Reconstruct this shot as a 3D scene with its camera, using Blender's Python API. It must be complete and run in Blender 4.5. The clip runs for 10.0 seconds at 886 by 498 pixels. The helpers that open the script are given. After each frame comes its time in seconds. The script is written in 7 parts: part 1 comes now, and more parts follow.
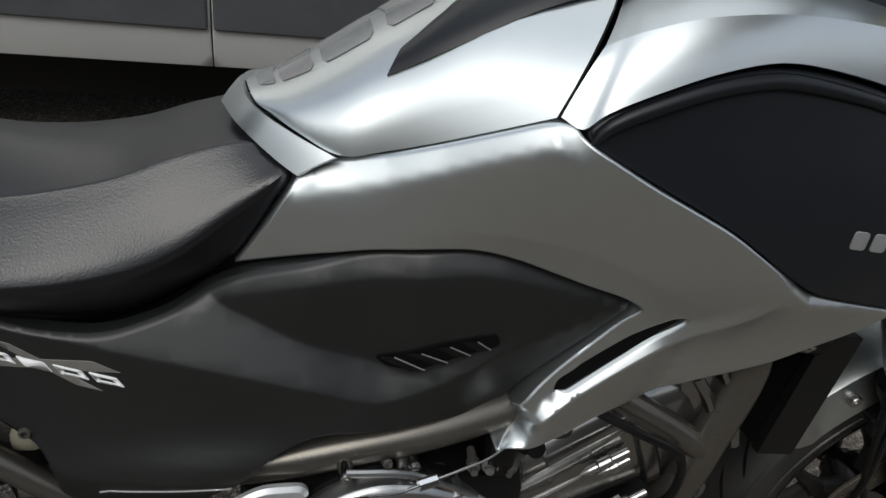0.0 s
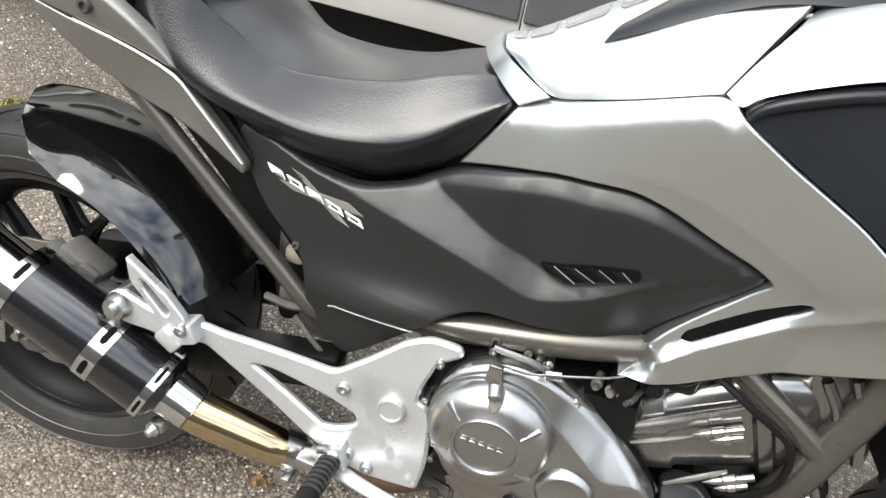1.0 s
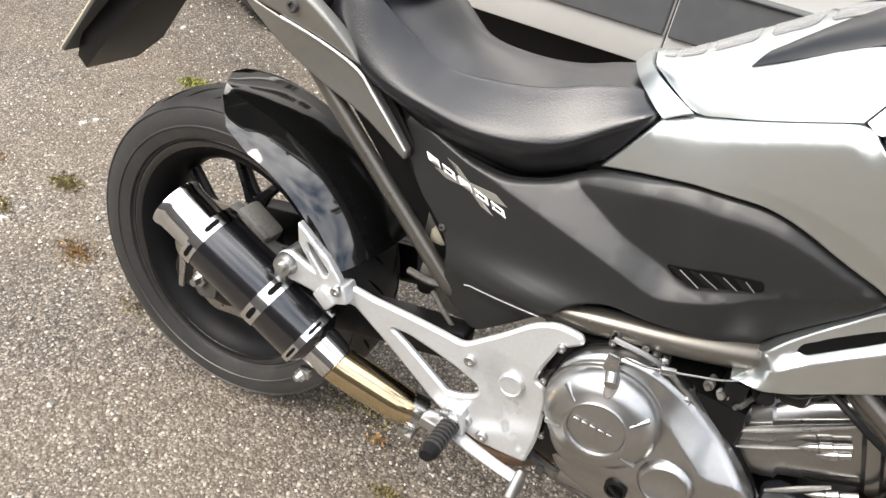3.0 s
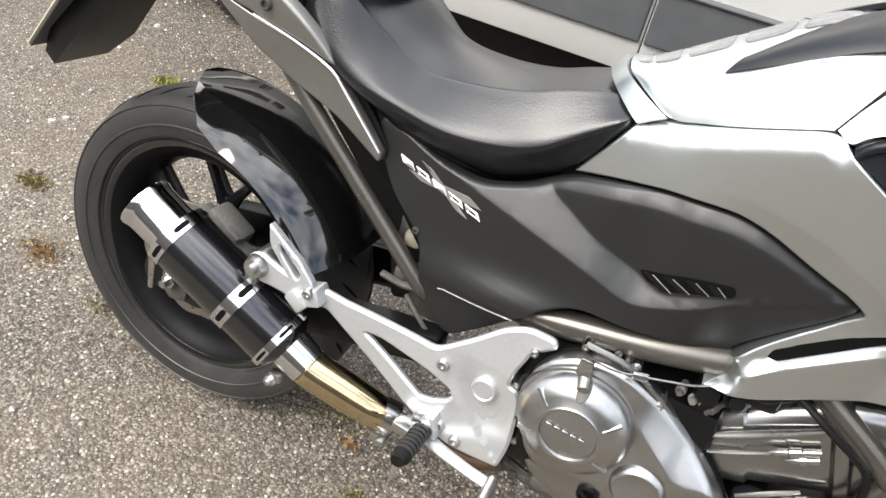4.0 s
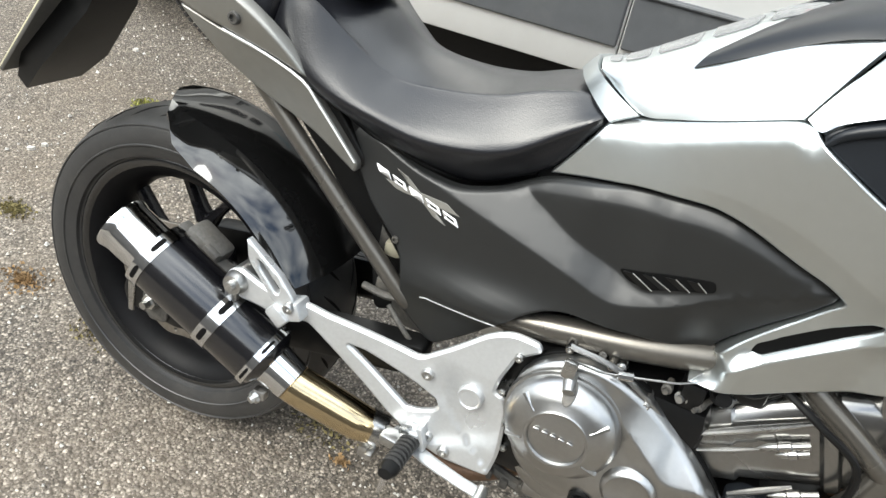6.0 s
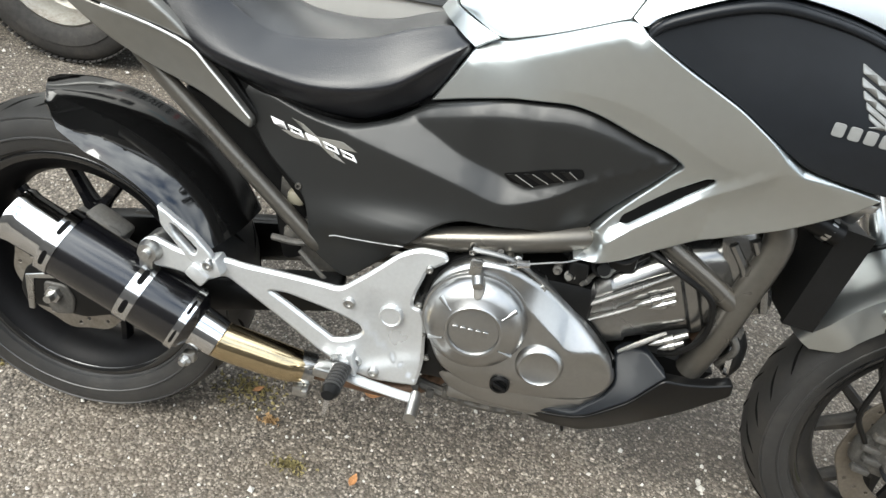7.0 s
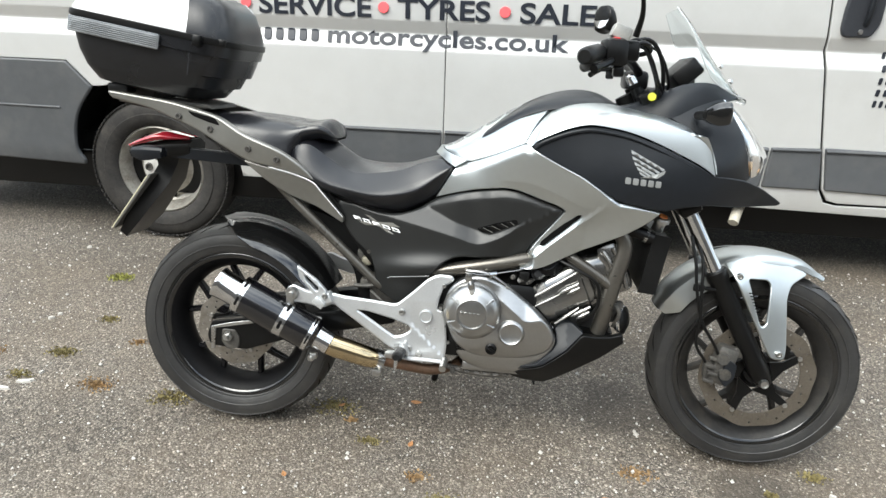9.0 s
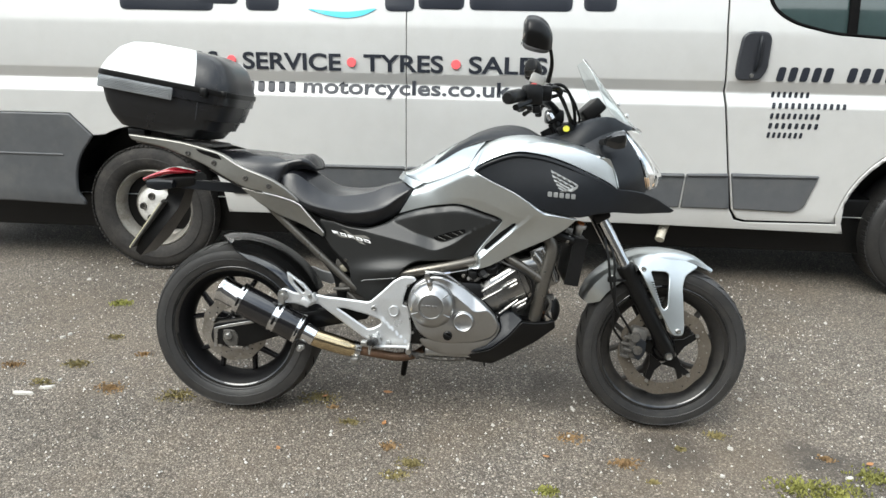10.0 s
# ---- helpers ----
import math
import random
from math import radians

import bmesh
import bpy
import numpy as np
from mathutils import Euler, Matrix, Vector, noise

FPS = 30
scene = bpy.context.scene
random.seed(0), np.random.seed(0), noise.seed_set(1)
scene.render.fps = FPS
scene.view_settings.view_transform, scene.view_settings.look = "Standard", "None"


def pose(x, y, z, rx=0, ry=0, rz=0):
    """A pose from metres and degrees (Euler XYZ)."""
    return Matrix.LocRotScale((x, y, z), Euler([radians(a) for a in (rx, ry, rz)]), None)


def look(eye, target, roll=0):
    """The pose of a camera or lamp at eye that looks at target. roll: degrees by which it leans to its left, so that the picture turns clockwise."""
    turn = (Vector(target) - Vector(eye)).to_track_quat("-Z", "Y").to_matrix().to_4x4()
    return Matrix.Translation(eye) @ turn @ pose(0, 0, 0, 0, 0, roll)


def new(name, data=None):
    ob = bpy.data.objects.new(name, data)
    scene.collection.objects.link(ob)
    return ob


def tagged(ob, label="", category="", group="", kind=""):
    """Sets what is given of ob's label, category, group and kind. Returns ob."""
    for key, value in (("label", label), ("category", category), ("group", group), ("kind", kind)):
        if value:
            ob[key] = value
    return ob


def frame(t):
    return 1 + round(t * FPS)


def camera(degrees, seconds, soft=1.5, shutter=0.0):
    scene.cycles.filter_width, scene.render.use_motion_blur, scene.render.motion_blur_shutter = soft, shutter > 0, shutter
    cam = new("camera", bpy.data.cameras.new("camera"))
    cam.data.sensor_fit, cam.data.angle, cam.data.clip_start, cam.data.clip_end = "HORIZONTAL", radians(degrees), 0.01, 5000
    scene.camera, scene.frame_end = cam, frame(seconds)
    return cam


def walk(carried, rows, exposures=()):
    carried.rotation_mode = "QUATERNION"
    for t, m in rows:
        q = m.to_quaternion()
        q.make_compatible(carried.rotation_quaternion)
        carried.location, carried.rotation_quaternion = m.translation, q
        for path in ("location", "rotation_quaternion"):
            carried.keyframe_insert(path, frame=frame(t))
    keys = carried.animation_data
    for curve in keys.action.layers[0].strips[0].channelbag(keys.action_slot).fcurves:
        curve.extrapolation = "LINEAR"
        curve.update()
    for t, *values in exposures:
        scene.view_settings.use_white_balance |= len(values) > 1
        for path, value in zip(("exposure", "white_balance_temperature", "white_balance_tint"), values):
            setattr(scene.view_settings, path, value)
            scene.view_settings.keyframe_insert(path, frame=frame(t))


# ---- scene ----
cam = camera(63.8, 10.0)
PATH = [
    (0, (0.635, -0.476, 1.156), (1.087, 1.096, 0.005), 10.1),
    (0.2, (0.67, -0.518, 1.155), (0.984, 1.099, 0.021), 9.8),
    (0.5, (0.732, -0.57, 1.167), (0.791, 1.013, -0.054), 9.3),
    (0.7, (0.744, -0.612, 1.179), (0.63, 0.971, -0.038), 9.4),
    (1, (0.721, -0.678, 1.187), (0.454, 0.889, -0.027), 11.3),
    (1.5, (0.69, -0.738, 1.217), (0.197, 0.707, -0.075), 9.9),
    (2, (0.701, -0.753, 1.203), (0.163, 0.707, -0.054), 10.8),
    (2.5, (0.716, -0.774, 1.226), (0.161, 0.679, -0.031), 10.5),
    (3.8, (0.713, -0.765, 1.226), (0.169, 0.696, -0.027), 10.6),
    (4, (0.717, -0.764, 1.221), (0.216, 0.724, -0.018), 12.4),
    (4.5, (0.72, -0.765, 1.221), (0.236, 0.721, -0.027), 13.4),
    (5, (0.723, -0.761, 1.225), (0.267, 0.746, -0.009), 12.8),
    (5.2, (0.733, -0.755, 1.215), (0.28, 0.747, -0.025), 12.9),
    (6.3, (0.734, -0.76, 1.209), (0.25, 0.778, 0.026), 9.0),
    (6.5, (0.72, -0.789, 1.205), (0.332, 0.778, 0.025), 9.4),
    (7, (0.719, -0.913, 1.196), (0.6, 0.703, 0.024), 9.1),
    (7.5, (0.774, -1.092, 1.242), (0.581, 0.633, 0.249), 5.1),
    (8, (0.812, -1.34, 1.303), (0.511, 0.401, 0.365), 2.7),
    (8.5, (0.777, -1.601, 1.336), (0.563, 0.183, 0.457), 2.0),
    (9, (0.823, -1.853, 1.373), (0.628, -0.009, 0.626), 1.9),
    (9.5, (0.9, -2.085, 1.407), (0.739, -0.219, 0.706), 2.2),
    (10, (0.9, -2.322, 1.413), (0.781, -0.425, 0.791), 1.0),
]
EXPOSURES = [(0, -0.28, 6350, 7), (0.5, 0.96, 6550, 5), (1.0, 1.46, 6550, 7), (1.5, 1.52, 6700, 10), (2.5, 1.54, 6800, 10), (4.0, 1.47, 6600, 8), (4.5, 1.42, 6550, 7), (6.5, 1.48, 6430, 4), (7.0, 1.38, 6430, 4), (8.0, 1.45, 6400, 4), (9.0, 1.24, 6380, 4), (10, 1.03, 6380, 4)]
walk(cam, [(t, look(eye, target, roll)) for t, eye, target, roll in PATH], EXPOSURES)

# ---- world and light: bright overcast ----
SUN_UP, SUN_TURN = 48.0, 215.0
world = bpy.data.worlds.new("sky")
scene.world = world
world.use_nodes = True
wn = world.node_tree
sky = wn.nodes.new("ShaderNodeTexSky")
sky.sky_type = "NISHITA"
sky.sun_disc = False
sky.sun_elevation, sky.sun_rotation = radians(SUN_UP), radians(SUN_TURN)
sky.air_density, sky.dust_density, sky.ozone_density = 1.0, 2.5, 1.0
# broken cloud over the sky
co = wn.nodes.new("ShaderNodeTexCoord")
mp = wn.nodes.new("ShaderNodeMapping")
mp.inputs["Scale"].default_value = (1.0, 1.0, 2.2)
cl = wn.nodes.new("ShaderNodeTexNoise")
cl.inputs["Scale"].default_value, cl.inputs["Detail"].default_value = 2.6, 6.0
ramp = wn.nodes.new("ShaderNodeValToRGB")
ramp.color_ramp.elements[0].position, ramp.color_ramp.elements[1].position = 0.34, 0.62
mix = wn.nodes.new("ShaderNodeMixRGB")
mix.inputs[2].default_value = (11.0, 11.1, 11.4, 1)
wn.links.new(co.outputs["Generated"], mp.inputs["Vector"])
wn.links.new(mp.outputs["Vector"], cl.inputs["Vector"])
wn.links.new(cl.outputs["Fac"], ramp.inputs["Fac"])
wn.links.new(ramp.outputs["Color"], mix.inputs["Fac"])
wn.links.new(sky.outputs["Color"], mix.inputs[1])
# an overcast sky is about three times brighter overhead than at the horizon
sep = wn.nodes.new("ShaderNodeSeparateXYZ")
dome = wn.nodes.new("ShaderNodeMapRange")
dome.inputs[1].default_value, dome.inputs[2].default_value = 0.0, 1.0
dome.inputs[3].default_value, dome.inputs[4].default_value = 0.42, 1.35
shade = wn.nodes.new("ShaderNodeMixRGB")
shade.blend_type, shade.inputs[0].default_value = "MULTIPLY", 1.0
wn.links.new(co.outputs["Generated"], sep.inputs[0])
wn.links.new(sep.outputs[2], dome.inputs[0])
wn.links.new(mix.outputs["Color"], shade.inputs[1])
wn.links.new(dome.outputs[0], shade.inputs[2])
wn.links.new(shade.outputs["Color"], wn.nodes["Background"].inputs["Color"])
wn.nodes["Background"].inputs["Strength"].default_value = 0.142
sun_data = bpy.data.lights.new("sun", "SUN")
sun_data.energy, sun_data.angle, sun_data.color = 1.4, radians(34), (1.0, 0.975, 0.94)
sun = new("sun", sun_data)
a, e = radians(SUN_TURN), radians(SUN_UP)
sun.matrix_world = look((0, 0, 0), (-math.sin(a) * math.cos(e), -math.cos(a) * math.cos(e), -math.sin(e)))

# ---- materials ----
def mat(name, base, rough=0.5, metal=0.0, var=0.15, scale=30.0, bump=0.0, bscale=200.0, coat=0.0, dirt=None, spec=0.5, rvar=0.1):
    """A painted or moulded surface: two scales of tone, roughness and fine relief, in metres."""
    m = bpy.data.materials.new(name)
    m.use_nodes = True
    t = m.node_tree
    p = t.nodes["Principled BSDF"]
    tc = t.nodes.new("ShaderNodeTexCoord")
    n1, n2 = t.nodes.new("ShaderNodeTexNoise"), t.nodes.new("ShaderNodeTexNoise")
    n1.inputs["Scale"].default_value, n1.inputs["Detail"].default_value = scale * 0.12, 4
    n2.inputs["Scale"].default_value, n2.inputs["Detail"].default_value = scale * 3, 6
    add = t.nodes.new("ShaderNodeMath")
    add.operation = "ADD"
    rng = t.nodes.new("ShaderNodeMapRange")
    rng.inputs[1].default_value, rng.inputs[2].default_value = 0.7, 1.3
    rng.inputs[3].default_value, rng.inputs[4].default_value = 1 - var, 1 + var
    hsv = t.nodes.new("ShaderNodeHueSaturation")
    hsv.inputs["Color"].default_value = (*base, 1)
    rr = t.nodes.new("ShaderNodeMapRange")
    rr.inputs[1].default_value, rr.inputs[2].default_value = 0.3, 0.7
    rr.inputs[3].default_value, rr.inputs[4].default_value = max(rough - rvar, 0.02), min(rough + rvar, 1)
    for n in (n1, n2):
        t.links.new(tc.outputs["Object"], n.inputs["Vector"])
    t.links.new(n1.outputs["Fac"], add.inputs[0])
    t.links.new(n2.outputs["Fac"], add.inputs[1])
    t.links.new(add.outputs[0], rng.inputs[0])
    t.links.new(rng.outputs[0], hsv.inputs["Value"])
    t.links.new(n1.outputs["Fac"], rr.inputs[0])
    t.links.new(rr.outputs[0], p.inputs["Roughness"])
    last = hsv.outputs["Color"]
    if dirt:
        n3 = t.nodes.new("ShaderNodeTexNoise")
        n3.inputs["Scale"].default_value, n3.inputs["Detail"].default_value, n3.inputs["Roughness"].default_value = scale * 0.5, 8, 0.75
        cr = t.nodes.new("ShaderNodeMapRange")
        cr.inputs[1].default_value, cr.inputs[2].default_value, cr.inputs[4].default_value = 0.48, 0.75, dirt[1]
        mx = t.nodes.new("ShaderNodeMixRGB")
        mx.inputs[2].default_value = (*dirt[0], 1)
        t.links.new(tc.outputs["Object"], n3.inputs["Vector"])
        t.links.new(n3.outputs["Fac"], cr.inputs[0])
        t.links.new(cr.outputs[0], mx.inputs[0])
        t.links.new(last, mx.inputs[1])
        last = mx.outputs[0]
    t.links.new(last, p.inputs["Base Color"])
    p.inputs["Metallic"].default_value = metal
    p.inputs["Coat Weight"].default_value, p.inputs["Coat Roughness"].default_value = coat, 0.06
    p.inputs["Specular IOR Level"].default_value = spec
    if bump:
        nb = t.nodes.new("ShaderNodeTexNoise")
        nb.inputs["Scale"].default_value, nb.inputs["Detail"].default_value = bscale, 3
        b = t.nodes.new("ShaderNodeBump")
        b.inputs["Strength"].default_value, b.inputs["Distance"].default_value = bump, 0.002
        t.links.new(tc.outputs["Object"], nb.inputs["Vector"])
        t.links.new(nb.outputs["Fac"], b.inputs["Height"])
        t.links.new(b.outputs["Normal"], p.inputs["Normal"])
    return m


def glass(name, tint, rough=0.02, ior=1.45, alpha=1.0):
    m = bpy.data.materials.new(name)
    m.use_nodes = True
    p = m.node_tree.nodes["Principled BSDF"]
    p.inputs["Base Color"].default_value = (*tint, 1)
    p.inputs["Roughness"].default_value, p.inputs["IOR"].default_value = rough, ior
    p.inputs["Transmission Weight"].default_value = 1.0
    return m


SILVER = mat("silver_paint", (0.53, 0.560, 0.562), 0.35, 0.98, 0.02, 20, coat=0.15, rvar=0.02)
TAIL = mat("tail_paint", (0.22, 0.217, 0.20), 0.36, 0.7, 0.05, 20, coat=0.2, rvar=0.05, dirt=((0.22, 0.2, 0.17), 0.25))
MATT = mat("matt_plastic", (0.0085, 0.009, 0.009), 0.43, 0, 0.12, 14, 0.04, 900, rvar=0.04, spec=0.52)
DARK = mat("dark_plastic", (0.009, 0.0105, 0.013), 0.40, 0, 0.15, 14, 0.03, 900, rvar=0.06, spec=0.28)
BLACK = mat("black_plastic", (0.004, 0.004, 0.004), 0.38, 0, 0.25, 30, 0.05, 600, spec=0.24)
GLOSS = mat("gloss_black", (0.006, 0.006, 0.006), 0.06, 0, 0.2, 20, coat=0.6, rvar=0.03)
# gloss black with reflections turned down, for the dark ones on the mudguard top
DIMGLOSS = mat("dim_gloss_black", (0.004, 0.004, 0.004), 0.12, 0, 0.2, 20, spec=0.14)
RIMD = mat("dusty_rim_black", (0.017, 0.016, 0.015), 0.5, 0.0, 0.3, 30, 0.05, 400, dirt=((0.065, 0.056, 0.045), 0.55), spec=0.3)
RIMB = mat("rim_barrel_black", (0.005, 0.005, 0.0055), 0.45, 0.0, 0.25, 30, dirt=((0.012, 0.010, 0.009), 0.3), spec=0.08)
VINYL = mat("seat_vinyl", (0.0065, 0.0068, 0.0085), 0.28, 0, 0.15, 12, 0.13, 520, rvar=0.03, spec=0.52)
VANTYRE = mat("dusty_van_tyre", (0.026, 0.0245, 0.023), 0.75, 0, 0.3, 25, 0.15, 400, dirt=((0.075, 0.067, 0.058), 0.6), spec=0.25)
RUBBER = mat("tyre_rubber", (0.0165, 0.0162, 0.016), 0.44, 0, 0.25, 30, 0.15, 500, dirt=((0.050, 0.046, 0.040), 0.55), spec=0.6)
RIM = mat("rim_black", (0.006, 0.006, 0.007), 0.2, 0.0, 0.25, 30, dirt=((0.012, 0.010, 0.009), 0.3), spec=0.22)
ALU = mat("cast_aluminium", (0.53, 0.54, 0.545), 0.36, 0.65, 0.06, 60, 0.04, 700)
ENGINE = mat("engine_paint", (0.39, 0.391, 0.387), 0.32, 1.0, 0.04, 50, 0.02, 900, dirt=((0.22, 0.20, 0.17), 0.12), rvar=0.03)
CYLM = mat("dark_cast_metal", (0.26, 0.258, 0.25), 0.25, 0.95, 0.06, 40, 0.02, 500, dirt=((0.09, 0.08, 0.07), 0.2))
PLATEG = mat("plate_back", (0.055, 0.052, 0.046), 0.55, 0, 0.15, 40)
WALLB = mat("dull_brick", (0.13, 0.12, 0.11), 0.85, 0, 0.25, 4, 0.2, 60)
STEEL = mat("steel", (0.45, 0.45, 0.44), 0.32, 1.0, 0.15, 80, dirt=((0.25, 0.19, 0.13), 0.3))
CHROME = mat("chrome", (0.64, 0.645, 0.65), 0.10, 1.0, 0.03, 40, rvar=0.03)
TITAN = mat("frame_paint", (0.112, 0.104, 0.091), 0.32, 0.7, 0.08, 40, 0.05, 500)
GOLD = mat("heat_tinted_steel", (0.52, 0.42, 0.26), 0.16, 1.0, 0.12, 25, rvar=0.06)
RUST = mat("rusty_pipe", (0.16, 0.10, 0.065), 0.5, 0.7, 0.25, 50, dirt=((0.2, 0.1, 0.06), 0.6))
CAN = mat("silencer_sleeve", (0.004, 0.004, 0.005), 0.2, 0.0, 0.1, 30, coat=0.3, rvar=0.04, spec=0.8)
BOXBLK = mat("box_black", (0.009, 0.0095, 0.011), 0.30, 0, 0.2, 20, 0.08, 500, spec=0.45)
HANDLE = mat("handle_plastic", (0.028, 0.030, 0.035), 0.4, 0, 0.15, 20, spec=0.4)
AMBER = mat("pale_amber_lens", (0.80, 0.50, 0.26), 0.15, 0, 0.15, 120, coat=1.0)
DISCD = mat("dusty_disc_steel", (0.105, 0.090, 0.072), 0.5, 0.5, 0.2, 60, dirt=((0.085, 0.068, 0.045), 0.75))
DISC = mat("brake_disc_steel", (0.30, 0.28, 0.25), 0.38, 0.9, 0.15, 60, dirt=((0.12, 0.09, 0.06), 0.6))
GRIME = mat("grimy_metal", (0.06, 0.057, 0.052), 0.55, 0.3, 0.4, 60, 0.3, 300, dirt=((0.16, 0.14, 0.11), 0.5))
CALIPER = mat("dusty_caliper_grey", (0.13, 0.125, 0.115), 0.5, 0.3, 0.25, 60, 0.2, 300, dirt=((0.20, 0.175, 0.14), 0.4))
RED = mat("red_lens", (0.42, 0.018, 0.032), 0.12, 0, 0.05, 30, coat=1.0)
REDSW = mat("red_switch", (0.6, 0.03, 0.03), 0.35, 0, 0.05, 30)
YELLOW = mat("yellow_cap", (0.75, 0.72, 0.02), 0.35, 0, 0.05, 30)
ORANGE = mat("orange_lens", (0.85, 0.30, 0.10), 0.15, 0, 0.1, 80, coat=1.0)
WHITE = mat("white_decal", (0.78, 0.78, 0.78), 0.35, 0, 0.04, 40)
LIGHTG = mat("grey_decal", (0.42, 0.43, 0.43), 0.35, 0.2, 0.05, 40)
REFLECT = mat("prism_reflector", (0.26, 0.27, 0.275), 0.18, 0.5, 0.1, 200)
BOXSILVER = mat("box_silver", (0.62, 0.62, 0.61), 0.4, 0.35, 0.03, 20, coat=0.3)
VAN = mat("van_silver", (0.58, 0.58, 0.565), 0.36, 0.3, 0.03, 3, coat=0.5, rvar=0.03, dirt=((0.36, 0.34, 0.30), 0.18))
VANGREY = mat("van_grey_trim", (0.068, 0.071, 0.075), 0.55, 0, 0.12, 6, 0.15, 500, dirt=((0.14, 0.135, 0.125), 0.4))
INK = mat("navy_lettering", (0.014, 0.017, 0.025), 0.4, 0, 0.1, 20)
PINK = mat("red_dot", (0.80, 0.13, 0.14), 0.4, 0, 0.05, 20)
CYAN = mat("cyan_swoosh", (0.10, 0.55, 0.72), 0.4, 0, 0.05, 20)
GAP = mat("seam_black", (0.003, 0.003, 0.003), 0.7, 0, 0.1, 20, spec=0.08)
XGREY = mat("faint_grey_decal", (0.16, 0.155, 0.14), 0.4, 0, 0.1, 40)
VANRIM = mat("van_wheel_steel", (0.36, 0.345, 0.31), 0.42, 0.6, 0.15, 30, 0.2, 200, dirt=((0.10, 0.065, 0.04), 0.75))
HUBCAP = mat("hub_cover", (0.55, 0.54, 0.51), 0.45, 0.2, 0.12, 30, 0.15, 200, dirt=((0.16, 0.14, 0.11), 0.6))
WINGLASS = mat("van_window", (0.03, 0.05, 0.05), 0.06, 0, 0.1, 5, coat=1.0)
CLEAR = glass("clear_screen", (0.93, 0.97, 0.98), 0.01, 1.12)
LENS = glass("lamp_lens", (0.97, 0.98, 0.98), 0.02, 1.3)
EMBLEM = mat("dull_silver_emblem", (0.25, 0.255, 0.25), 0.38, 0.3, 0.05, 40)
INLAY = mat("spine_grey", (0.20, 0.205, 0.205), 0.3, 0.2, 0.1, 40, coat=0.3)
MIRROR = mat("mirror_glass", (0.9, 0.9, 0.9), 0.02, 1.0, 0.0, 20, rvar=0.0)
LEAF = mat("dead_leaf", (0.34, 0.16, 0.06), 0.7, 0, 0.4, 60)
MOSS = mat("moss", (0.215, 0.18, 0.075), 0.9, 0, 0.5, 40)
MOSSO = mat("brown_moss", (0.25, 0.16, 0.075), 0.9, 0, 0.5, 40)
STONE = mat("pale_chipping", (0.48, 0.46, 0.42), 0.8, 0, 0.35, 60)


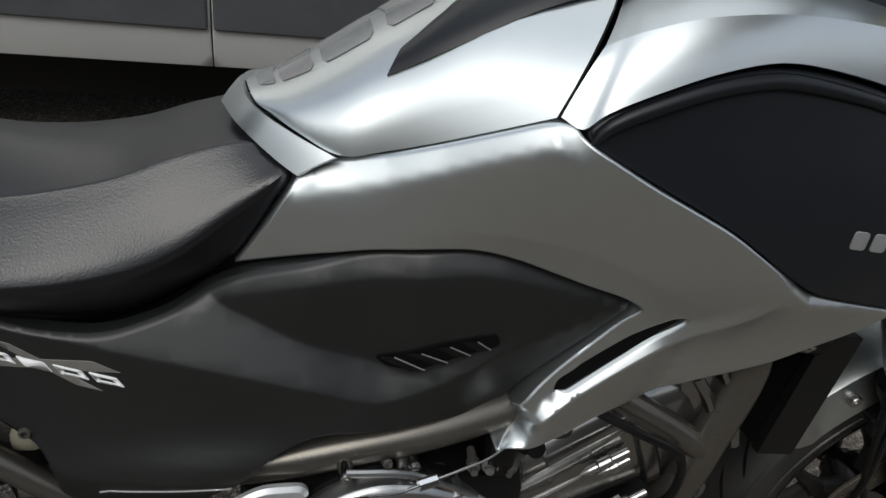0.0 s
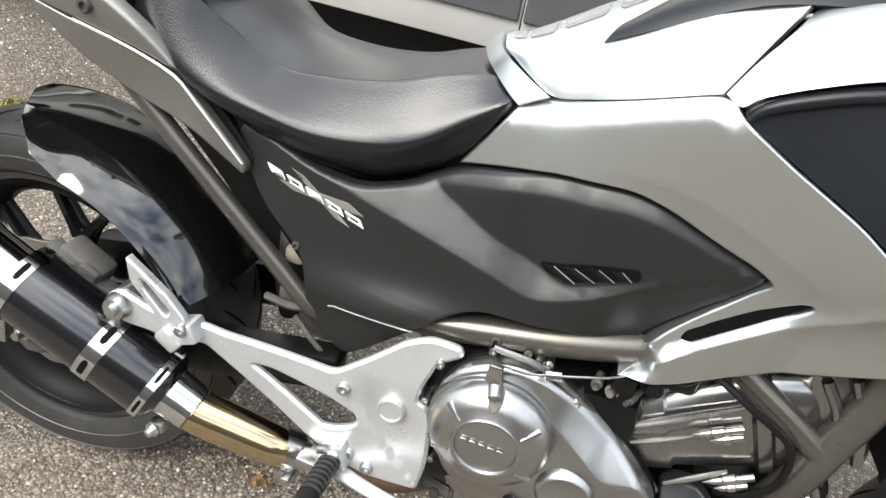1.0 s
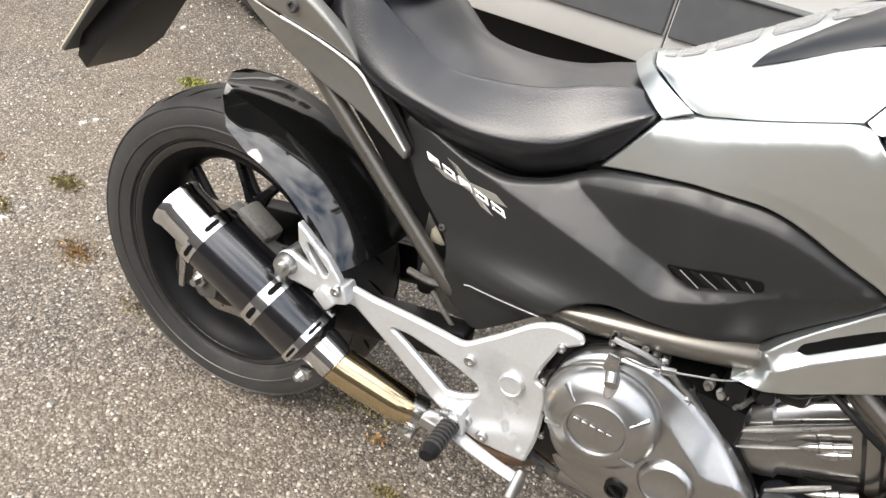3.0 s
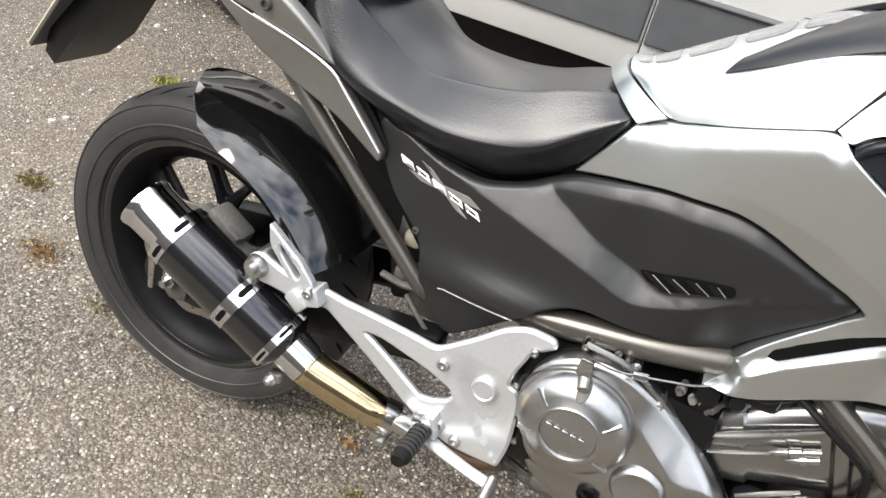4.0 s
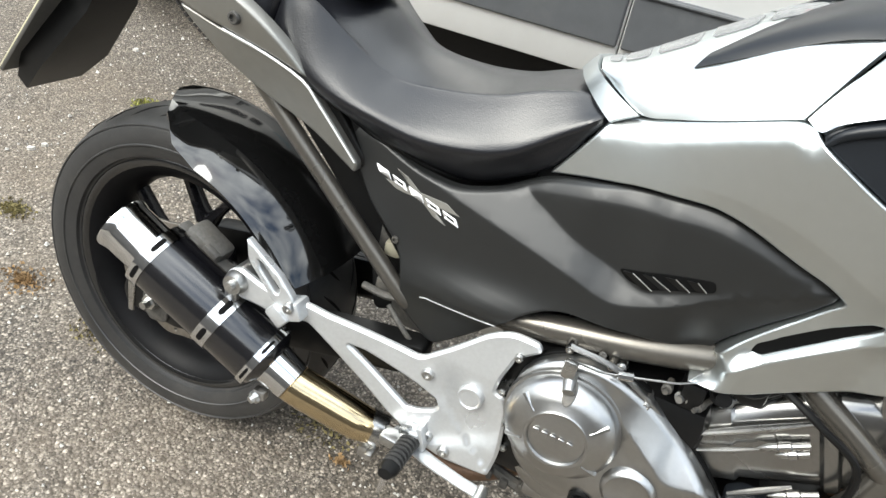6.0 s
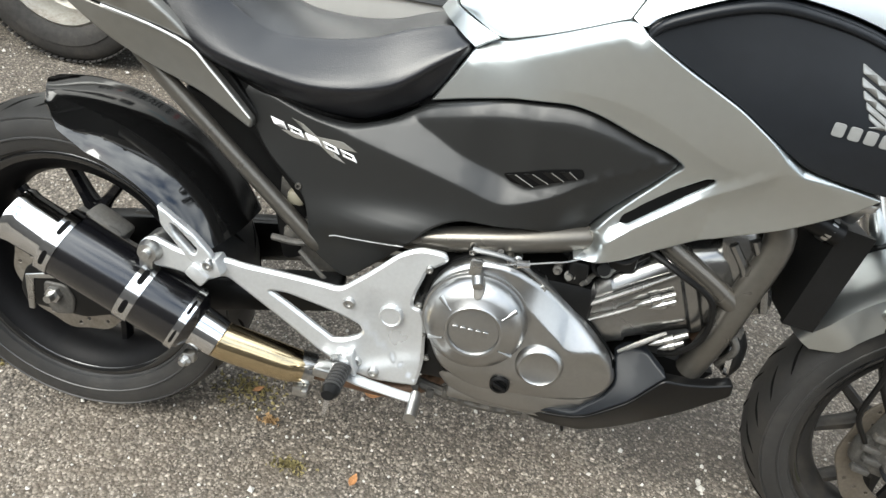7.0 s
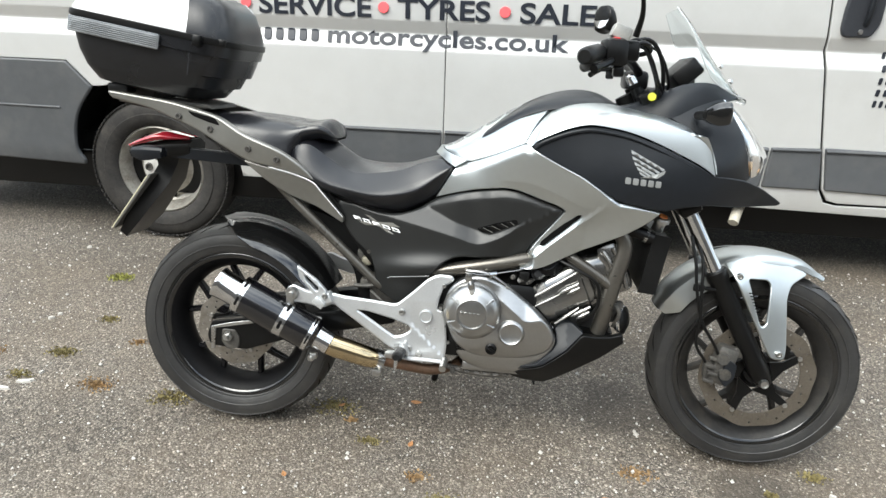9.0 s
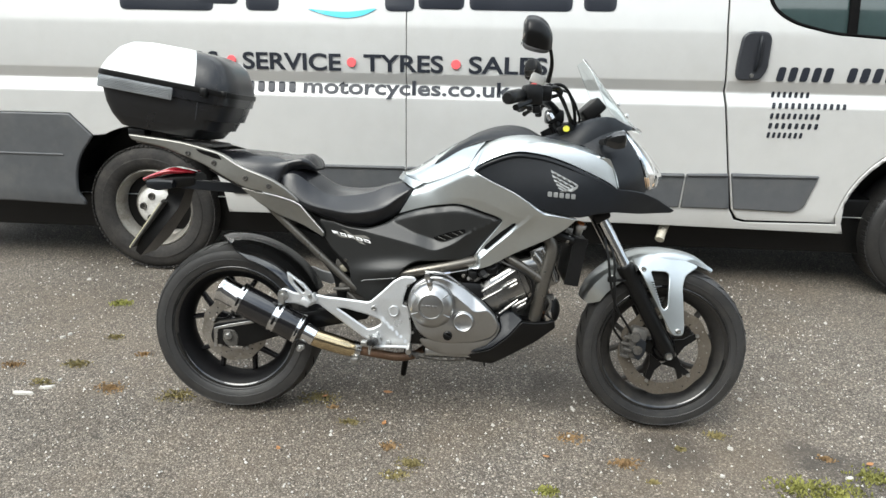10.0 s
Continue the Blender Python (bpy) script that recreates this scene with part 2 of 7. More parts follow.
def asphalt():
    m = bpy.data.materials.new("worn_asphalt")
    m.use_nodes = True
    t = m.node_tree
    p = t.nodes["Principled BSDF"]
    tc = t.nodes.new("ShaderNodeTexCoord")

    def voro(scale, feature="F1"):
        v = t.nodes.new("ShaderNodeTexVoronoi")
        v.inputs["Scale"].default_value = scale
        v.feature = feature
        t.links.new(tc.outputs["Object"], v.inputs["Vector"])
        return v

    def noisy(scale, detail=5, rough=0.6):
        n = t.nodes.new("ShaderNodeTexNoise")
        n.inputs["Scale"].default_value, n.inputs["Detail"].default_value, n.inputs["Roughness"].default_value = scale, detail, rough
        t.links.new(tc.outputs["Object"], n.inputs["Vector"])
        return n

    def ramp(src, stops):
        r = t.nodes.new("ShaderNodeValToRGB")
        while len(r.color_ramp.elements) < len(stops):
            r.color_ramp.elements.new(0.5)
        for el, (pos, c) in zip(r.color_ramp.elements, stops):
            el.position, el.color = pos, (*c, 1)
        t.links.new(src, r.inputs["Fac"])
        return r

    def blend(kind, fac, one, two):
        x = t.nodes.new("ShaderNodeMixRGB")
        x.blend_type = kind
        for sock, val in zip(x.inputs, (fac, one, two)):
            if isinstance(val, (int, float)):
                sock.default_value = val
            elif isinstance(val, tuple):
                sock.default_value = (*val, 1)
            else:
                t.links.new(val, sock)
        return x.outputs[0]

    chips, fine = voro(145), voro(300)
    sep = t.nodes.new("ShaderNodeSeparateColor")
    t.links.new(chips.outputs["Color"], sep.inputs[0])
    sep2 = t.nodes.new("ShaderNodeSeparateColor")
    t.links.new(fine.outputs["Color"], sep2.inputs[0])
    stone = ramp(sep.outputs[0], [(0.0, (0.045, 0.041, 0.036)), (0.40, (0.102, 0.093, 0.082)), (0.72, (0.175, 0.162, 0.144)), (0.92, (0.30, 0.282, 0.255)), (1.0, (0.60, 0.575, 0.53))])
    grit = ramp(sep2.outputs[1], [(0.0, (0.040, 0.037, 0.033)), (0.6, (0.130, 0.120, 0.105)), (1.0, (0.44, 0.42, 0.385))])
    pick = ramp(noisy(70, 3).outputs["Fac"], [(0.42, (0, 0, 0)), (0.58, (1, 1, 1))])
    col = blend("MIX", pick.outputs["Color"], stone.outputs["Color"], grit.outputs["Color"])
    gaps = ramp(chips.outputs["Distance"], [(0.25, (1, 1, 1)), (0.75, (0.45, 0.44, 0.42))])
    col = blend("MULTIPLY", 0.8, col, gaps.outputs["Color"])
    wear = ramp(noisy(1.3, 7, 0.65).outputs["Fac"], [(0.3, (0.72, 0.69, 0.64)), (0.7, (1.18, 1.17, 1.14))])
    col = blend("MULTIPLY", 1.0, col, wear.outputs["Color"])
    dirt = ramp(noisy(5.5, 8, 0.7).outputs["Fac"], [(0.58, (0, 0, 0)), (0.75, (1, 1, 1))])
    col = blend("MIX", blend("MULTIPLY", 1.0, dirt.outputs["Color"], (0.35, 0.35, 0.35)), col, (0.13, 0.115, 0.09))
    mud = ramp(noisy(0.9, 9, 0.72).outputs["Fac"], [(0.47, (0, 0, 0)), (0.66, (1, 1, 1))])
    col = blend("MIX", blend("MULTIPLY", 1.0, mud.outputs["Color"], (0.42, 0.42, 0.42)), col, (0.15, 0.122, 0.088))
    # damp dark stains by the front wheel
    warp = noisy(9, 5, 0.7)
    for cx, cy, r in ((1.57, -0.16, 0.15), (2.03, -0.13, 0.12), (2.14, -0.23, 0.16), (1.22, 0.22, 0.18)):
        far = t.nodes.new("ShaderNodeVectorMath")
        far.operation = "DISTANCE"
        far.inputs[1].default_value = (cx, cy, 0)
        t.links.new(tc.outputs["Object"], far.inputs[0])
        add = t.nodes.new("ShaderNodeMath")
        add.operation = "MULTIPLY_ADD"
        add.inputs[1].default_value = -0.28
        t.links.new(warp.outputs["Fac"], add.inputs[0])
        t.links.new(far.outputs["Value"], add.inputs[2])
        edge = t.nodes.new("ShaderNodeMapRange")
        edge.inputs[1].default_value, edge.inputs[2].default_value = r - 0.14, r - 0.20
        edge.inputs[3].default_value, edge.inputs[4].default_value = 0.0, 0.55
        t.links.new(add.outputs[0], edge.inputs[0])
        col = blend("MIX", edge.outputs[0], col, (0.035, 0.031, 0.026))
    col = blend("MULTIPLY", 1.0, col, (1.0, 0.945, 0.90))
    t.links.new(col, p.inputs["Base Color"])
    p.inputs["Roughness"].default_value = 0.82
    b = t.nodes.new("ShaderNodeBump")
    b.inputs["Strength"].default_value, b.inputs["Distance"].default_value = 0.9, 0.004
    b.invert = True
    t.links.new(chips.outputs["Distance"], b.inputs["Height"])
    b2 = t.nodes.new("ShaderNodeBump")
    b2.inputs["Strength"].default_value, b2.inputs["Distance"].default_value = 0.5, 0.01
    t.links.new(noisy(22, 5).outputs["Fac"], b2.inputs["Height"])
    t.links.new(b.outputs["Normal"], b2.inputs["Normal"])
    t.links.new(b2.outputs["Normal"], p.inputs["Normal"])
    return m


ASPHALT = asphalt()

# ---- mesh tools: lists of (x, y, z) and faces ----
from mathutils.geometry import delaunay_2d_cdt


def part(name, geo, material, parent=None, label="", smooth=40):
    """Links (verts, faces) or a bmesh as one mesh object under a thing or a part."""
    me = bpy.data.meshes.new(name)
    if isinstance(geo, bmesh.types.BMesh):
        geo.to_mesh(me)
        geo.free()
    else:
        me.from_pydata([tuple(map(float, v)) for v in geo[0]], [], [tuple(map(int, q)) for q in geo[1]])
    me.materials.append(material)
    if smooth:
        me.shade_smooth()
        me.set_sharp_from_angle(angle=radians(smooth))
        if not isinstance(geo, bmesh.types.BMesh) and len(geo) == 3:
            front, nrm = geo[2]
            flat_no = [(0.0, 0.0, 0.0)] * (len(me.loops) - 3 * front)
            me.normals_split_custom_set([tuple(nrm[i]) for q in geo[1][:front] for i in q] + flat_no)
    me.update()
    ob = new(name, me)
    ob.parent = parent
    if label:
        ob["label"] = label
    return ob


def thing(name, label, category, at=None, group="", kind=""):
    ob = new(name)
    ob.empty_display_size = 0.1
    if at is not None:
        ob.matrix_basis = at
    return tagged(ob, label, category, group, kind)


def join(*geos):
    vs, fs = [], []
    for v, f in (g[:2] for g in geos):
        k = len(vs)
        vs += [tuple(p) for p in v]
        fs += [tuple(i + k for i in q) for q in f]
    return vs, fs


def used(verts, faces):
    """Only the points that these faces use."""
    keep = sorted({i for q in faces for i in q})
    at = {i: k for k, i in enumerate(keep)}
    return [verts[i] for i in keep], [tuple(at[i] for i in q) for q in faces]


def moved(geo, m):
    return [tuple(m @ Vector(p)) for p in geo[0]], geo[1]


def flipped(geo):
    """The mirror image across the bike's middle plane."""
    out = [(x, -y, z) for x, y, z in geo[0]], [tuple(reversed(q)) for q in geo[1]]
    if len(geo) == 3:
        out += ((geo[2][0], geo[2][1] * np.array((1, -1, 1))),)
    return out


def rounded(pts, r=0.02, n=4, closed=True):
    """A polygon with its corners rounded. A third number gives a corner its own radius."""
    out, k = [], len(pts)
    for i, p in enumerate(pts):
        if not closed and i in (0, k - 1):
            out.append((p[0], p[1]))
            continue
        rad = p[2] if len(p) > 2 else r
        a, c, b = np.array(pts[i - 1][:2], float), np.array(p[:2], float), np.array(pts[(i + 1) % k][:2], float)
        la, lb = np.linalg.norm(a - c), np.linalg.norm(b - c)
        s, e = c + (a - c) / la * min(rad, la * 0.48), c + (b - c) / lb * min(rad, lb * 0.48)
        for j in range(n + 1):
            u = j / n
            out.append(tuple((1 - u) ** 2 * s + 2 * u * (1 - u) * c + u * u * e))
    return out


def curve(pts, n=6, closed=False):
    """Catmull-Rom through points of any dimension."""
    p = np.array(pts, float)
    k, out = len(p), []
    for i in range(k if closed else k - 1):
        if closed:
            a, b, c, d = p[i - 1], p[i], p[(i + 1) % k], p[(i + 2) % k]
        else:
            b, c = p[i], p[i + 1]
            a = p[i - 1] if i else 2 * b - c
            d = p[i + 2] if i + 2 < k else 2 * c - b
        for j in range(n):
            u = j / n
            out.append(0.5 * (2 * b + (c - a) * u + (2 * a - 5 * b + 4 * c - d) * u**2 + (3 * b - a - 3 * c + d) * u**3))
    if not closed:
        out.append(p[-1])
    return np.array(out)


def surf(ctrl):
    """A smooth height field h(x, w) through control points (x, w, h): a thin-plate spline."""
    c = np.array(ctrl, float)
    n = len(c)

    def kern(d2):
        return np.where(d2 > 1e-12, d2 * np.log(d2 + 1e-12), 0.0)

    k = kern(((c[:, None, :2] - c[None, :, :2]) ** 2).sum(-1)) + 1e-5 * np.eye(n)
    pm = np.c_[np.ones(n), c[:, :2]]
    sol = np.linalg.solve(np.block([[k, pm], [pm.T, np.zeros((3, 3))]]), np.r_[c[:, 2], 0, 0, 0])

    def h(x, w):
        x, w = np.asarray(x, float), np.asarray(w, float)
        d2 = (x[..., None] - c[:, 0]) ** 2 + (w[..., None] - c[:, 1]) ** 2
        return kern(d2) @ sol[:n] + sol[n] + sol[n + 1] * x + sol[n + 2] * w

    return h


def flat(h):
    return lambda x, w: np.full(np.shape(x), float(h))


def inside(pts, loop):
    p, q = np.array(loop), np.roll(np.array(loop), -1, 0)
    x, y = pts[:, 0:1], pts[:, 1:2]
    cross = ((p[:, 1] > y) != (q[:, 1] > y)) & (x < (q[:, 0] - p[:, 0]) * (y - p[:, 1]) / (q[:, 1] - p[:, 1] + 1e-15) + p[:, 0])
    return cross.sum(1) % 2 == 1


def edge_gap(pts, loops):
    best = np.full(len(pts), 1e9)
    for loop in loops:
        p, q = np.array(loop), np.roll(np.array(loop), -1, 0)
        d = q - p
        u = np.clip(((pts[:, None] - p) * d).sum(-1) / ((d * d).sum(-1) + 1e-15), 0, 1)
        best = np.minimum(best, np.linalg.norm(pts[:, None] - p - u[..., None] * d, axis=-1).min(1))
    return best


def finer(loop, gap):
    """A closed outline with points no further apart than gap."""
    res = []
    for i in range(len(loop)):
        a, b = np.array(loop[i], float), np.array(loop[(i + 1) % len(loop)], float)
        k = max(1, int(math.ceil(np.linalg.norm(b - a) / gap)))
        if np.linalg.norm(b - a) > 1e-6:
            res += [a + (b - a) * j / k for j in range(k)]
    return np.array(res)


def panel(out, h, thick=0.006, edge=0.005, step=0.02, holes=(), back=False, lines=(), creases=(), flat_rim=False):
    """A moulded panel: an outline in the (x, w) side view laid on the half-width h(x, w), with a rounded rim, turned in by its thickness."""
    if not callable(h):
        h = flat(h)
    loops = [finer(l, max(0.45 * step, 1.5 * edge)) for l in (out, *holes)]
    pts, con = [], []
    for l in loops:
        k = len(pts)
        pts += [tuple(p) for p in l]
        con += [(k + i, k + (i + 1) % len(l)) for i in range(len(l))]
    allv = np.array(pts)
    lo, hi = allv.min(0), allv.max(0)
    for w in lines:
        pts += [(lo[0] - 0.1, w), (hi[0] + 0.1, w)]
        con.append((len(pts) - 2, len(pts) - 1))
    extra, folds = [], []

    def allowed(cand, least):
        ok = inside(cand, loops[0])
        for hole in loops[1:]:
            ok &= ~inside(cand, hole)
        return ok & (edge_gap(cand, loops) > least)

    for w in lines:
        x = np.arange(lo[0], hi[0], 0.004)
        cand = np.c_[x, np.full(len(x), w)]
        ok = allowed(cand, 1.02 * edge)
        ok &= (edge_gap(cand, loops) < 3 * edge) | (np.arange(len(x)) % 20 == 0)
        pts += [tuple(p) for p in cand[ok]]
    for line in creases:
        l = np.array(line, float)
        run = np.r_[0, np.cumsum(np.linalg.norm(np.diff(l, axis=0), axis=1))]
        s = np.linspace(0, run[-1], max(2, int(run[-1] / (0.7 * step))))
        l = np.c_[np.interp(s, run, l[:, 0]), np.interp(s, run, l[:, 1])]
        ok = allowed(l, 0.5 * edge)
        t = np.gradient(l, axis=0)
        nrm = np.c_[-t[:, 1], t[:, 0]] / (np.linalg.norm(t, axis=1)[:, None] + 1e-12)
        for i in range(len(l)):
            if ok[i]:
                pts.append(tuple(l[i]))
                if i and ok[i - 1]:
                    con.append((len(pts) - 2, len(pts) - 1))
        for side in (0.0018, -0.0018):
            extra.append((l + side * nrm, 0.5 * edge))
        folds.append(l)
    for l in loops:
        t = np.roll(l, -1, 0) - np.roll(l, 1, 0)
        nrm = np.c_[-t[:, 1], t[:, 0]] / (np.linalg.norm(t, axis=1)[:, None] + 1e-12)
        for d in (0.3 * edge, edge):
            for s in (1, -1):
                extra.append((l + s * d * nrm, 0.85 * d))
        if flat_rim:
            for s in (1, -1):
                ring = l + s * edge * nrm
                ok = allowed(ring, 0.97 * edge)
                first = len(pts)
                index = []
                for i in range(len(ring)):
                    index.append(len(pts) if ok[i] else -1)
                    if ok[i]:
                        pts.append(tuple(ring[i]))
                con += [(a, c) for a, c in zip(index, index[1:] + index[:1]) if a >= 0 and c >= 0]
                extra += [(l + s * 0.9 * edge * nrm, 0.88 * edge), (l + s * 1.12 * edge * nrm, 1.08 * edge)]
    gx, gw = np.meshgrid(np.arange(lo[0], hi[0], step), np.arange(lo[1], hi[1], step))
    gx[1::2] += step / 2
    extra.append((np.c_[gx.ravel(), gw.ravel()], max(edge * 1.3, step * 0.35)))
    for cand, least in extra:
        ok = allowed(cand, least)
        if least == extra[-1][1]:
            for l in folds:
                ok &= np.linalg.norm(cand[:, None] - l[None], axis=-1).min(1) > 0.4 * step
        pts += [tuple(p) for p in cand[ok]]
    res = delaunay_2d_cdt([Vector(p) for p in pts], con, [], 0, 1e-6)
    v2 = np.array([tuple(p) for p in res[0]])
    tris = np.array([tuple(q) for q in res[2]])
    mid = v2[tris].mean(1)
    ok = inside(mid, loops[0])
    for hole in loops[1:]:
        ok &= ~inside(mid, hole)
    tris = tris[ok]
    gap = edge_gap(v2, loops)
    u = 1 - np.clip(gap / edge, 0, 1)

    def rise(p):
        """The finished half-width: the surface less its rounded or bevelled rim."""
        u = 1 - np.clip(edge_gap(p, loops) / edge, 0, 1)
        return h(p[:, 0], p[:, 1]) - edge * (0.8 * u if flat_rim else 1 - np.sqrt(np.clip(1 - u * u, 0, 1)))

    drop = edge * (0.8 * u if flat_rim else 1 - np.sqrt(np.clip(1 - u * u, 0, 1)))
    hh = h(v2[:, 0], v2[:, 1])
    eps = 0.06 * edge
    gx = (rise(v2 + (eps, 0)) - rise(v2 - (eps, 0))) / (2 * eps)
    gw = (rise(v2 + (0, eps)) - rise(v2 - (0, eps))) / (2 * eps)
    nrm = np.c_[-gx, -np.ones(len(v2)), -gw]
    # on the very rim the surface faces outwards, away from its triangles
    rim = gap < 0.1 * edge
    away = np.zeros_like(v2)
    for k in range(16):
        d = np.array((math.cos(k * math.pi / 8 + 0.1), math.sin(k * math.pi / 8 + 0.1)))
        p = v2[rim] + 0.4 * edge * d
        ok = inside(p, loops[0])
        for hole in loops[1:]:
            ok &= ~inside(p, hole)
        away[rim] -= ok[:, None] * d
    away /= np.linalg.norm(away, axis=1)[:, None] + 1e-12
    tilt = 0.8 if flat_rim else 2.0
    nrm[rim] = np.c_[away[:, 0] * tilt, -np.ones(len(v2)), away[:, 1] * tilt][rim]
    nrm /= np.linalg.norm(nrm, axis=1)[:, None]
    vs = [(x, -(y), w) for (x, w), y in zip(v2, hh - drop)]
    fs = [tuple(q) for q in tris]
    once = {}
    for q in fs:
        for a, b in ((q[0], q[1]), (q[1], q[2]), (q[2], q[0])):
            if (b, a) in once:
                del once[(b, a)]
            else:
                once[(a, b)] = 1
    low = {}
    for a, b in once:
        for i in (a, b):
            if i not in low:
                low[i] = len(vs)
                vs.append((v2[i][0], -(hh[i] - edge - thick), v2[i][1]))
        fs.append((b, a, low[a], low[b]))
    if back:
        k = len(vs)
        vs += [(x, -(y - edge - thick), w) for (x, w), y in zip(v2, hh)]
        fs += [(q[2] + k, q[1] + k, q[0] + k) for q in tris]
    keep = sorted({i for q in fs for i in q})
    return (*used(vs, fs), (len(tris), nrm[[i for i in keep if i < len(v2)]]))


def plate(out, h0, h1, edge=0.003, holes=(), step=0.03):
    """A flat plate between half-widths h0 and h1 with a rounded outer rim."""
    return panel(out, h1, max(h1 - h0 - edge, 0.001), edge, step, holes, True)


def disc2d(x, w, r, n=20):
    return [(x + r * math.cos(2 * math.pi * i / n), w + r * math.sin(2 * math.pi * i / n)) for i in range(n)]


def tube(pts, r, n=12, smooth=6, cap=True, flat_y=1.0):
    """A round bar along points; r is a number or one radius a point."""
    pts = np.array(pts, float)
    rad = np.full(len(pts), float(r)) if np.isscalar(r) else np.array(r, float)
    if smooth and len(pts) > 2:
        both = curve(np.c_[pts, rad], smooth)
        pts, rad = both[:, :3], both[:, 3]
    tan = np.gradient(pts, axis=0)
    tan /= np.linalg.norm(tan, axis=1)[:, None] + 1e-12
    ref = np.array((0, 0, 1.0)) if abs(tan[0][2]) < 0.9 else np.array((0, 1.0, 0))
    vs, fs = [], []
    for p, t, q in zip(pts, tan, rad):
        a = ref - t * (ref @ t)
        a /= np.linalg.norm(a)
        b = np.cross(t, a)
        ref = a
        vs += [tuple(p + q * (math.cos(k) * a + flat_y * math.sin(k) * b)) for k in np.linspace(0, 2 * math.pi, n, endpoint=False)]
    m = len(pts)
    for i in range(m - 1):
        for j in range(n):
            a, b = i * n + j, i * n + (j + 1) % n
            fs.append((a, b, b + n, a + n))
    if cap:
        fs.append(tuple(range(n - 1, -1, -1)))
        fs.append(tuple(range((m - 1) * n, m * n)))
    return vs, fs


def turned(profile, at, axis, n=32, close=False):
    """A turned body: profile of (radius, distance along the axis) round an axis through a point."""
    ax = Vector(axis).normalized()
    m = Matrix.Translation(at) @ ax.to_track_quat("Z", "Y").to_matrix().to_4x4()
    vs, fs, k = [], [], len(profile)
    for j in range(n):
        c, s = math.cos(2 * math.pi * j / n), math.sin(2 * math.pi * j / n)
        vs += [tuple(m @ Vector((r * c, r * s, d))) for r, d in profile]
    for j in range(n):
        for i in range(k if close else k - 1):
            a, b = j * k + i, ((j + 1) % n) * k + i
            i2 = (i + 1) % k
            fs.append((a, b, ((j + 1) % n) * k + i2, j * k + i2))
    return vs, fs


def rails(rows):
    """A skin through rows of points of equal length."""
    n = len(rows[0])
    vs = [tuple(p) for r in rows for p in r]
    fs = []
    for i in range(len(rows) - 1):
        for j in range(n - 1):
            a = i * n + j
            fs.append((a, a + 1, a + n + 1, a + n))
    return vs, fs


def hull(rings, cap=True):
    """A skin through closed rings of equal length."""
    n = len(rings[0])
    vs = [tuple(p) for r in rings for p in r]
    fs = []
    for i in range(len(rings) - 1):
        for j in range(n):
            a, b = i * n + j, i * n + (j + 1) % n
            fs.append((a, b, b + n, a + n))
    if cap:
        fs.append(tuple(range(n - 1, -1, -1)))
        fs.append(tuple(range((len(rings) - 1) * n, len(rings) * n)))
    return vs, fs


def block(cx, cy, cz, sx, sy, sz, bevel=0.004, turn=None, seg=2):
    bm = bmesh.new()
    bmesh.ops.create_cube(bm, size=1.0)
    for v in bm.verts:
        v.co = Vector((v.co.x * sx, v.co.y * sy, v.co.z * sz))
    if bevel:
        bmesh.ops.bevel(bm, geom=bm.edges[:], offset=bevel, segments=seg, affect="EDGES", profile=0.5)
    m = Matrix.Translation((cx, cy, cz)) @ (turn or Matrix.Identity(4))
    vs = [tuple(m @ v.co) for v in bm.verts]
    bm.verts.index_update()
    fs = [tuple(v.index for v in f.verts) for f in bm.faces]
    bm.free()
    return vs, fs


def thicken(geo, t):
    """Gives an open skin a thickness, away from its normals."""
    bm = bmesh.new()
    vv = [bm.verts.new(p) for p in geo[0]]
    for q in geo[1]:
        try:
            bm.faces.new([vv[i] for i in q])
        except ValueError:
            pass
    bm.normal_update()
    bmesh.ops.solidify(bm, geom=bm.faces[:], thickness=t)
    bm.verts.index_update()
    out = [tuple(v.co) for v in bm.verts], [tuple(v.index for v in f.verts) for f in bm.faces]
    bm.free()
    return out


def bolt(x, h, w, r=0.008, deep=0.006):
    """A domed hexagon-socket bolt on the bike's right side."""
    return turned([(0.0, deep * 0.4), (r * 0.45, deep * 0.4), (r * 0.5, deep), (r * 0.8, deep), (r, deep * 0.6), (r, -0.004)], (x, -h, w), (0, -1, 0), 14)


def words(name, text, size, at, material, parent, width=None, depth=0.002, shear=0.0, bold=0.0, lay=None):
    """Lettering in the built-in font, as a mesh that stands in a plane facing -y."""
    cu = bpy.data.curves.new(name, "FONT")
    cu.body, cu.size, cu.shear, cu.offset, cu.extrude = text, size, shear, bold, depth
    tmp = bpy.data.objects.new(name, cu)
    scene.collection.objects.link(tmp)
    me = bpy.data.meshes.new_from_object(tmp.evaluated_get(bpy.context.evaluated_depsgraph_get()))
    scene.collection.objects.unlink(tmp)
    bpy.data.objects.remove(tmp)
    co = np.array([tuple(v.co) for v in me.vertices])
    lo, hi = co.min(0), co.max(0)
    k = width / (hi[0] - lo[0]) if width else 1.0
    for v in me.vertices:
        rise = float(lay(0.0, at[2] + v.co.y)) + 0.003 if lay else 0.0
        v.co = ((v.co.x - lo[0]) * k, -v.co.z - rise, v.co.y)
    me.materials.clear()
    me.materials.append(material)
    ob = new(name, me)
    ob.parent = parent
    ob.matrix_basis = Matrix.Translation(at)
    return ob

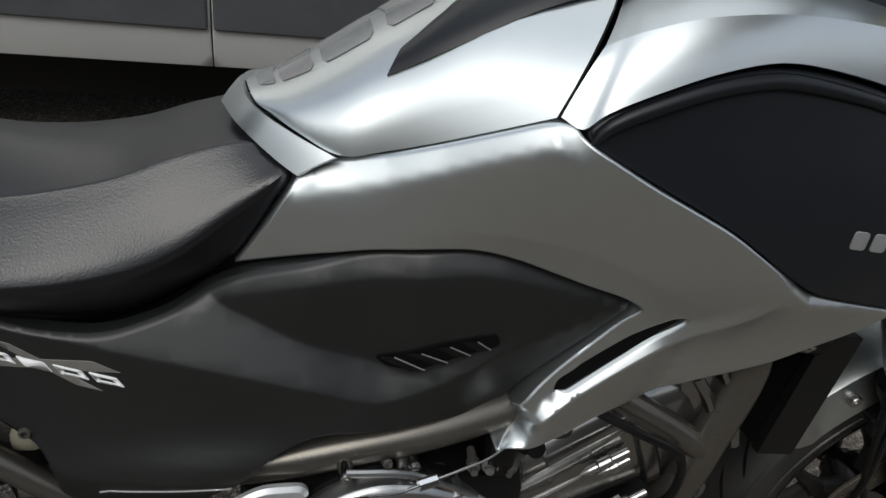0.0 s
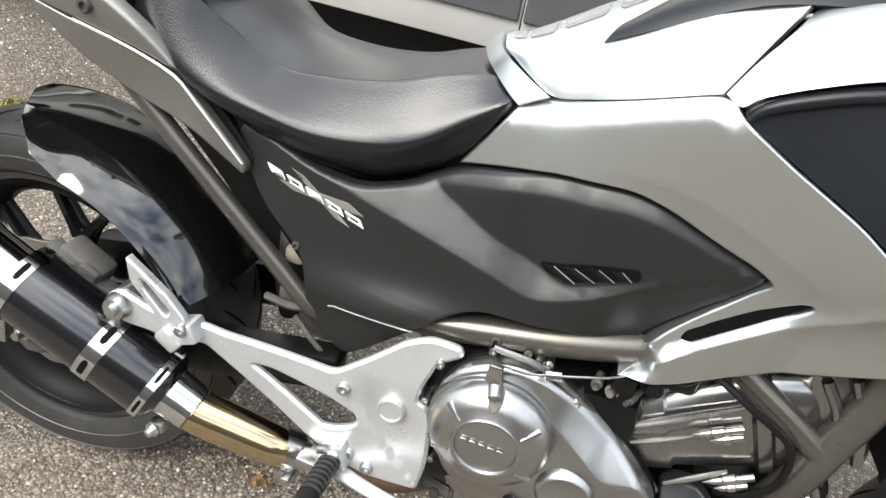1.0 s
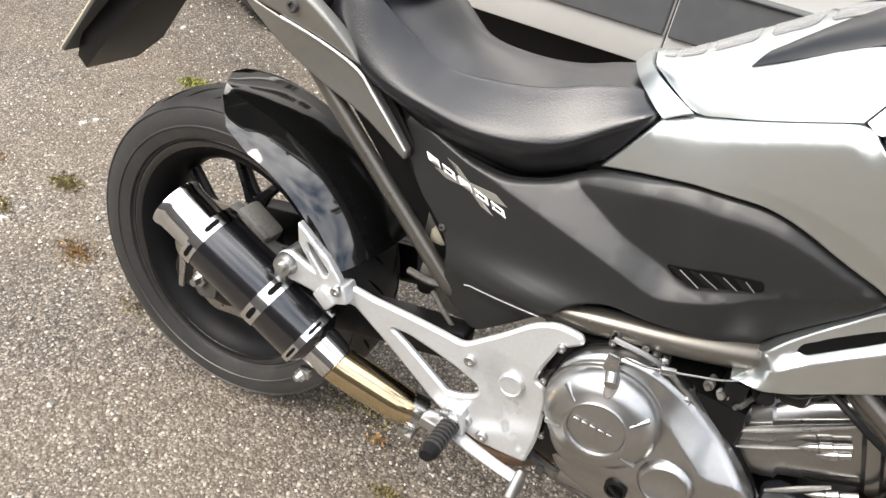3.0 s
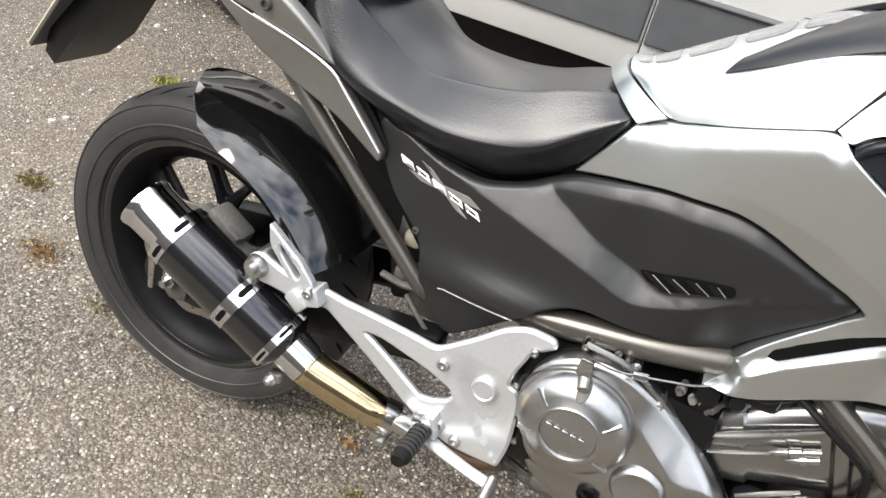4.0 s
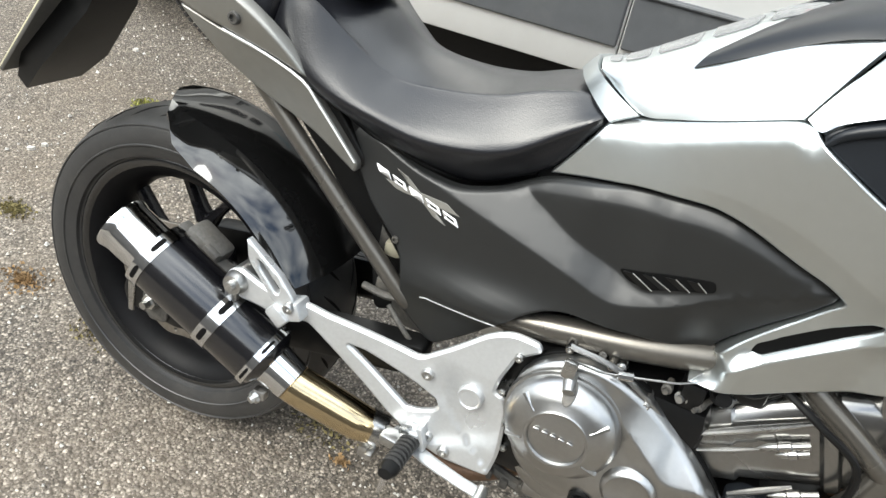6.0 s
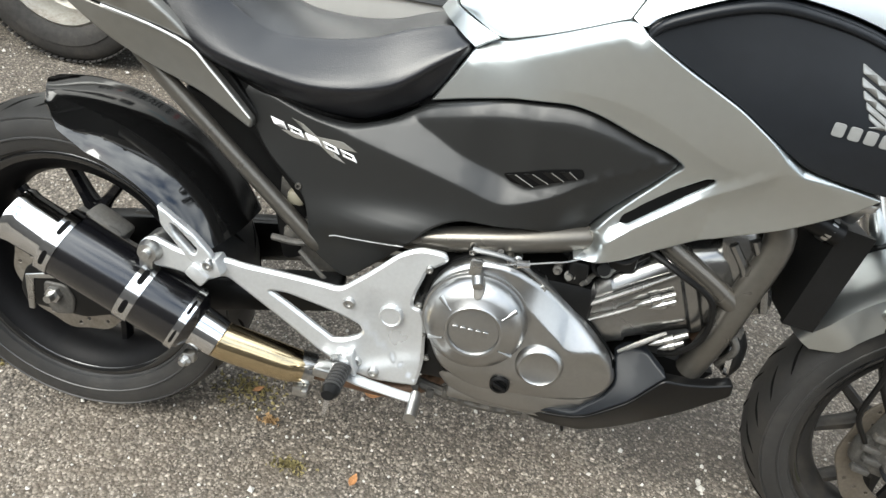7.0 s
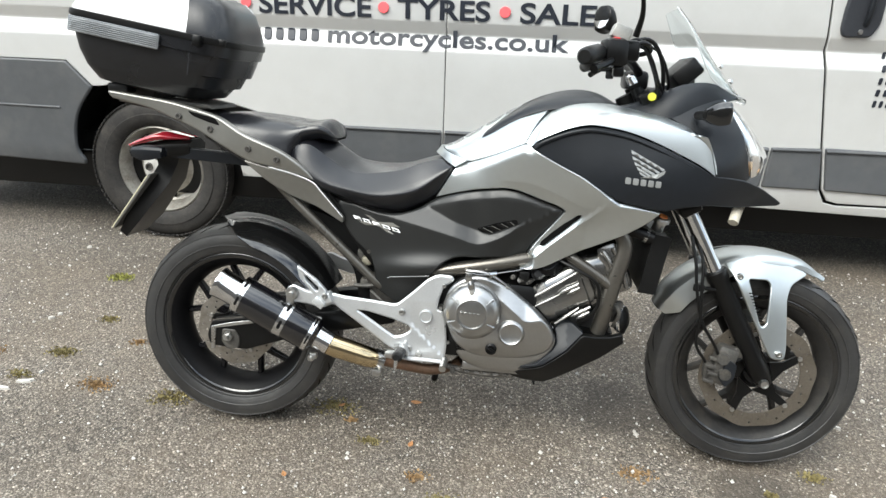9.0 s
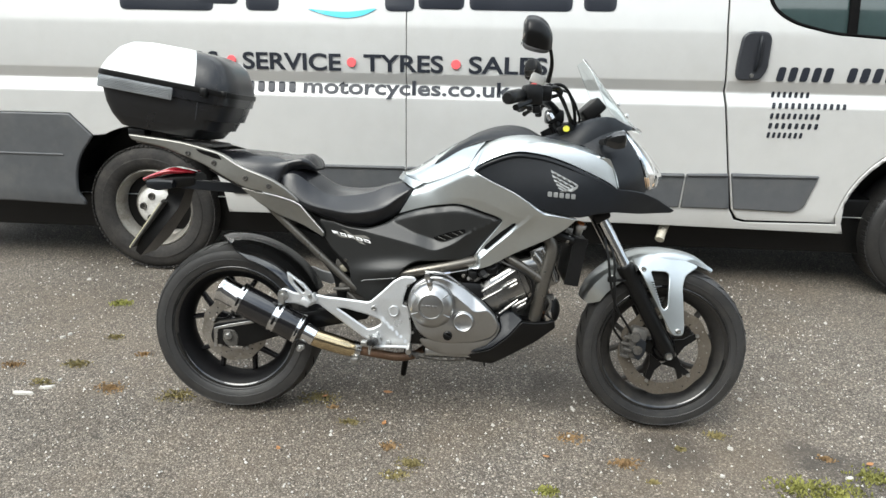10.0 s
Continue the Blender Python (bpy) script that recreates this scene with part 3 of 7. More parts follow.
# ---- ground ----
def ground_sheet():
    xs = np.unique(np.r_[-3000, -600, -120, -30, -10, np.arange(-5, 6.01, 0.25), 10, 30, 120, 600, 3000])
    vs = [(x, y, 0.006 * noise.noise((x * 0.7, y * 0.7, 3)) * (abs(x) < 6 and abs(y) < 6) - 0.004) for x in xs for y in xs]
    n = len(xs)
    fs = [(i * n + j, (i + 1) * n + j, (i + 1) * n + j + 1, i * n + j + 1) for i in range(n - 1) for j in range(n - 1)]
    return vs, fs


ground = part("ground", ground_sheet(), ASPHALT)
tagged(ground, "worn grey asphalt with pale chippings and moss", "ground", kind="structure")

# an unseen plain wall behind the viewer, added to darken reflections and low light
def shade_wall():
    return join(block(1.0, -9.0, 2.6, 34.0, 0.4, 5.2, 0.02))


tagged(part("added_shade_wall", shade_wall(), WALLB), "unseen brick-coloured wall added to darken side light and reflections", "wall", kind="structure")

# ---- the van behind: its side stands in the plane y = 1.40 ----
VAN_Y = 1.40
van = thing("van", "silver panel van with grey lower trim and sign lettering", "van", pose(0, VAN_Y, 0))
# how much the pressed side leans in or out at each height; the side is the sum of it
LEAN_AT = [(0.30, 0.34), (0.44, 0.12), (0.47, 0.0), (0.93, 0.0), (0.995, -0.02), (1.010, -0.34), (1.066, -0.36), (1.080, 0.40), (1.122, 0.40), (1.134, 0.03), (1.20, -0.01), (1.345, -0.05), (1.375, -0.17), (1.60, -0.20), (2.0, -0.24), (2.35, -0.5)]
WLINES = tuple(w for w, s in LEAN_AT[1:-1])
HEIGHTS = np.linspace(0.28, 2.36, 4161)
SLOPES = np.interp(HEIGHTS, [p[0] for p in LEAN_AT], [p[1] for p in LEAN_AT])
PROFILE = np.r_[0, np.cumsum((SLOPES[1:] + SLOPES[:-1]) / 2 * 0.0005)]
PROFILE -= np.interp(0.7, HEIGHTS, PROFILE)
RW, FW = (-0.972, 0.357), (3.19, 0.355)


def van_h(x, w):
    return np.interp(w, HEIGHTS, PROFILE)


def arch(c, r, a0, a1, n=18):
    return [(c[0] + r * math.cos(radians(a0 + (a1 - a0) * i / n)), c[1] + 0.02 + 1.02 * r * math.sin(radians(a0 + (a1 - a0) * i / n))) for i in range(n + 1)]


def van_part(name, out, label="", h=van_h, lift=0.0, material=VAN, edge=0.0035, step=0.09, holes=(), lines=WLINES, parent=van, thick=0.012):
    return part(name, panel(out, lambda x, w: h(x, w) + lift, thick, edge, step, holes, False, lines), material, parent, label)


S1, S2A = 0.462, 2.07
rear_out = [(-2.75, 0.885), (-1.360, 0.885), (-1.244, 0.768)] + arch(RW, 0.44, 118, 2) + [(-0.53, 0.36), (S1 - 0.002, 0.365), (S1 - 0.002, 2.3), (-2.75, 2.3)]
van_part("rear_side_panel", rear_out)
mid_out = [(S1 + 0.002, 0.365), (1.62, 0.372), (2.78, 0.352), (2.76, 0.405), (2.26, 0.40), (2.205, 0.412), (2.172, 0.47), (2.137, 0.664), (2.105, 0.85), (2.067, 1.074), (2.041, 1.39), (2.037, 1.62), (2.03, 2.3), (S1 + 0.002, 2.3)]
van_part("middle_side_panel", mid_out)
window = rounded([(2.225, 1.56, 0.02), (2.235, 1.50), (2.275, 1.45), (2.36, 1.402), (2.55, 1.357), (2.85, 1.335), (3.25, 1.33), (3.05, 1.75), (2.85, 1.98), (2.26, 1.98)], 0.05, 5)
door_out = [(2.046, 1.62), (2.05, 1.39), (2.076, 1.074), (2.115, 0.85), (2.147, 0.667), (2.183, 0.474), (2.216, 0.425), (2.265, 0.413), (2.722, 0.415)] + arch(FW, 0.480, 172, 112) + [(3.02, 1.2), (3.3, 1.33), (3.05, 1.8), (2.88, 2.05), (2.2, 2.05), (2.05, 1.95)]
door = van_part("front_door", door_out, "silver front door", holes=(window,))
wing_out = [(2.755, 0.352), (2.768, 0.36), (2.757, 0.41)] + arch(FW, 0.457, 172, 10)[1:] + [(3.75, 0.36), (4.1, 0.5), (4.05, 1.0), (3.7, 1.25), (3.31, 1.32), (3.03, 1.19)] + arch(FW, 0.475, 112, 172)
van_part("front_wing", wing_out)
van_part("window_glass", [(x, w) for x, w in rounded([(2.2, 1.3), (3.27, 1.3), (3.05, 2.0), (2.2, 2.0)], 0.03)], "dark tinted door window", lift=-0.014, material=WINGLASS, step=0.2, lines=())
van_part("window_seal", window, "", lift=0.003, material=GAP, edge=0.004, step=0.3, lines=(), thick=0.016, holes=([((x - 2.7) * 0.965 + 2.7, (w - 1.66) * 0.955 + 1.66) for x, w in window],), parent=door)
van_part("window_post", rounded([(2.615, 1.36), (2.66, 1.35), (2.665, 1.99), (2.61, 1.99)], 0.005), lift=0.001, material=GAP, lines=(), step=0.2, thick=0.008, parent=door)
# inner walls behind the gaps, wheel housings, roof and far side
part("inner_frame", panel([(-2.6, 0.9), (-1.36, 0.86), (-1.24, 0.8)] + arch(RW, 0.47, 118, 2) + [(-0.46, 0.39), (2.7, 0.39)] + arch(FW, 0.49, 172, 20) + [(3.9, 0.5), (3.9, 1.0), (3.1, 1.28), (2.2, 1.28), (2.2, 2.0), (-2.6, 2.2)], lambda x, w: van_h(x, w) - 0.016, 0.01, 0.004, 0.2, (), False, WLINES), GAP, van)


def van_shell():
    ring = [(-2.75, 0.42), (-2.75, 2.3), (-2.6, 2.5), (2.3, 2.5), (2.75, 2.2), (3.35, 1.38), (4.15, 1.05), (4.3, 0.85), (4.3, 0.42)]
    rows = []
    for y, k in ((0.10, 1), (0.16, 1), (1.0, 1), (1.84, 1), (1.95, 1)):
        rows.append([(x, y if w > 1.4 or y > 1 else y + 0.0, w) for x, w in ring])
    geo = hull(rows, False)
    far = [(x, 1.95, w) for x, w in ring]
    return join(geo, (far, [tuple(range(len(far)))]))


part("body_shell", van_shell(), VAN, van, "", 20)
part("roof_edge", panel([(-2.75, 2.3), (2.05, 2.3), (2.88, 2.05), (2.9, 2.1), (2.3, 2.5), (-2.6, 2.5)], lambda x, w: -0.09 - np.clip(w - 2.25, 0, 1) * 0.5, 0.01, 0.01, 0.2), VAN, van)
# plain unseen block, set low to keep light off the ground below
part("underbody", block(0.9, 0.95, 0.365, 7.0, 1.66, 0.31, 0.02), BLACK, van)
for c in (RW, FW):
    part("wheel_housing", rails([[(x, y, w) for x, w in arch(c, 0.452, 178, 2, 24)] for y in (0.02, 0.15, 0.30)] + [[(c[0], 0.31, c[1])] * 25]), BLACK, van, "black wheel housing")
part("exhaust_stub", tube([(1.90, 0.14, 0.38), (1.86, 0.07, 0.33), (1.835, 0.02, 0.285)], 0.024, 14), mat("pale_mudflap", (0.42, 0.39, 0.32), 0.7, 0, 0.3, 30), van, "pale plastic pipe under the sill")

# grey rub strips and rear corner cladding, each with a lip on top
def strip(out, name="rub_strip", label=""):
    return van_part(name, out, label, lift=0.014, material=VANGREY, edge=0.008, step=0.1, lines=())


strip(rounded([(-0.49, 0.47), (S1 - 0.008, 0.472), (S1 - 0.008, 0.648), (-0.47, 0.645)], 0.008))
strip(rounded([(S1 + 0.006, 0.472), (1.908, 0.474), (1.92, 0.655), (S1 + 0.006, 0.648)], 0.008))
strip(rounded([(1.918, 0.474), (2.168, 0.474), (2.14, 0.662), (1.93, 0.655)], 0.006))
strip(rounded([(2.19, 0.474), (2.50, 0.466, 0.02), (2.545, 0.492, 0.02), (2.60, 0.662), (2.155, 0.665)], 0.008))
for x0, x1, z in ((-0.47, S1 - 0.01, 0.638), (S1 + 0.008, 1.915, 0.642), (1.93, 2.135, 0.65), (2.16, 2.585, 0.653)):
    part("strip_lip", tube([(x0, -0.018, z), (x1, -0.018, z + 0.004)], 0.006, 8), VANGREY, van)
strip(rounded([(-2.75, 0.39), (-1.78, 0.388), (-1.345, 0.373), (-1.34, 0.40), (-1.372, 0.45, 0.03), (-1.364, 0.565, 0.06), (-1.328, 0.66, 0.06), (-1.244, 0.765), (-1.360, 0.882), (-2.75, 0.885)], 0.01), "rear_corner_cladding", "grey plastic rear corner cladding")
part("cladding_crease", tube([(-2.7, -0.014, 0.665), (-1.42, -0.014, 0.66)], 0.006, 8, cap=True), VANGREY, van)
# crease in the bodywork ahead of the middle seam
part("body_crack", tube([(1.945, 0.003, 0.81), (1.93, 0.006, 0.70), (1.922, 0.006, 0.655)], [0.001, 0.003, 0.004], 6), GAP, van)

# door handle
hand = part("door_handle", panel(rounded([(2.118, 1.345), (2.15, 1.368), (2.235, 1.368), (2.258, 1.34), (2.256, 1.19), (2.226, 1.135), (2.12, 1.133), (2.104, 1.16), (2.106, 1.24)], 0.022), 0.016, 0.012, 0.01, 0.02), HANDLE, van, "black recessed door handle")
part("grip_bar", tube([(2.205, -0.016, 1.345), (2.20, -0.03, 1.31), (2.195, -0.03, 1.22), (2.192, -0.018, 1.185)], [0.008, 0.011, 0.011, 0.009], 10), DARK, hand)
part("lock", turned([(0.0, 0.005), (0.009, 0.005), (0.011, 0.0)], (2.18, -0.016, 1.158), (0, -1, 0), 16), STEEL, hand)


def van_wheel(c, tread):
    w = part("wheel", turned([(0.205, 0.055), (0.222, 0.045), (0.226, 0.02), (0.215, 0.012), (0.208, 0.03), (0.195, 0.06), (0.185, 0.10), (0.165, 0.11), (0.13, 0.085), (0.115, 0.055), (0.10, 0.05), (0.0, 0.05)], (c[0], 0.03, c[1]), (0, 1, 0), 48), VANRIM, van, "rusty steel wheel")
    side = [(0.222, 0.03), (0.232, 0.012), (0.262, 0.0), (0.285, -0.002), (0.288, 0.002), (0.315, 0.004), (0.338, 0.016), (0.352, 0.03), (0.355, 0.06), (0.355, 0.2), (0.33, 0.23), (0.23, 0.22)]
    part("tyre", turned(side, (c[0], 0.02, c[1]), (0, 1, 0), 72), tread, w, "worn dusty black tyre")
    lugs = []
    for i in range(84):
        a = 2 * math.pi * i / 84
        m = Matrix.Translation((c[0], 0, c[1])) @ Matrix.Rotation(-a, 4, "Y")
        lugs.append(moved(block(0.3515, 0.06, 0, 0.007, 0.056, 0.019, 0.002), m))
    part("tread_block", join(*lugs), tread, w, smooth=0)
    cap = part("hub_cover", turned([(0.0, -0.012), (0.05, -0.012), (0.085, -0.004), (0.108, 0.012), (0.112, 0.03)], (c[0], 0.068, c[1]), (0, 1, 0), 40), HUBCAP, w, "dirty pale plastic hub cover")
    for i in range(5):
        a = 2 * math.pi * i / 5 + 0.5
        part("nut_well", turned([(0.0, -0.003), (0.012, -0.003), (0.014, -0.012), (0.019, -0.012), (0.021, 0.004)], (c[0] + 0.066 * math.cos(a), 0.06, c[1] + 0.066 * math.sin(a)), (0, 1, 0), 14), GRIME, cap)
    # holes are black discs on the rim's face that paint their shade
    for i in range(12):
        a = 2 * math.pi * i / 12 + 0.1
        part("rim_hole", turned([(0.0, 0.0), (0.016, 0.0), (0.018, 0.004)], (c[0] + 0.150 * math.cos(a), 0.121, c[1] + 0.150 * math.sin(a)), (0, 1, 0), 12), GAP, w)


for c, tread in ((RW, VANTYRE), (FW, RUBBER)):
    van_wheel((c[0] + (0.07 if c is FW else 0), c[1]), tread)

# lettering
for text, x0, x1 in (("SERVICE", -0.387, 0.125), ("TYRES", 0.243, 0.651), ("SALES", 0.782, 1.178), ("RS", -0.644, -0.517)):
    words("sign_word", text, 0.117, (x0, 0, 1.139), INK, van, x1 - x0, bold=0.0024, lay=van_h)
words("sign_word", "motorcycles.co.uk", 0.100, (-0.078, 0, 1.023), INK, van, 1.08, bold=0.002, lay=van_h)
for x in (-0.445, 0.181, 0.716):
    part("red_dot", turned([(0.0, 0.003), (0.022, 0.003), (0.0245, 0.0)], (x, -0.005, 1.18), (0, -1, 0), 24), PINK, van)


def bars(name, x0, x1, z, size, n, material=INK, slant=0.0, lift=0.006, fill=0.62, tall=()):
    """A line of writing as plain upright bars, one a letter."""
    p = (x1 - x0) / n
    for i in range(n):
        if i in tall and tall[i] == 0:
            continue
        hgt = size * (1.45 if i in tall else 1.0)
        a, b = x0 + i * p, x0 + i * p + p * fill
        out = [(a, z), (b, z), (b + slant * hgt, z + hgt), (a + slant * hgt, z + hgt)]
        part(name, panel(rounded(out, 0.2 * min(p, size), 2), lambda x, w: van_h(x, w) + lift, 0.004, 0.001, 0.5), material, van)


bars("letter_bar", -0.43, -0.10, 1.023, 0.052, 6)
bars("letter_bar", 2.305, 2.59, 1.132, 0.070, 5, slant=0.15)
bars("letter_bar", 2.645, 2.89, 1.134, 0.070, 4, slant=0.15)
for z, x0, x1, n in ((1.052, 2.302, 2.50, 7), (0.999, 2.308, 2.684, 12), (0.948, 2.305, 2.56, 9), (0.899, 2.304, 2.562, 8), (0.852, 2.303, 2.49, 7)):
    bars("letter_bar", x0, x1, z, 0.029, n, slant=0.12, lift=0.004, fill=0.5)
# feet of the large name above, with its cyan swoosh
for x0, x1, z in ((-1.02, -0.53, 1.42), (-0.36, -0.19, 1.425), (0.352, 0.50, 1.432), (0.775, 1.285, 1.444), (1.34, 1.50, 1.448), (-0.62, -0.40, 1.455), (0.52, 0.75, 1.445)):
    part("letter_bar", panel(rounded([(x0, z), (x1, z), (x1, z + 0.16), (x0, z + 0.16)], 0.03, 3), lambda x, w: van_h(x, w) + 0.004, 0.004, 0.001, 0.5)[:2], INK, van, smooth=25)
part("swoosh", panel(rounded([(-0.06, 1.44), (0.06, 1.405), (0.15, 1.393), (0.24, 1.405), (0.33, 1.45), (0.2, 1.428), (0.1, 1.425)], 0.05, 4), lambda x, w: van_h(x, w) + 0.005, 0.004, 0.001, 0.5), CYAN, van)

# ---- the motorcycle: built upright (x ahead, z up), then leant on its side stand ----
LEAN_DEG = 8.5
bike = thing("motorcycle", "silver and black adventure motorcycle leaning on its side stand", "motorcycle", pose(0, 0.02, 0, -LEAN_DEG))


def both(name, geo, material, label="", parent=bike):
    """A part of the right side and its mirror image on the left."""
    a = part(name, geo, material, parent, label)
    part(name, flipped(geo), material, parent, label)
    return a


# -- wheels --
def spoke(c, a0, a1, r0, r1, w0, w1, y):
    """One tapered spoke between two angles (degrees) and radii."""
    p = np.array((c[0] + r0 * math.cos(radians(a0)), c[1] + r0 * math.sin(radians(a0))))
    q = np.array((c[0] + r1 * math.cos(radians(a1)), c[1] + r1 * math.sin(radians(a1))))
    d = (q - p) / np.linalg.norm(q - p)
    n = np.array((-d[1], d[0]))
    rings = []
    for u in (0, 0.25, 0.6, 0.9, 1.0):
        m, w = p + (q - p) * u, (w0 + (w1 - w0) * u) / 2 * (1.5 if u in (0, 1.0) else 1)
        t = y * (1 - 0.25 * u)
        ring = [(w, -t * 0.5), (w * 0.6, -t), (-w * 0.6, -t), (-w, -t * 0.5), (-w, t * 0.5), (-w * 0.6, t), (w * 0.6, t), (w, t * 0.5)]
        rings.append([(m[0] + n[0] * s, k, m[1] + n[1] * s) for s, k in ring])
    return hull(rings)


def bike_wheel(name, c, r, half, turn, disc_r, disc_sides, label, barrel, arms, disc):
    rim_r = 0.2285
    at = (c[0], 0, c[1])
    hb = half * 0.8
    prof = [(rim_r, hb), (rim_r + 0.001, hb - 0.006), (rim_r - 0.012, hb - 0.010), (rim_r - 0.024, hb - 0.022), (rim_r - 0.034, 0.012), (rim_r - 0.034, -0.012), (rim_r - 0.024, -hb + 0.022), (rim_r - 0.012, -hb + 0.010), (rim_r + 0.001, -hb + 0.006), (rim_r, -hb), (rim_r - 0.008, -hb), (rim_r - 0.016, -hb + 0.004), (rim_r - 0.036, -hb + 0.02), (rim_r - 0.048, -0.012), (rim_r - 0.048, 0.012), (rim_r - 0.036, hb - 0.02), (rim_r - 0.016, hb - 0.004), (rim_r - 0.008, hb)]
    rim = part(name, turned(prof, at, (0, 1, 0), 72, True), barrel, bike, label)
    tyre = [(rim_r - 0.006, half * 0.76), (rim_r + 0.004, half * 0.82), (rim_r + 0.006, half * 0.9), (rim_r + 0.022, half * 0.985), (rim_r + (r - rim_r) * 0.52, half), (rim_r + (r - rim_r) * 0.70, half * 0.955), (r - 0.012, half * 0.72), (r - 0.004, half * 0.42), (r, 0.0)]
    tyre = tyre + [(a, -b) for a, b in reversed(tyre[:-1])]
    part("tyre", turned(tyre, at, (0, 1, 0), 96), RUBBER, rim, "black road tyre with a dusty sidewall")
    # tread grooves: short slanted black bars on the crown that paint the cuts' shade
    cuts = []
    for i in range(30):
        a = 2 * math.pi * i / 30
        for s in (1, -1):
            pts = []
            for u in np.linspace(0, 1, 5):
                y = half * (0.12 + 0.62 * u)
                rr = np.interp(y, [0, half * 0.42, half * 0.72, half * 0.955], [r, r - 0.004, r - 0.012, rim_r + (r - rim_r) * 0.70]) - 0.0015
                b = a + 0.22 * u + (math.pi / 30 if s < 0 else 0)
                pts.append((c[0] + rr * math.cos(b), s * y, c[1] + rr * math.sin(b)))
            cuts.append(tube(pts, [0.0010, 0.0026, 0.0032, 0.0026, 0.0010], 6, 2))
    part("painted_groove", join(*cuts), GAP, rim)
    for rr, k in ((rim_r + (r - rim_r) * 0.34, 0.998), (rim_r + (r - rim_r) * 0.74, 0.935)):
        part("sidewall_ring", turned([(rr - 0.0025, -half * k), (rr - 0.001, -half * k - 0.0016), (rr + 0.001, -half * k - 0.0014), (rr + 0.0025, -half * k + 0.0012)], at, (0, 1, 0), 96), RUBBER, rim)
    part("rim_stripe", turned([(rim_r + 0.0015, -hb - 0.0002), (rim_r - 0.002, -hb - 0.0022), (rim_r - 0.008, -hb - 0.0016), (rim_r - 0.014, -hb + 0.003)], at, (0, 1, 0), 96), GLOSS, rim, "glossy rim edge")
    hub = [(0.0, 0.065), (0.03, 0.065), (0.034, 0.05), (0.05, 0.04), (0.056, 0.02), (0.056, -0.02), (0.05, -0.04), (0.034, -0.05), (0.03, -0.065), (0.0, -0.065)]
    part("hub", turned(hub, at, (0, 1, 0), 32), RIM, rim)
    for i in range(5):
        a = turn + 72 * i
        part("spoke", join(spoke(c, a, a, 0.045, 0.118, 0.034, 0.028, 0.019), *[spoke(c, a + s * 3, a + s * 17, 0.104, 0.193, 0.019, 0.0165, 0.0165) for s in (-1, 1)]), arms, rim)
    for s in disc_sides:
        holes = [disc2d(c[0] + (disc_r - 0.012 - 0.011 * (i % 3)) * math.cos(2 * math.pi * i / 36), c[1] + (disc_r - 0.012 - 0.011 * (i % 3)) * math.sin(2 * math.pi * i / 36), 0.0036, 7) for i in range(36)]
        out = [(c[0] + (disc_r + 0.0025 * math.sin(10 * k)) * math.cos(k), c[1] + (disc_r + 0.0025 * math.sin(10 * k)) * math.sin(k)) for k in np.linspace(0, 2 * math.pi, 90, endpoint=False)]
        ring = plate(out, 0.068 * s - 0.0025, 0.068 * s + 0.0025, 0.0006, [disc2d(*c, disc_r - 0.042, 60)] + holes, 0.02)
        d = part("brake_disc", ring, disc, rim, "drilled wavy steel brake disc")
        for i in range(5):
            a = radians(72 * i + turn - 14)
            p = (c[0] + 0.04 * math.cos(a), -0.062 * s, c[1] + 0.04 * math.sin(a))
            q = (c[0] + (disc_r - 0.042) * math.cos(a + 0.25), -0.066 * s, c[1] + (disc_r - 0.042) * math.sin(a + 0.25))
            n1, n2 = -math.sin(a), math.cos(a)
            ring1 = [(p[0] + s1 * 0.030 * n1, p[1] + k1, p[2] + s1 * 0.030 * n2) for s1, k1 in ((1, 0.003), (-1, 0.003), (-1, -0.005), (1, -0.005))]
            mid = (np.array(p) * 0.55 + np.array(q) * 0.45)
            ring2 = [(mid[0] + s1 * 0.013 * n1, mid[1] + k1, mid[2] + s1 * 0.013 * n2) for s1, k1 in ((1, 0.003), (-1, 0.003), (-1, -0.005), (1, -0.005))]
            ring3 = [(q[0] + s1 * 0.011 * n1, q[1] + k1, q[2] + s1 * 0.011 * n2) for s1, k1 in ((1, 0.003), (-1, 0.003), (-1, -0.005), (1, -0.005))]
            part("carrier_arm", hull([ring1, ring2, ring3]), BLACK, d)
            part("rivet", turned([(0.0, 0.004), (0.006, 0.004), (0.007, 0.0)], (c[0] + (disc_r - 0.036) * math.cos(a + 0.25), -0.071 * s, c[1] + (disc_r - 0.036) * math.sin(a + 0.25)), (0, -1, 0), 10), STEEL, d)
    return rim


RWC, FWC = (0.0, 0.312), (1.54, 0.300)
bike_wheel("rear_wheel", RWC, 0.312, 0.080, 14, 0.12, (1,), "black cast rear wheel with forked spokes", RIMB, RIM, DISC)
bike_wheel("front_wheel", FWC, 0.300, 0.060, 28, 0.16, (1,), "dusty black cast front wheel with forked spokes", RIMD, RIMD, DISCD)

# -- swingarm, axle, rear caliper --
arm = part("swingarm", join(plate(rounded([(-0.07, 0.30), (-0.055, 0.345), (0.03, 0.362), (0.20, 0.388), (0.50, 0.44), (0.50, 0.385), (0.20, 0.315), (0.05, 0.262), (-0.06, 0.268)], 0.012), 0.088, 0.128, 0.006), plate(rounded([(-0.07, 0.30), (-0.055, 0.345), (0.03, 0.362), (0.50, 0.44), (0.50, 0.385), (0.05, 0.262), (-0.06, 0.268)], 0.012), -0.13, -0.09, 0.006)), BLACK, bike, "black box-section swingarm")
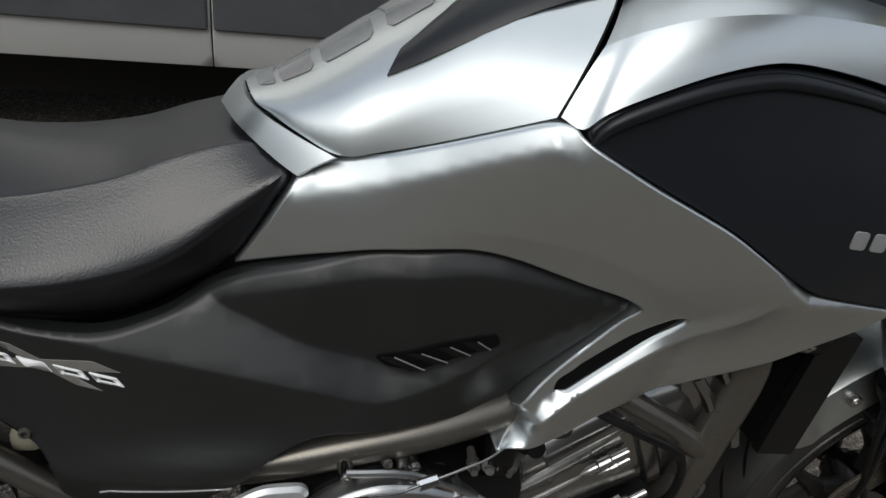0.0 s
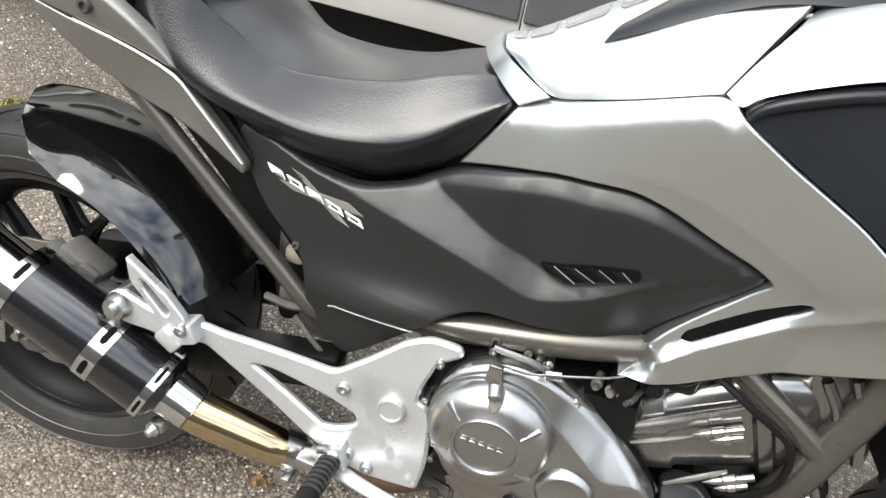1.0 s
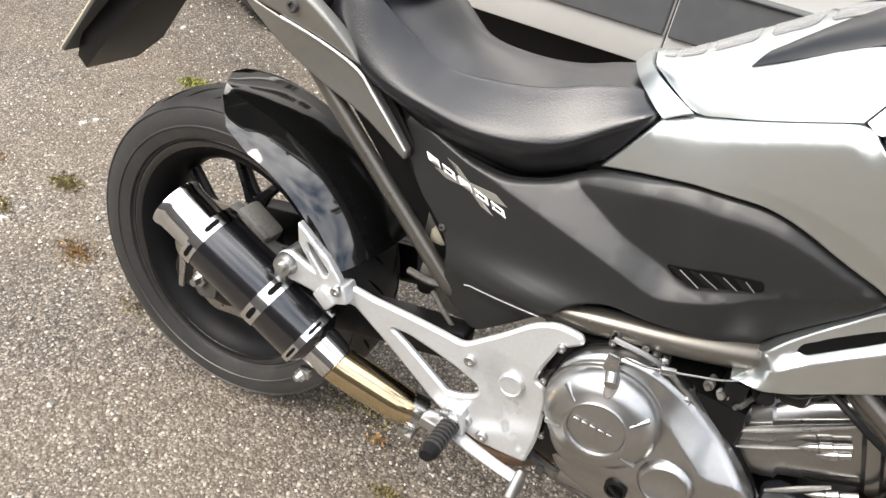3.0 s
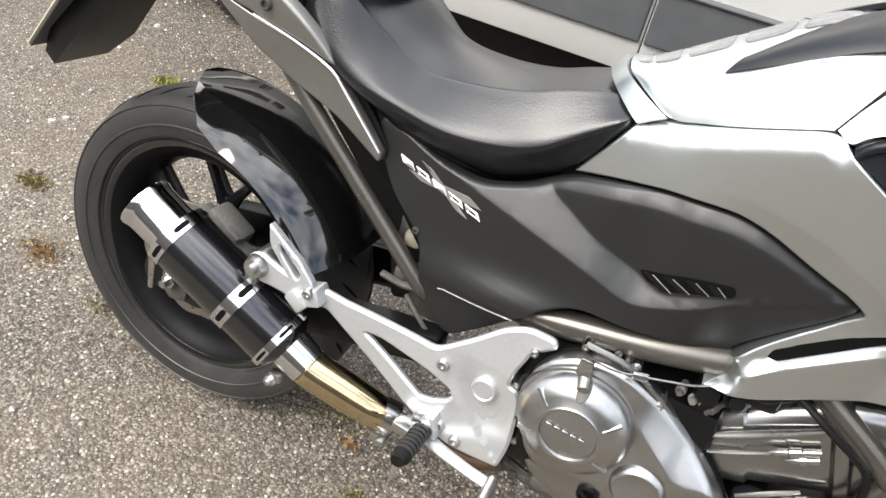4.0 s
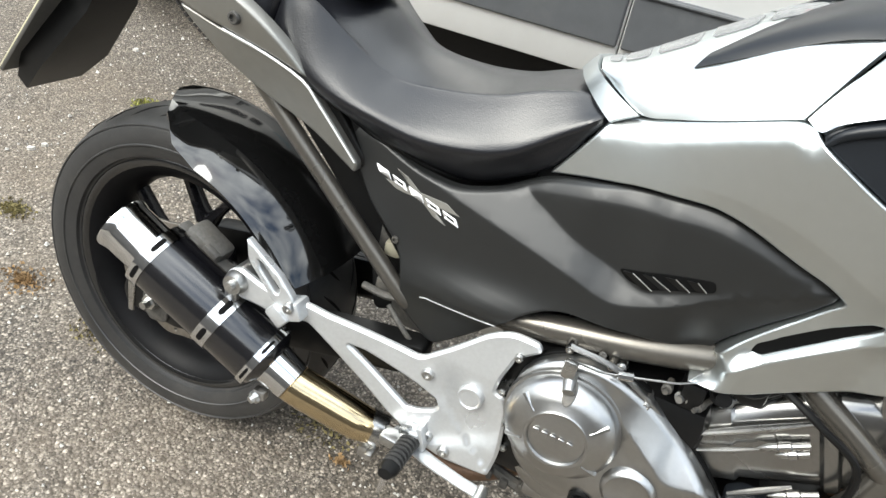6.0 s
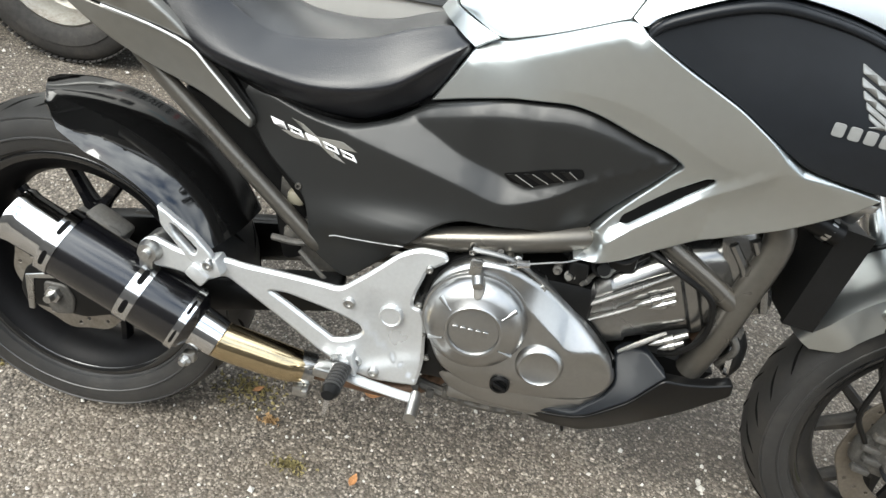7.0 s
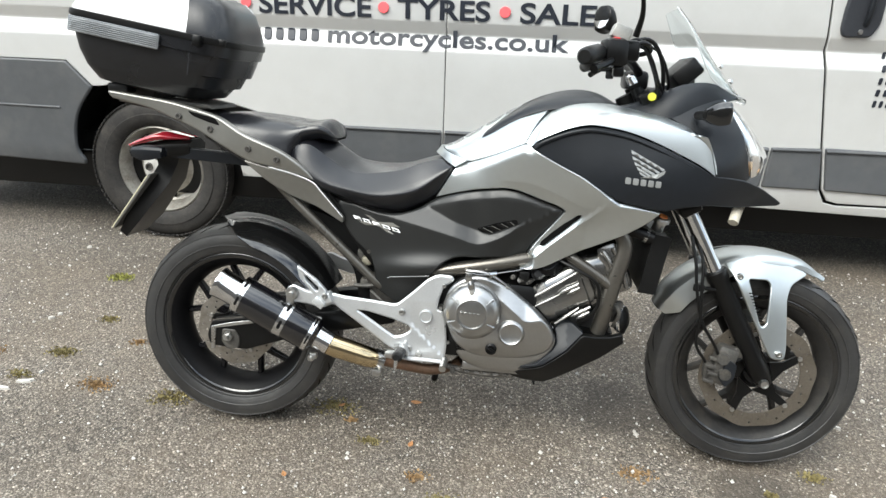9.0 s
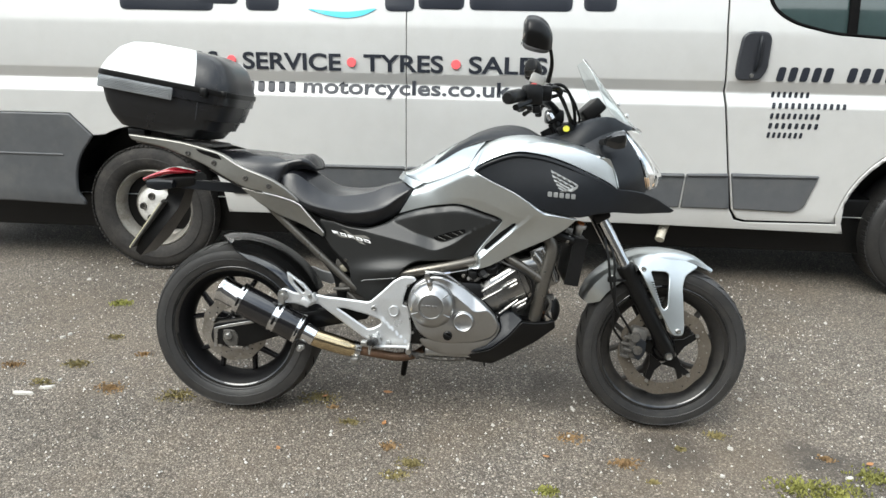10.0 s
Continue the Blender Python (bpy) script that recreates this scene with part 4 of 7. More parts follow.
part("end_plate", plate(rounded([(-0.055, 0.33), (0.0, 0.345), (0.19, 0.383), (0.19, 0.374), (-0.04, 0.325), (-0.045, 0.26), (-0.055, 0.26)], 0.002, 2), 0.126, 0.131, 0.0015), STEEL, arm, "thin steel-coloured edge strip of the end plate")
part("axle_nut", join(turned([(0.0, 0.020), (0.008, 0.020), (0.009, 0.012), (0.0145, 0.012), (0.0155, 0.0), (0.021, 0.0), (0.022, -0.004)], (0.0, -0.130, 0.305), (0, -1, 0), 6), turned([(0.0, 0.018), (0.007, 0.018), (0.008, 0.0)], (0.0, -0.138, 0.305), (0, -1, 0), 12)), STEEL, arm, "steel axle nut")
part("adjuster", plate(rounded([(-0.02, 0.325), (0.02, 0.325), (0.035, 0.30), (0.03, 0.268), (-0.005, 0.262), (-0.022, 0.285)], 0.008), 0.128, 0.133), GRIME, arm)
part("rear_caliper", join(block(0.075, -0.09, 0.425, 0.075, 0.05, 0.06, 0.01, Matrix.Rotation(0.5, 4, "Y")), block(0.11, -0.10, 0.40, 0.05, 0.03, 0.04, 0.008, Matrix.Rotation(0.4, 4, "Y")), turned([(0.0, 0.012), (0.014, 0.012), (0.016, 0.0)], (0.07, -0.115, 0.425), (0, -1, 0), 14), block(0.055, -0.105, 0.446, 0.05, 0.03, 0.022, 0.006, Matrix.Rotation(0.5, 4, "Y")), block(0.098, -0.112, 0.428, 0.03, 0.014, 0.034, 0.004, Matrix.Rotation(0.5, 4, "Y")), turned([(0.0, 0.01), (0.008, 0.01), (0.009, 0.0)], (0.045, -0.118, 0.438), (0, -1, 0), 10), turned([(0.0, 0.01), (0.008, 0.01), (0.009, 0.0)], (0.105, -0.118, 0.405), (0, -1, 0), 10)), CALIPER, arm, "grimy rear brake caliper")

# -- rear mudguard hugging the tyre --
def hugger(profile):
    rows = []
    for u in np.linspace(0, 1, 28):
        deep = np.interp(u, [0, 0.10, 0.25, 0.8, 1.0], [0.15, 0.65, 1.0, 1.0, 0.8])
        row = []
        for y, d in profile:
            tip = 101 + (y if y < 0 else -y * 0.4) * (75 - 20 * (y > 0))
            a = radians(tip + (26 - tip) * u)
            rr = 0.334 - d * deep
            row.append((RWC[0] + rr * math.cos(a), y * (0.75 + 0.25 * min(u / 0.12, 1)), RWC[1] + rr * math.sin(a)))
        rows.append([tuple(p) for p in curve(row, 2)])
    return thicken(rails(rows), 0.004)


hug = part("rear_mudguard", hugger(((-0.074, 0.014), (-0.055, 0.006), (-0.03, 0.002), (0.0, 0.0), (0.02, 0.0), (0.035, 0.0), (0.038, 0.004), (0.038, 0.02))), DIMGLOSS, bike, "black rear mudguard hugging the tyre")
part("skirt", hugger(((-0.127, 0.056), (-0.119, 0.046), (-0.106, 0.035), (-0.09, 0.024), (-0.074, 0.014))), GLOSS, hug, "glossy black skirt reflecting the sky")

# -- rear subframe, seats, tail --
both("subframe_tube", tube([(0.12, -0.105, 0.80), (0.194, -0.105, 0.722), (0.418, -0.100, 0.514), (0.45, -0.095, 0.485)], 0.0135, 14, 4), TITAN, "bronze-grey subframe tube")


def seat_skin(stations, n=5):
    rings = []
    for x, hb, hm, ht, wb, wt in curve(stations, n):
        half = [(0.0, wb + 0.004), (hb * 0.85, wb), (hb, wb + 0.006), (hm, wb + 0.42 * (wt - wb)), ((hm + ht) / 2 + 0.003, wb + 0.75 * (wt - wb)), (ht * 0.93, wt - 0.012), (ht * 0.55, wt - 0.001), (0.0, wt)]
        pts = [(-h, w) for h, w in half] + [(h, w) for h, w in reversed(half[1:-1])]
        rings.append([(x, y, w) for y, w in curve(pts, 3, True)])
    return hull(rings)


def saddle(stations):
    """The rider's seat: a flank up to a ridge on each side and a dished top."""
    rings = []
    for x, hb, wb, hm, wm, hr, wr, wt in curve(stations, 5):
        half = [(0.0, wb + 0.004), (hb * 0.85, wb), (hb + 0.004, wb + 0.004), (hm - 0.004, wm - 0.015), (hm, wm), (hm * 0.5 + hr * 0.5 + 0.002, (wm + wr) / 2), (hr + 0.0035, wr - 0.0035), (hr - 0.003, wr + 0.0005), (hr * 0.55, wr + (wt - wr) * 0.62), (0.0, wt)]
        pts = [(-h, w) for h, w in half] + [(h, w) for h, w in reversed(half[1:-1])]
        rings.append([(x, y, w) for y, w in curve(pts, 3, True)])
    return hull(rings)


seat = part("rider_seat", saddle([(0.185, 0.10, 0.80, 0.122, 0.825, 0.106, 0.856, 0.885), (0.205, 0.115, 0.79, 0.138, 0.825, 0.119, 0.880, 0.902), (0.245, 0.122, 0.772, 0.147, 0.806, 0.120, 0.884, 0.905), (0.30, 0.130, 0.755, 0.151, 0.784, 0.108, 0.847, 0.878), (0.36, 0.120, 0.732, 0.149, 0.772, 0.097, 0.813, 0.843), (0.43, 0.111, 0.715, 0.144, 0.761, 0.092, 0.814, 0.833), (0.50, 0.103, 0.711, 0.136, 0.767, 0.086, 0.827, 0.837), (0.55, 0.097, 0.731, 0.125, 0.782, 0.079, 0.846, 0.851), (0.60, 0.093, 0.766, 0.112, 0.816, 0.076, 0.860, 0.863), (0.636, 0.090, 0.822, 0.103, 0.842, 0.072, 0.860, 0.864), (0.646, 0.070, 0.840, 0.090, 0.849, 0.062, 0.857, 0.860)]), VINYL, bike, "black grained vinyl rider seat")
part("seat_base", seat_skin([(0.24, 0.10, 0.11, 0.10, 0.765, 0.80), (0.35, 0.112, 0.118, 0.11, 0.722, 0.76), (0.43, 0.105, 0.11, 0.1, 0.70, 0.735), (0.50, 0.094, 0.10, 0.09, 0.698, 0.73), (0.58, 0.082, 0.09, 0.08, 0.735, 0.76)]), BLACK, seat)
part("pillion_seat", seat_skin([(-0.06, 0.12, 0.126, 0.09, 0.885, 0.952), (0.02, 0.145, 0.142, 0.105, 0.850, 0.957), (0.11, 0.150, 0.140, 0.106, 0.812, 0.952), (0.165, 0.138, 0.128, 0.102, 0.810, 0.947), (0.198, 0.108, 0.117, 0.099, 0.858, 0.944), (0.222, 0.096, 0.112, 0.098, 0.889, 0.943), (0.255, 0.094, 0.110, 0.097, 0.898, 0.947), (0.270, 0.090, 0.107, 0.092, 0.899, 0.946), (0.286, 0.084, 0.098, 0.082, 0.894, 0.937), (0.299, 0.068, 0.078, 0.066, 0.890, 0.918), (0.304, 0.04, 0.05, 0.04, 0.892, 0.905)]), VINYL, bike, "black vinyl pillion seat")

tail_h = surf([(0.34, 0.68, 0.127), (0.16, 0.84, 0.172), (0.26, 0.79, 0.155), (0.19, 0.745, 0.136), (0.0, 0.94, 0.165), (0.0, 0.87, 0.165), (-0.1, 0.93, 0.160), (0.26, 0.72, 0.129), (-0.3, 1.0, 0.15)])
cowl = both("tail_cowl", panel(rounded([(-0.33, 1.005, 0.01), (-0.15, 0.985), (-0.10, 0.975), (-0.006, 0.951), (0.032, 0.929), (0.07, 0.906), (0.166, 0.872), (0.205, 0.849), (0.244, 0.817), (0.265, 0.789, 0.004), (0.204, 0.809), (0.14, 0.823), (0.085, 0.830), (0.017, 0.866), (-0.069, 0.912), (-0.2, 0.962), (-0.32, 0.985, 0.01)], 0.03), tail_h, 0.02, 0.006, 0.015), TAIL, "grey-silver grab rail cowl")
both("tail_lower_cover", panel(rounded([(0.14, 0.818), (0.204, 0.804), (0.259, 0.783, 0.006), (0.284, 0.755), (0.342, 0.684, 0.006), (0.338, 0.668, 0.006), (0.264, 0.711), (0.193, 0.738), (0.133, 0.774), (0.085, 0.816), (0.06, 0.838)], 0.02), lambda x, w: tail_h(x, w) - 0.004, 0.02, 0.004, 0.015), TAIL, "grey-silver tail side cover")
trim = [(0.14, 0.821), (0.204, 0.806), (0.259, 0.785), (0.284, 0.755), (0.340, 0.688)]
both("tail_trim", tube([(x, -float(tail_h(x, w)) + 0.001, w) for x, w in trim], [0.0014, 0.0016, 0.0019, 0.0017, 0.0012], 6, 3), WHITE, "bright crease line")
both("tail_gap", panel(rounded([(0.262, 0.786), (0.275, 0.79), (0.30, 0.755), (0.345, 0.69), (0.346, 0.664), (0.29, 0.74)], 0.004), lambda x, w: tail_h(x, w) - 0.02, 0.01, 0.004, 0.02), BLACK)
for x, w in ((0.165, 0.843), (0.085, 0.868), (-0.025, 0.915), (-0.115, 0.945)):
    part("tail_bolt", bolt(x, float(tail_h(x, w)), w, 0.009), GRIME, bike)
# long opening of the grab rail: a black sheet on its face paints the shade
part("rail_slot", panel(rounded([(-0.09, 0.962), (-0.01, 0.945), (0.005, 0.925), (-0.03, 0.933), (-0.075, 0.948)], 0.008), lambda x, w: tail_h(x, w) + 0.001, 0.004, 0.001, 0.02), GAP, bike)
# black filler added inside the tail to keep its gaps dark
part("tail_core", seat_skin([(-0.32, 0.07, 0.08, 0.06, 0.965, 0.988), (-0.15, 0.11, 0.12, 0.10, 0.940, 0.968), (0.05, 0.12, 0.13, 0.11, 0.865, 0.93), (0.20, 0.10, 0.11, 0.09, 0.77, 0.865), (0.28, 0.10, 0.11, 0.09, 0.72, 0.79), (0.45, 0.085, 0.09, 0.08, 0.52, 0.75), (0.6, 0.08, 0.085, 0.07, 0.50, 0.80), (0.68, 0.085, 0.09, 0.08, 0.52, 0.86)]), BLACK, bike)

# -- tail light, indicators, number plate hanger --
lamp = part("tail_light", seat_skin([(-0.340, 0.03, 0.034, 0.022, 0.838, 0.847), (-0.29, 0.055, 0.062, 0.045, 0.850, 0.869), (-0.235, 0.062, 0.066, 0.050, 0.864, 0.888), (-0.19, 0.052, 0.054, 0.04, 0.867, 0.882), (-0.15, 0.03, 0.032, 0.024, 0.868, 0.874)]), RED, bike, "red tail light lens")
part("lamp_base", seat_skin([(-0.325, 0.035, 0.04, 0.035, 0.826, 0.843), (-0.28, 0.055, 0.06, 0.05, 0.805, 0.852), (-0.22, 0.06, 0.066, 0.06, 0.815, 0.865), (-0.14, 0.05, 0.055, 0.05, 0.825, 0.87)]), BLACK, lamp)
part("tail_stay", plate(rounded([(-0.2, 0.85), (0.06, 0.835), (0.10, 0.80), (-0.2, 0.815)], 0.01), 0.03, 0.05), DARK, bike)
hang = part("plate_hanger", hull([[(-0.17, y, 0.83) for y in (-0.05, 0.05)] + [(-0.245, y, 0.83) for y in (0.05, -0.05)], [(-0.185, y, 0.795) for y in (-0.04, 0.04)] + [(-0.245, y, 0.79) for y in (0.04, -0.04)], [(-0.205, y, 0.74) for y in (-0.055, 0.055)] + [(-0.262, y, 0.752) for y in (0.055, -0.055)], [(-0.295, y, 0.62) for y in (-0.075, 0.075)] + [(-0.335, y, 0.64) for y in (0.075, -0.075)], [(-0.345, y, 0.568) for y in (-0.06, 0.06)] + [(-0.365, y, 0.585) for y in (0.06, -0.06)]]), BLACK, bike, "black plate hanger")
part("number_plate", moved(block(0, 0, 0, 0.006, 0.18, 0.20, 0.002), Matrix.Translation((-0.313, 0.0, 0.681)) @ Matrix.Rotation(radians(36), 4, "Y")), mat("plate_yellow", (0.40, 0.37, 0.25), 0.4, 0, 0.05, 30), hang, "pale yellow number plate")
part("plate_backing", moved(block(0, 0, 0, 0.008, 0.185, 0.205, 0.003), Matrix.Translation((-0.305, 0.0, 0.684)) @ Matrix.Rotation(radians(36), 4, "Y")), PLATEG, hang, "grey back of the number plate")
for s in (1, -1):
    ind = part("rear_indicator", seat_skin([(-0.282, 0.014, 0.018, 0.014, 0.822, 0.846), (-0.24, 0.022, 0.026, 0.022, 0.812, 0.854), (-0.19, 0.018, 0.02, 0.016, 0.822, 0.850)]), DARK, bike, "dark rear indicator")
    ind.location = (0, -0.11 * s, 0)
    part("stem", tube([(-0.22, 0.08 * s - 0.02, 0.835), (-0.22, 0.0, 0.835)], 0.009, 8, 0), BLACK, ind)

# -- top box on its rack --
part("rack", join(plate(rounded([(-0.33, 0.985), (-0.15, 0.985), (-0.06, 0.976), (-0.05, 0.963), (-0.2, 0.968), (-0.33, 0.972)], 0.006), -0.09, 0.09, 0.004), block(-0.29, 0, 1.0, 0.12, 0.14, 0.03, 0.006)), GRIME, bike, "weathered luggage rack")
BOX = Matrix.Translation((-0.155, 0.0, 1.165)) @ Matrix.Rotation(radians(9.5), 4, "Y")


def box_ring(z, back, front, half, rb=0.06, rf=0.13):
    out = rounded([(-back, -half, rb), (front, -half * 0.80, rf), (front, half * 0.80, rf), (-back, half, rb)], rb, 8)
    fine = []
    for i in range(len(out)):
        a, b = np.array(out[i]), np.array(out[(i + 1) % len(out)])
        k = max(1, int(np.linalg.norm(b - a) / 0.03))
        fine += [tuple(a + (b - a) * j / k) for j in range(k)]
    return fine, z


def box_shell(levels):
    rings = []
    for z, back, front, half in levels:
        out, _ = box_ring(z, 0.25, 0.27, 0.205, 0.05, 0.10)
        rings.append([tuple(BOX @ Vector((x * (back / 0.25 if x < 0 else (front - 0.085) / 0.27), y * half / 0.205, z))) for x, y in out])
    return hull(rings)


topbox = part("top_box", box_shell([(-0.165, 0.16, 0.172, 0.13), (-0.160, 0.18, 0.188, 0.15), (-0.129, 0.205, 0.208, 0.172), (-0.126, 0.207, 0.226, 0.174), (-0.092, 0.224, 0.238, 0.186), (-0.089, 0.225, 0.253, 0.188), (-0.05, 0.236, 0.262, 0.198), (-0.035, 0.238, 0.264, 0.2), (-0.033, 0.247, 0.272, 0.206), (-0.004, 0.25, 0.275, 0.208)]), BOXBLK, bike, "black luggage box base")
lid = box_shell([(0.0, 0.248, 0.274, 0.207), (0.02, 0.246, 0.272, 0.206), (0.05, 0.232, 0.262, 0.197), (0.095, 0.20, 0.24, 0.180), (0.118, 0.168, 0.21, 0.155), (0.128, 0.12, 0.17, 0.12), (0.132, 0.04, 0.06, 0.04)])
base_out = box_ring(0, 0.25, 0.27, 0.205, 0.05, 0.10)[0]
cols = len(base_out)
fore = [(base_out[j][0] + base_out[(j + 1) % cols][0]) / 2 > 0.115 for j in range(cols)]
walls = [q for q in lid[1] if len(q) == 4]
front_f = [q for i, q in enumerate(walls) if fore[i % cols]]
back_f = [q for i, q in enumerate(walls) if not fore[i % cols]] + [q for q in lid[1] if len(q) != 4]
part("lid", used(lid[0], back_f), BOXSILVER, topbox, "silver box lid")
part("lid_front", used(lid[0], front_f), BOXBLK, topbox, "dark front of the box lid")
part("lid_edge", moved(tube([(0.176, 0.112, 0.016), (0.166, 0.106, 0.050), (0.145, 0.096, 0.094), (0.118, 0.084, 0.118)], 0.004, 6, 4), BOX), BOXSILVER, topbox, "bright edge of the lid front")
part("body_seam", moved(tube([(0.095, -0.186, -0.036), (0.094, -0.181, -0.06), (0.090, -0.172, -0.095)], 0.0013, 6, 3), BOX), HANDLE, topbox)
part("lid_band", box_shell([(-0.004, 0.252, 0.278, 0.210), (0.0, 0.253, 0.279, 0.211), (0.012, 0.252, 0.278, 0.210), (0.014, 0.246, 0.27, 0.205)]), BLACK, topbox)
rf = panel(rounded([(-0.238, -0.046), (0.012, -0.046), (0.012, -0.006), (-0.238, -0.006)], 0.004, 2), lambda x, w: 0.2115 - np.clip(-0.19 - x, 0, 1) ** 2 * 3 - np.clip(x + 0.25, 0, 1) * 0.055, 0.004, 0.002, 0.03)
refl = part("reflector", moved(rf, BOX), REFLECT, topbox, "clear ribbed reflector strip")
for i in range(8):
    z = -0.042 + 0.005 * i
    rib = tube([(x, -(0.2125 - max(-0.19 - x, 0) ** 2 * 3 - (x + 0.25) * 0.055), z) for x in (-0.234, -0.19, -0.10, 0.008)], 0.0011, 4, 2)
    part("rib", moved(rib, BOX), REFLECT, refl)
part("box_latch", moved(block(0.115, -0.192, 0.0, 0.022, 0.02, 0.03, 0.004), BOX), BLACK, topbox)
part("box_hinge", moved(block(0.165, -0.15, 0.006, 0.02, 0.02, 0.02, 0.004), BOX), BLACK, topbox)
part("box_foot", block(-0.31, -0.1, 1.012, 0.06, 0.05, 0.025, 0.005), BLACK, topbox)

# -- black side cover between seat and engine --
CREASE = curve([(0.29, 0.768), (0.36, 0.730), (0.40, 0.7135), (0.448, 0.704), (0.506, 0.692), (0.568, 0.679), (0.624, 0.667), (0.675, 0.655), (0.705, 0.646), (0.735, 0.644), (0.783, 0.663), (0.811, 0.680), (0.841, 0.702), (0.95, 0.762)], 5)
POCKET = curve([(0.45, 0.810), (0.579, 0.733), (0.612, 0.717), (0.649, 0.700), (0.685, 0.688), (0.718, 0.679), (0.745, 0.671), (0.77, 0.674), (0.835, 0.706), (0.95, 0.768)], 5)
POCKET_TOP = curve([(0.56, 0.722), (0.579, 0.731), (0.616, 0.743), (0.665, 0.757), (0.718, 0.767), (0.769, 0.775), (0.81, 0.778), (0.86, 0.770), (0.95, 0.745)], 5)


def bend(d, r=0.006):
    return r * np.logaddexp(0, d / r)


def mid_h(x, w):
    """The side cover: a light ledge runs from the seat down to the vent, with a plane below it and a sunk field above."""
    x, w = np.asarray(x, float), np.asarray(w, float)
    d = w - np.interp(x, CREASE[:, 0], CREASE[:, 1])
    d2 = w - np.interp(x, POCKET[:, 0], POCKET[:, 1])
    d3 = w - np.interp(x, POCKET_TOP[:, 0], POCKET_TOP[:, 1])
    line = np.interp(x, [0.30, 0.36, 0.50, 0.66, 0.84, 0.95], [0.106, 0.114, 0.137, 0.154, 0.158, 0.166])
    up = np.interp(x, [0.30, 0.40, 0.55, 0.70, 0.78, 0.84, 0.95], [0.25, 0.48, 0.56, 0.58, 0.50, 0.30, 0.05])
    belly = np.exp(-(((x - 0.57) / 0.120) ** 2) - ((w - 0.560 - 0.12 * (x - 0.57)) / 0.032) ** 2)
    return line - up * bend(d, 0.0012) + (up + 0.06) * bend(d2, 0.0015) - 0.57 * bend(d3, 0.002) - np.interp(x, [0.74, 0.85], [0.10, 0.38]) * bend(-d, 0.0012) + 0.022 * belly


side_out = rounded([(0.290, 0.765), (0.350, 0.733), (0.432, 0.707), (0.493, 0.704), (0.552, 0.722), (0.597, 0.752), (0.650, 0.770), (0.713, 0.788), (0.795, 0.800), (0.833, 0.795), (0.892, 0.776), (0.930, 0.766), (0.953, 0.754, 0.01), (0.928, 0.717), (0.903, 0.688), (0.871, 0.646), (0.860, 0.624), (0.857, 0.610, 0.006), (0.825, 0.608), (0.768, 0.608), (0.732, 0.605), (0.669, 0.604), (0.624, 0.577), (0.602, 0.546), (0.566, 0.501), (0.502, 0.438), (0.431, 0.484), (0.434, 0.530), (0.424, 0.574), (0.360, 0.628), (0.333, 0.677)], 0.022)
both("side_cover", panel(side_out, mid_h, 0.015, 0.005, 0.011, creases=(CREASE[4:-4:2], POCKET[4:-4:2], POCKET_TOP[4:-4:2])), MATT, "matt dark grey plastic side cover")
grill = rounded([(0.720, 0.684), (0.733, 0.675), (0.760, 0.675), (0.833, 0.707), (0.828, 0.720), (0.77, 0.704)], 0.006)
# black sheet on the cover's face, standing for the vent's shaded recess
vent = both("vent", panel(grill, lambda x, w: mid_h(x, w) + 0.0015, 0.002, 0.0005, 0.008), GAP, "black louvred vent")
for x0, w0, x1, w1 in ((0.738, 0.689, 0.766, 0.678), (0.761, 0.697, 0.786, 0.687), (0.786, 0.705, 0.806, 0.696), (0.810, 0.712, 0.823, 0.704)):
    a, c = -float(mid_h(x0, w0)), -float(mid_h(x1, w1))
    blade = part("slat", hull([[(x0, a - 0.005, w0), (x0 - 0.012, a - 0.001, w0 - 0.004), (x0 - 0.010, a + 0.001, w0 - 0.003)], [(x1, c - 0.005, w1), (x1 - 0.012, c - 0.001, w1 - 0.004), (x1 - 0.010, c + 0.001, w1 - 0.003)]]), BLACK, vent)
    # pale tube on the blade's front edge, a highlight put into the colour
    part("slat_glint", tube([(x0, a - 0.005, w0), (x1, c - 0.005, w1)], 0.0008, 5, 0), TAIL, blade)
seam_pts = [(0.472, 0.518), (0.482, 0.523), (0.505, 0.527), (0.594, 0.540)]
# pale grey tube along the seam, its highlight put into the colour
part("panel_seam", tube([(x, -float(mid_h(x, w)) - 0.0002, w) for x, w in finer(seam_pts, 0.008)[:20] if x < 0.595], 0.0011, 5, 0), LIGHTG, bike)
part("cover_bolt", bolt(0.415, float(mid_h(0.415, 0.589)) - 0.002, 0.589, 0.006), GRIME, bike)

# model badge as plain slanted bars
def badge(x0, w0, x1, w1, n, size, material, hf, fill=0.72, slant=0.5, off=0.0012):
    for i in range(n):
        a, b = i / n, (i + fill) / n
        dx, dw = x1 - x0, w1 - w0
        L = math.hypot(dx, dw)
        nx, nw = -dw / L, dx / L
        p, q = (x0 + dx * a, w0 + dw * a), (x0 + dx * b, w0 + dw * b)
        k = size * slant * 0.4
        out = [p, q, (q[0] + nx * size - k * dx / L, q[1] + nw * size - k * dw / L), (p[0] + nx * size - k * dx / L, p[1] + nw * size - k * dw / L)]
        part("badge_bar", panel(rounded(out, size * 0.2, 2), lambda x, w: hf(x, w) + off, 0.002, 0.0005, 0.05), material, bike)


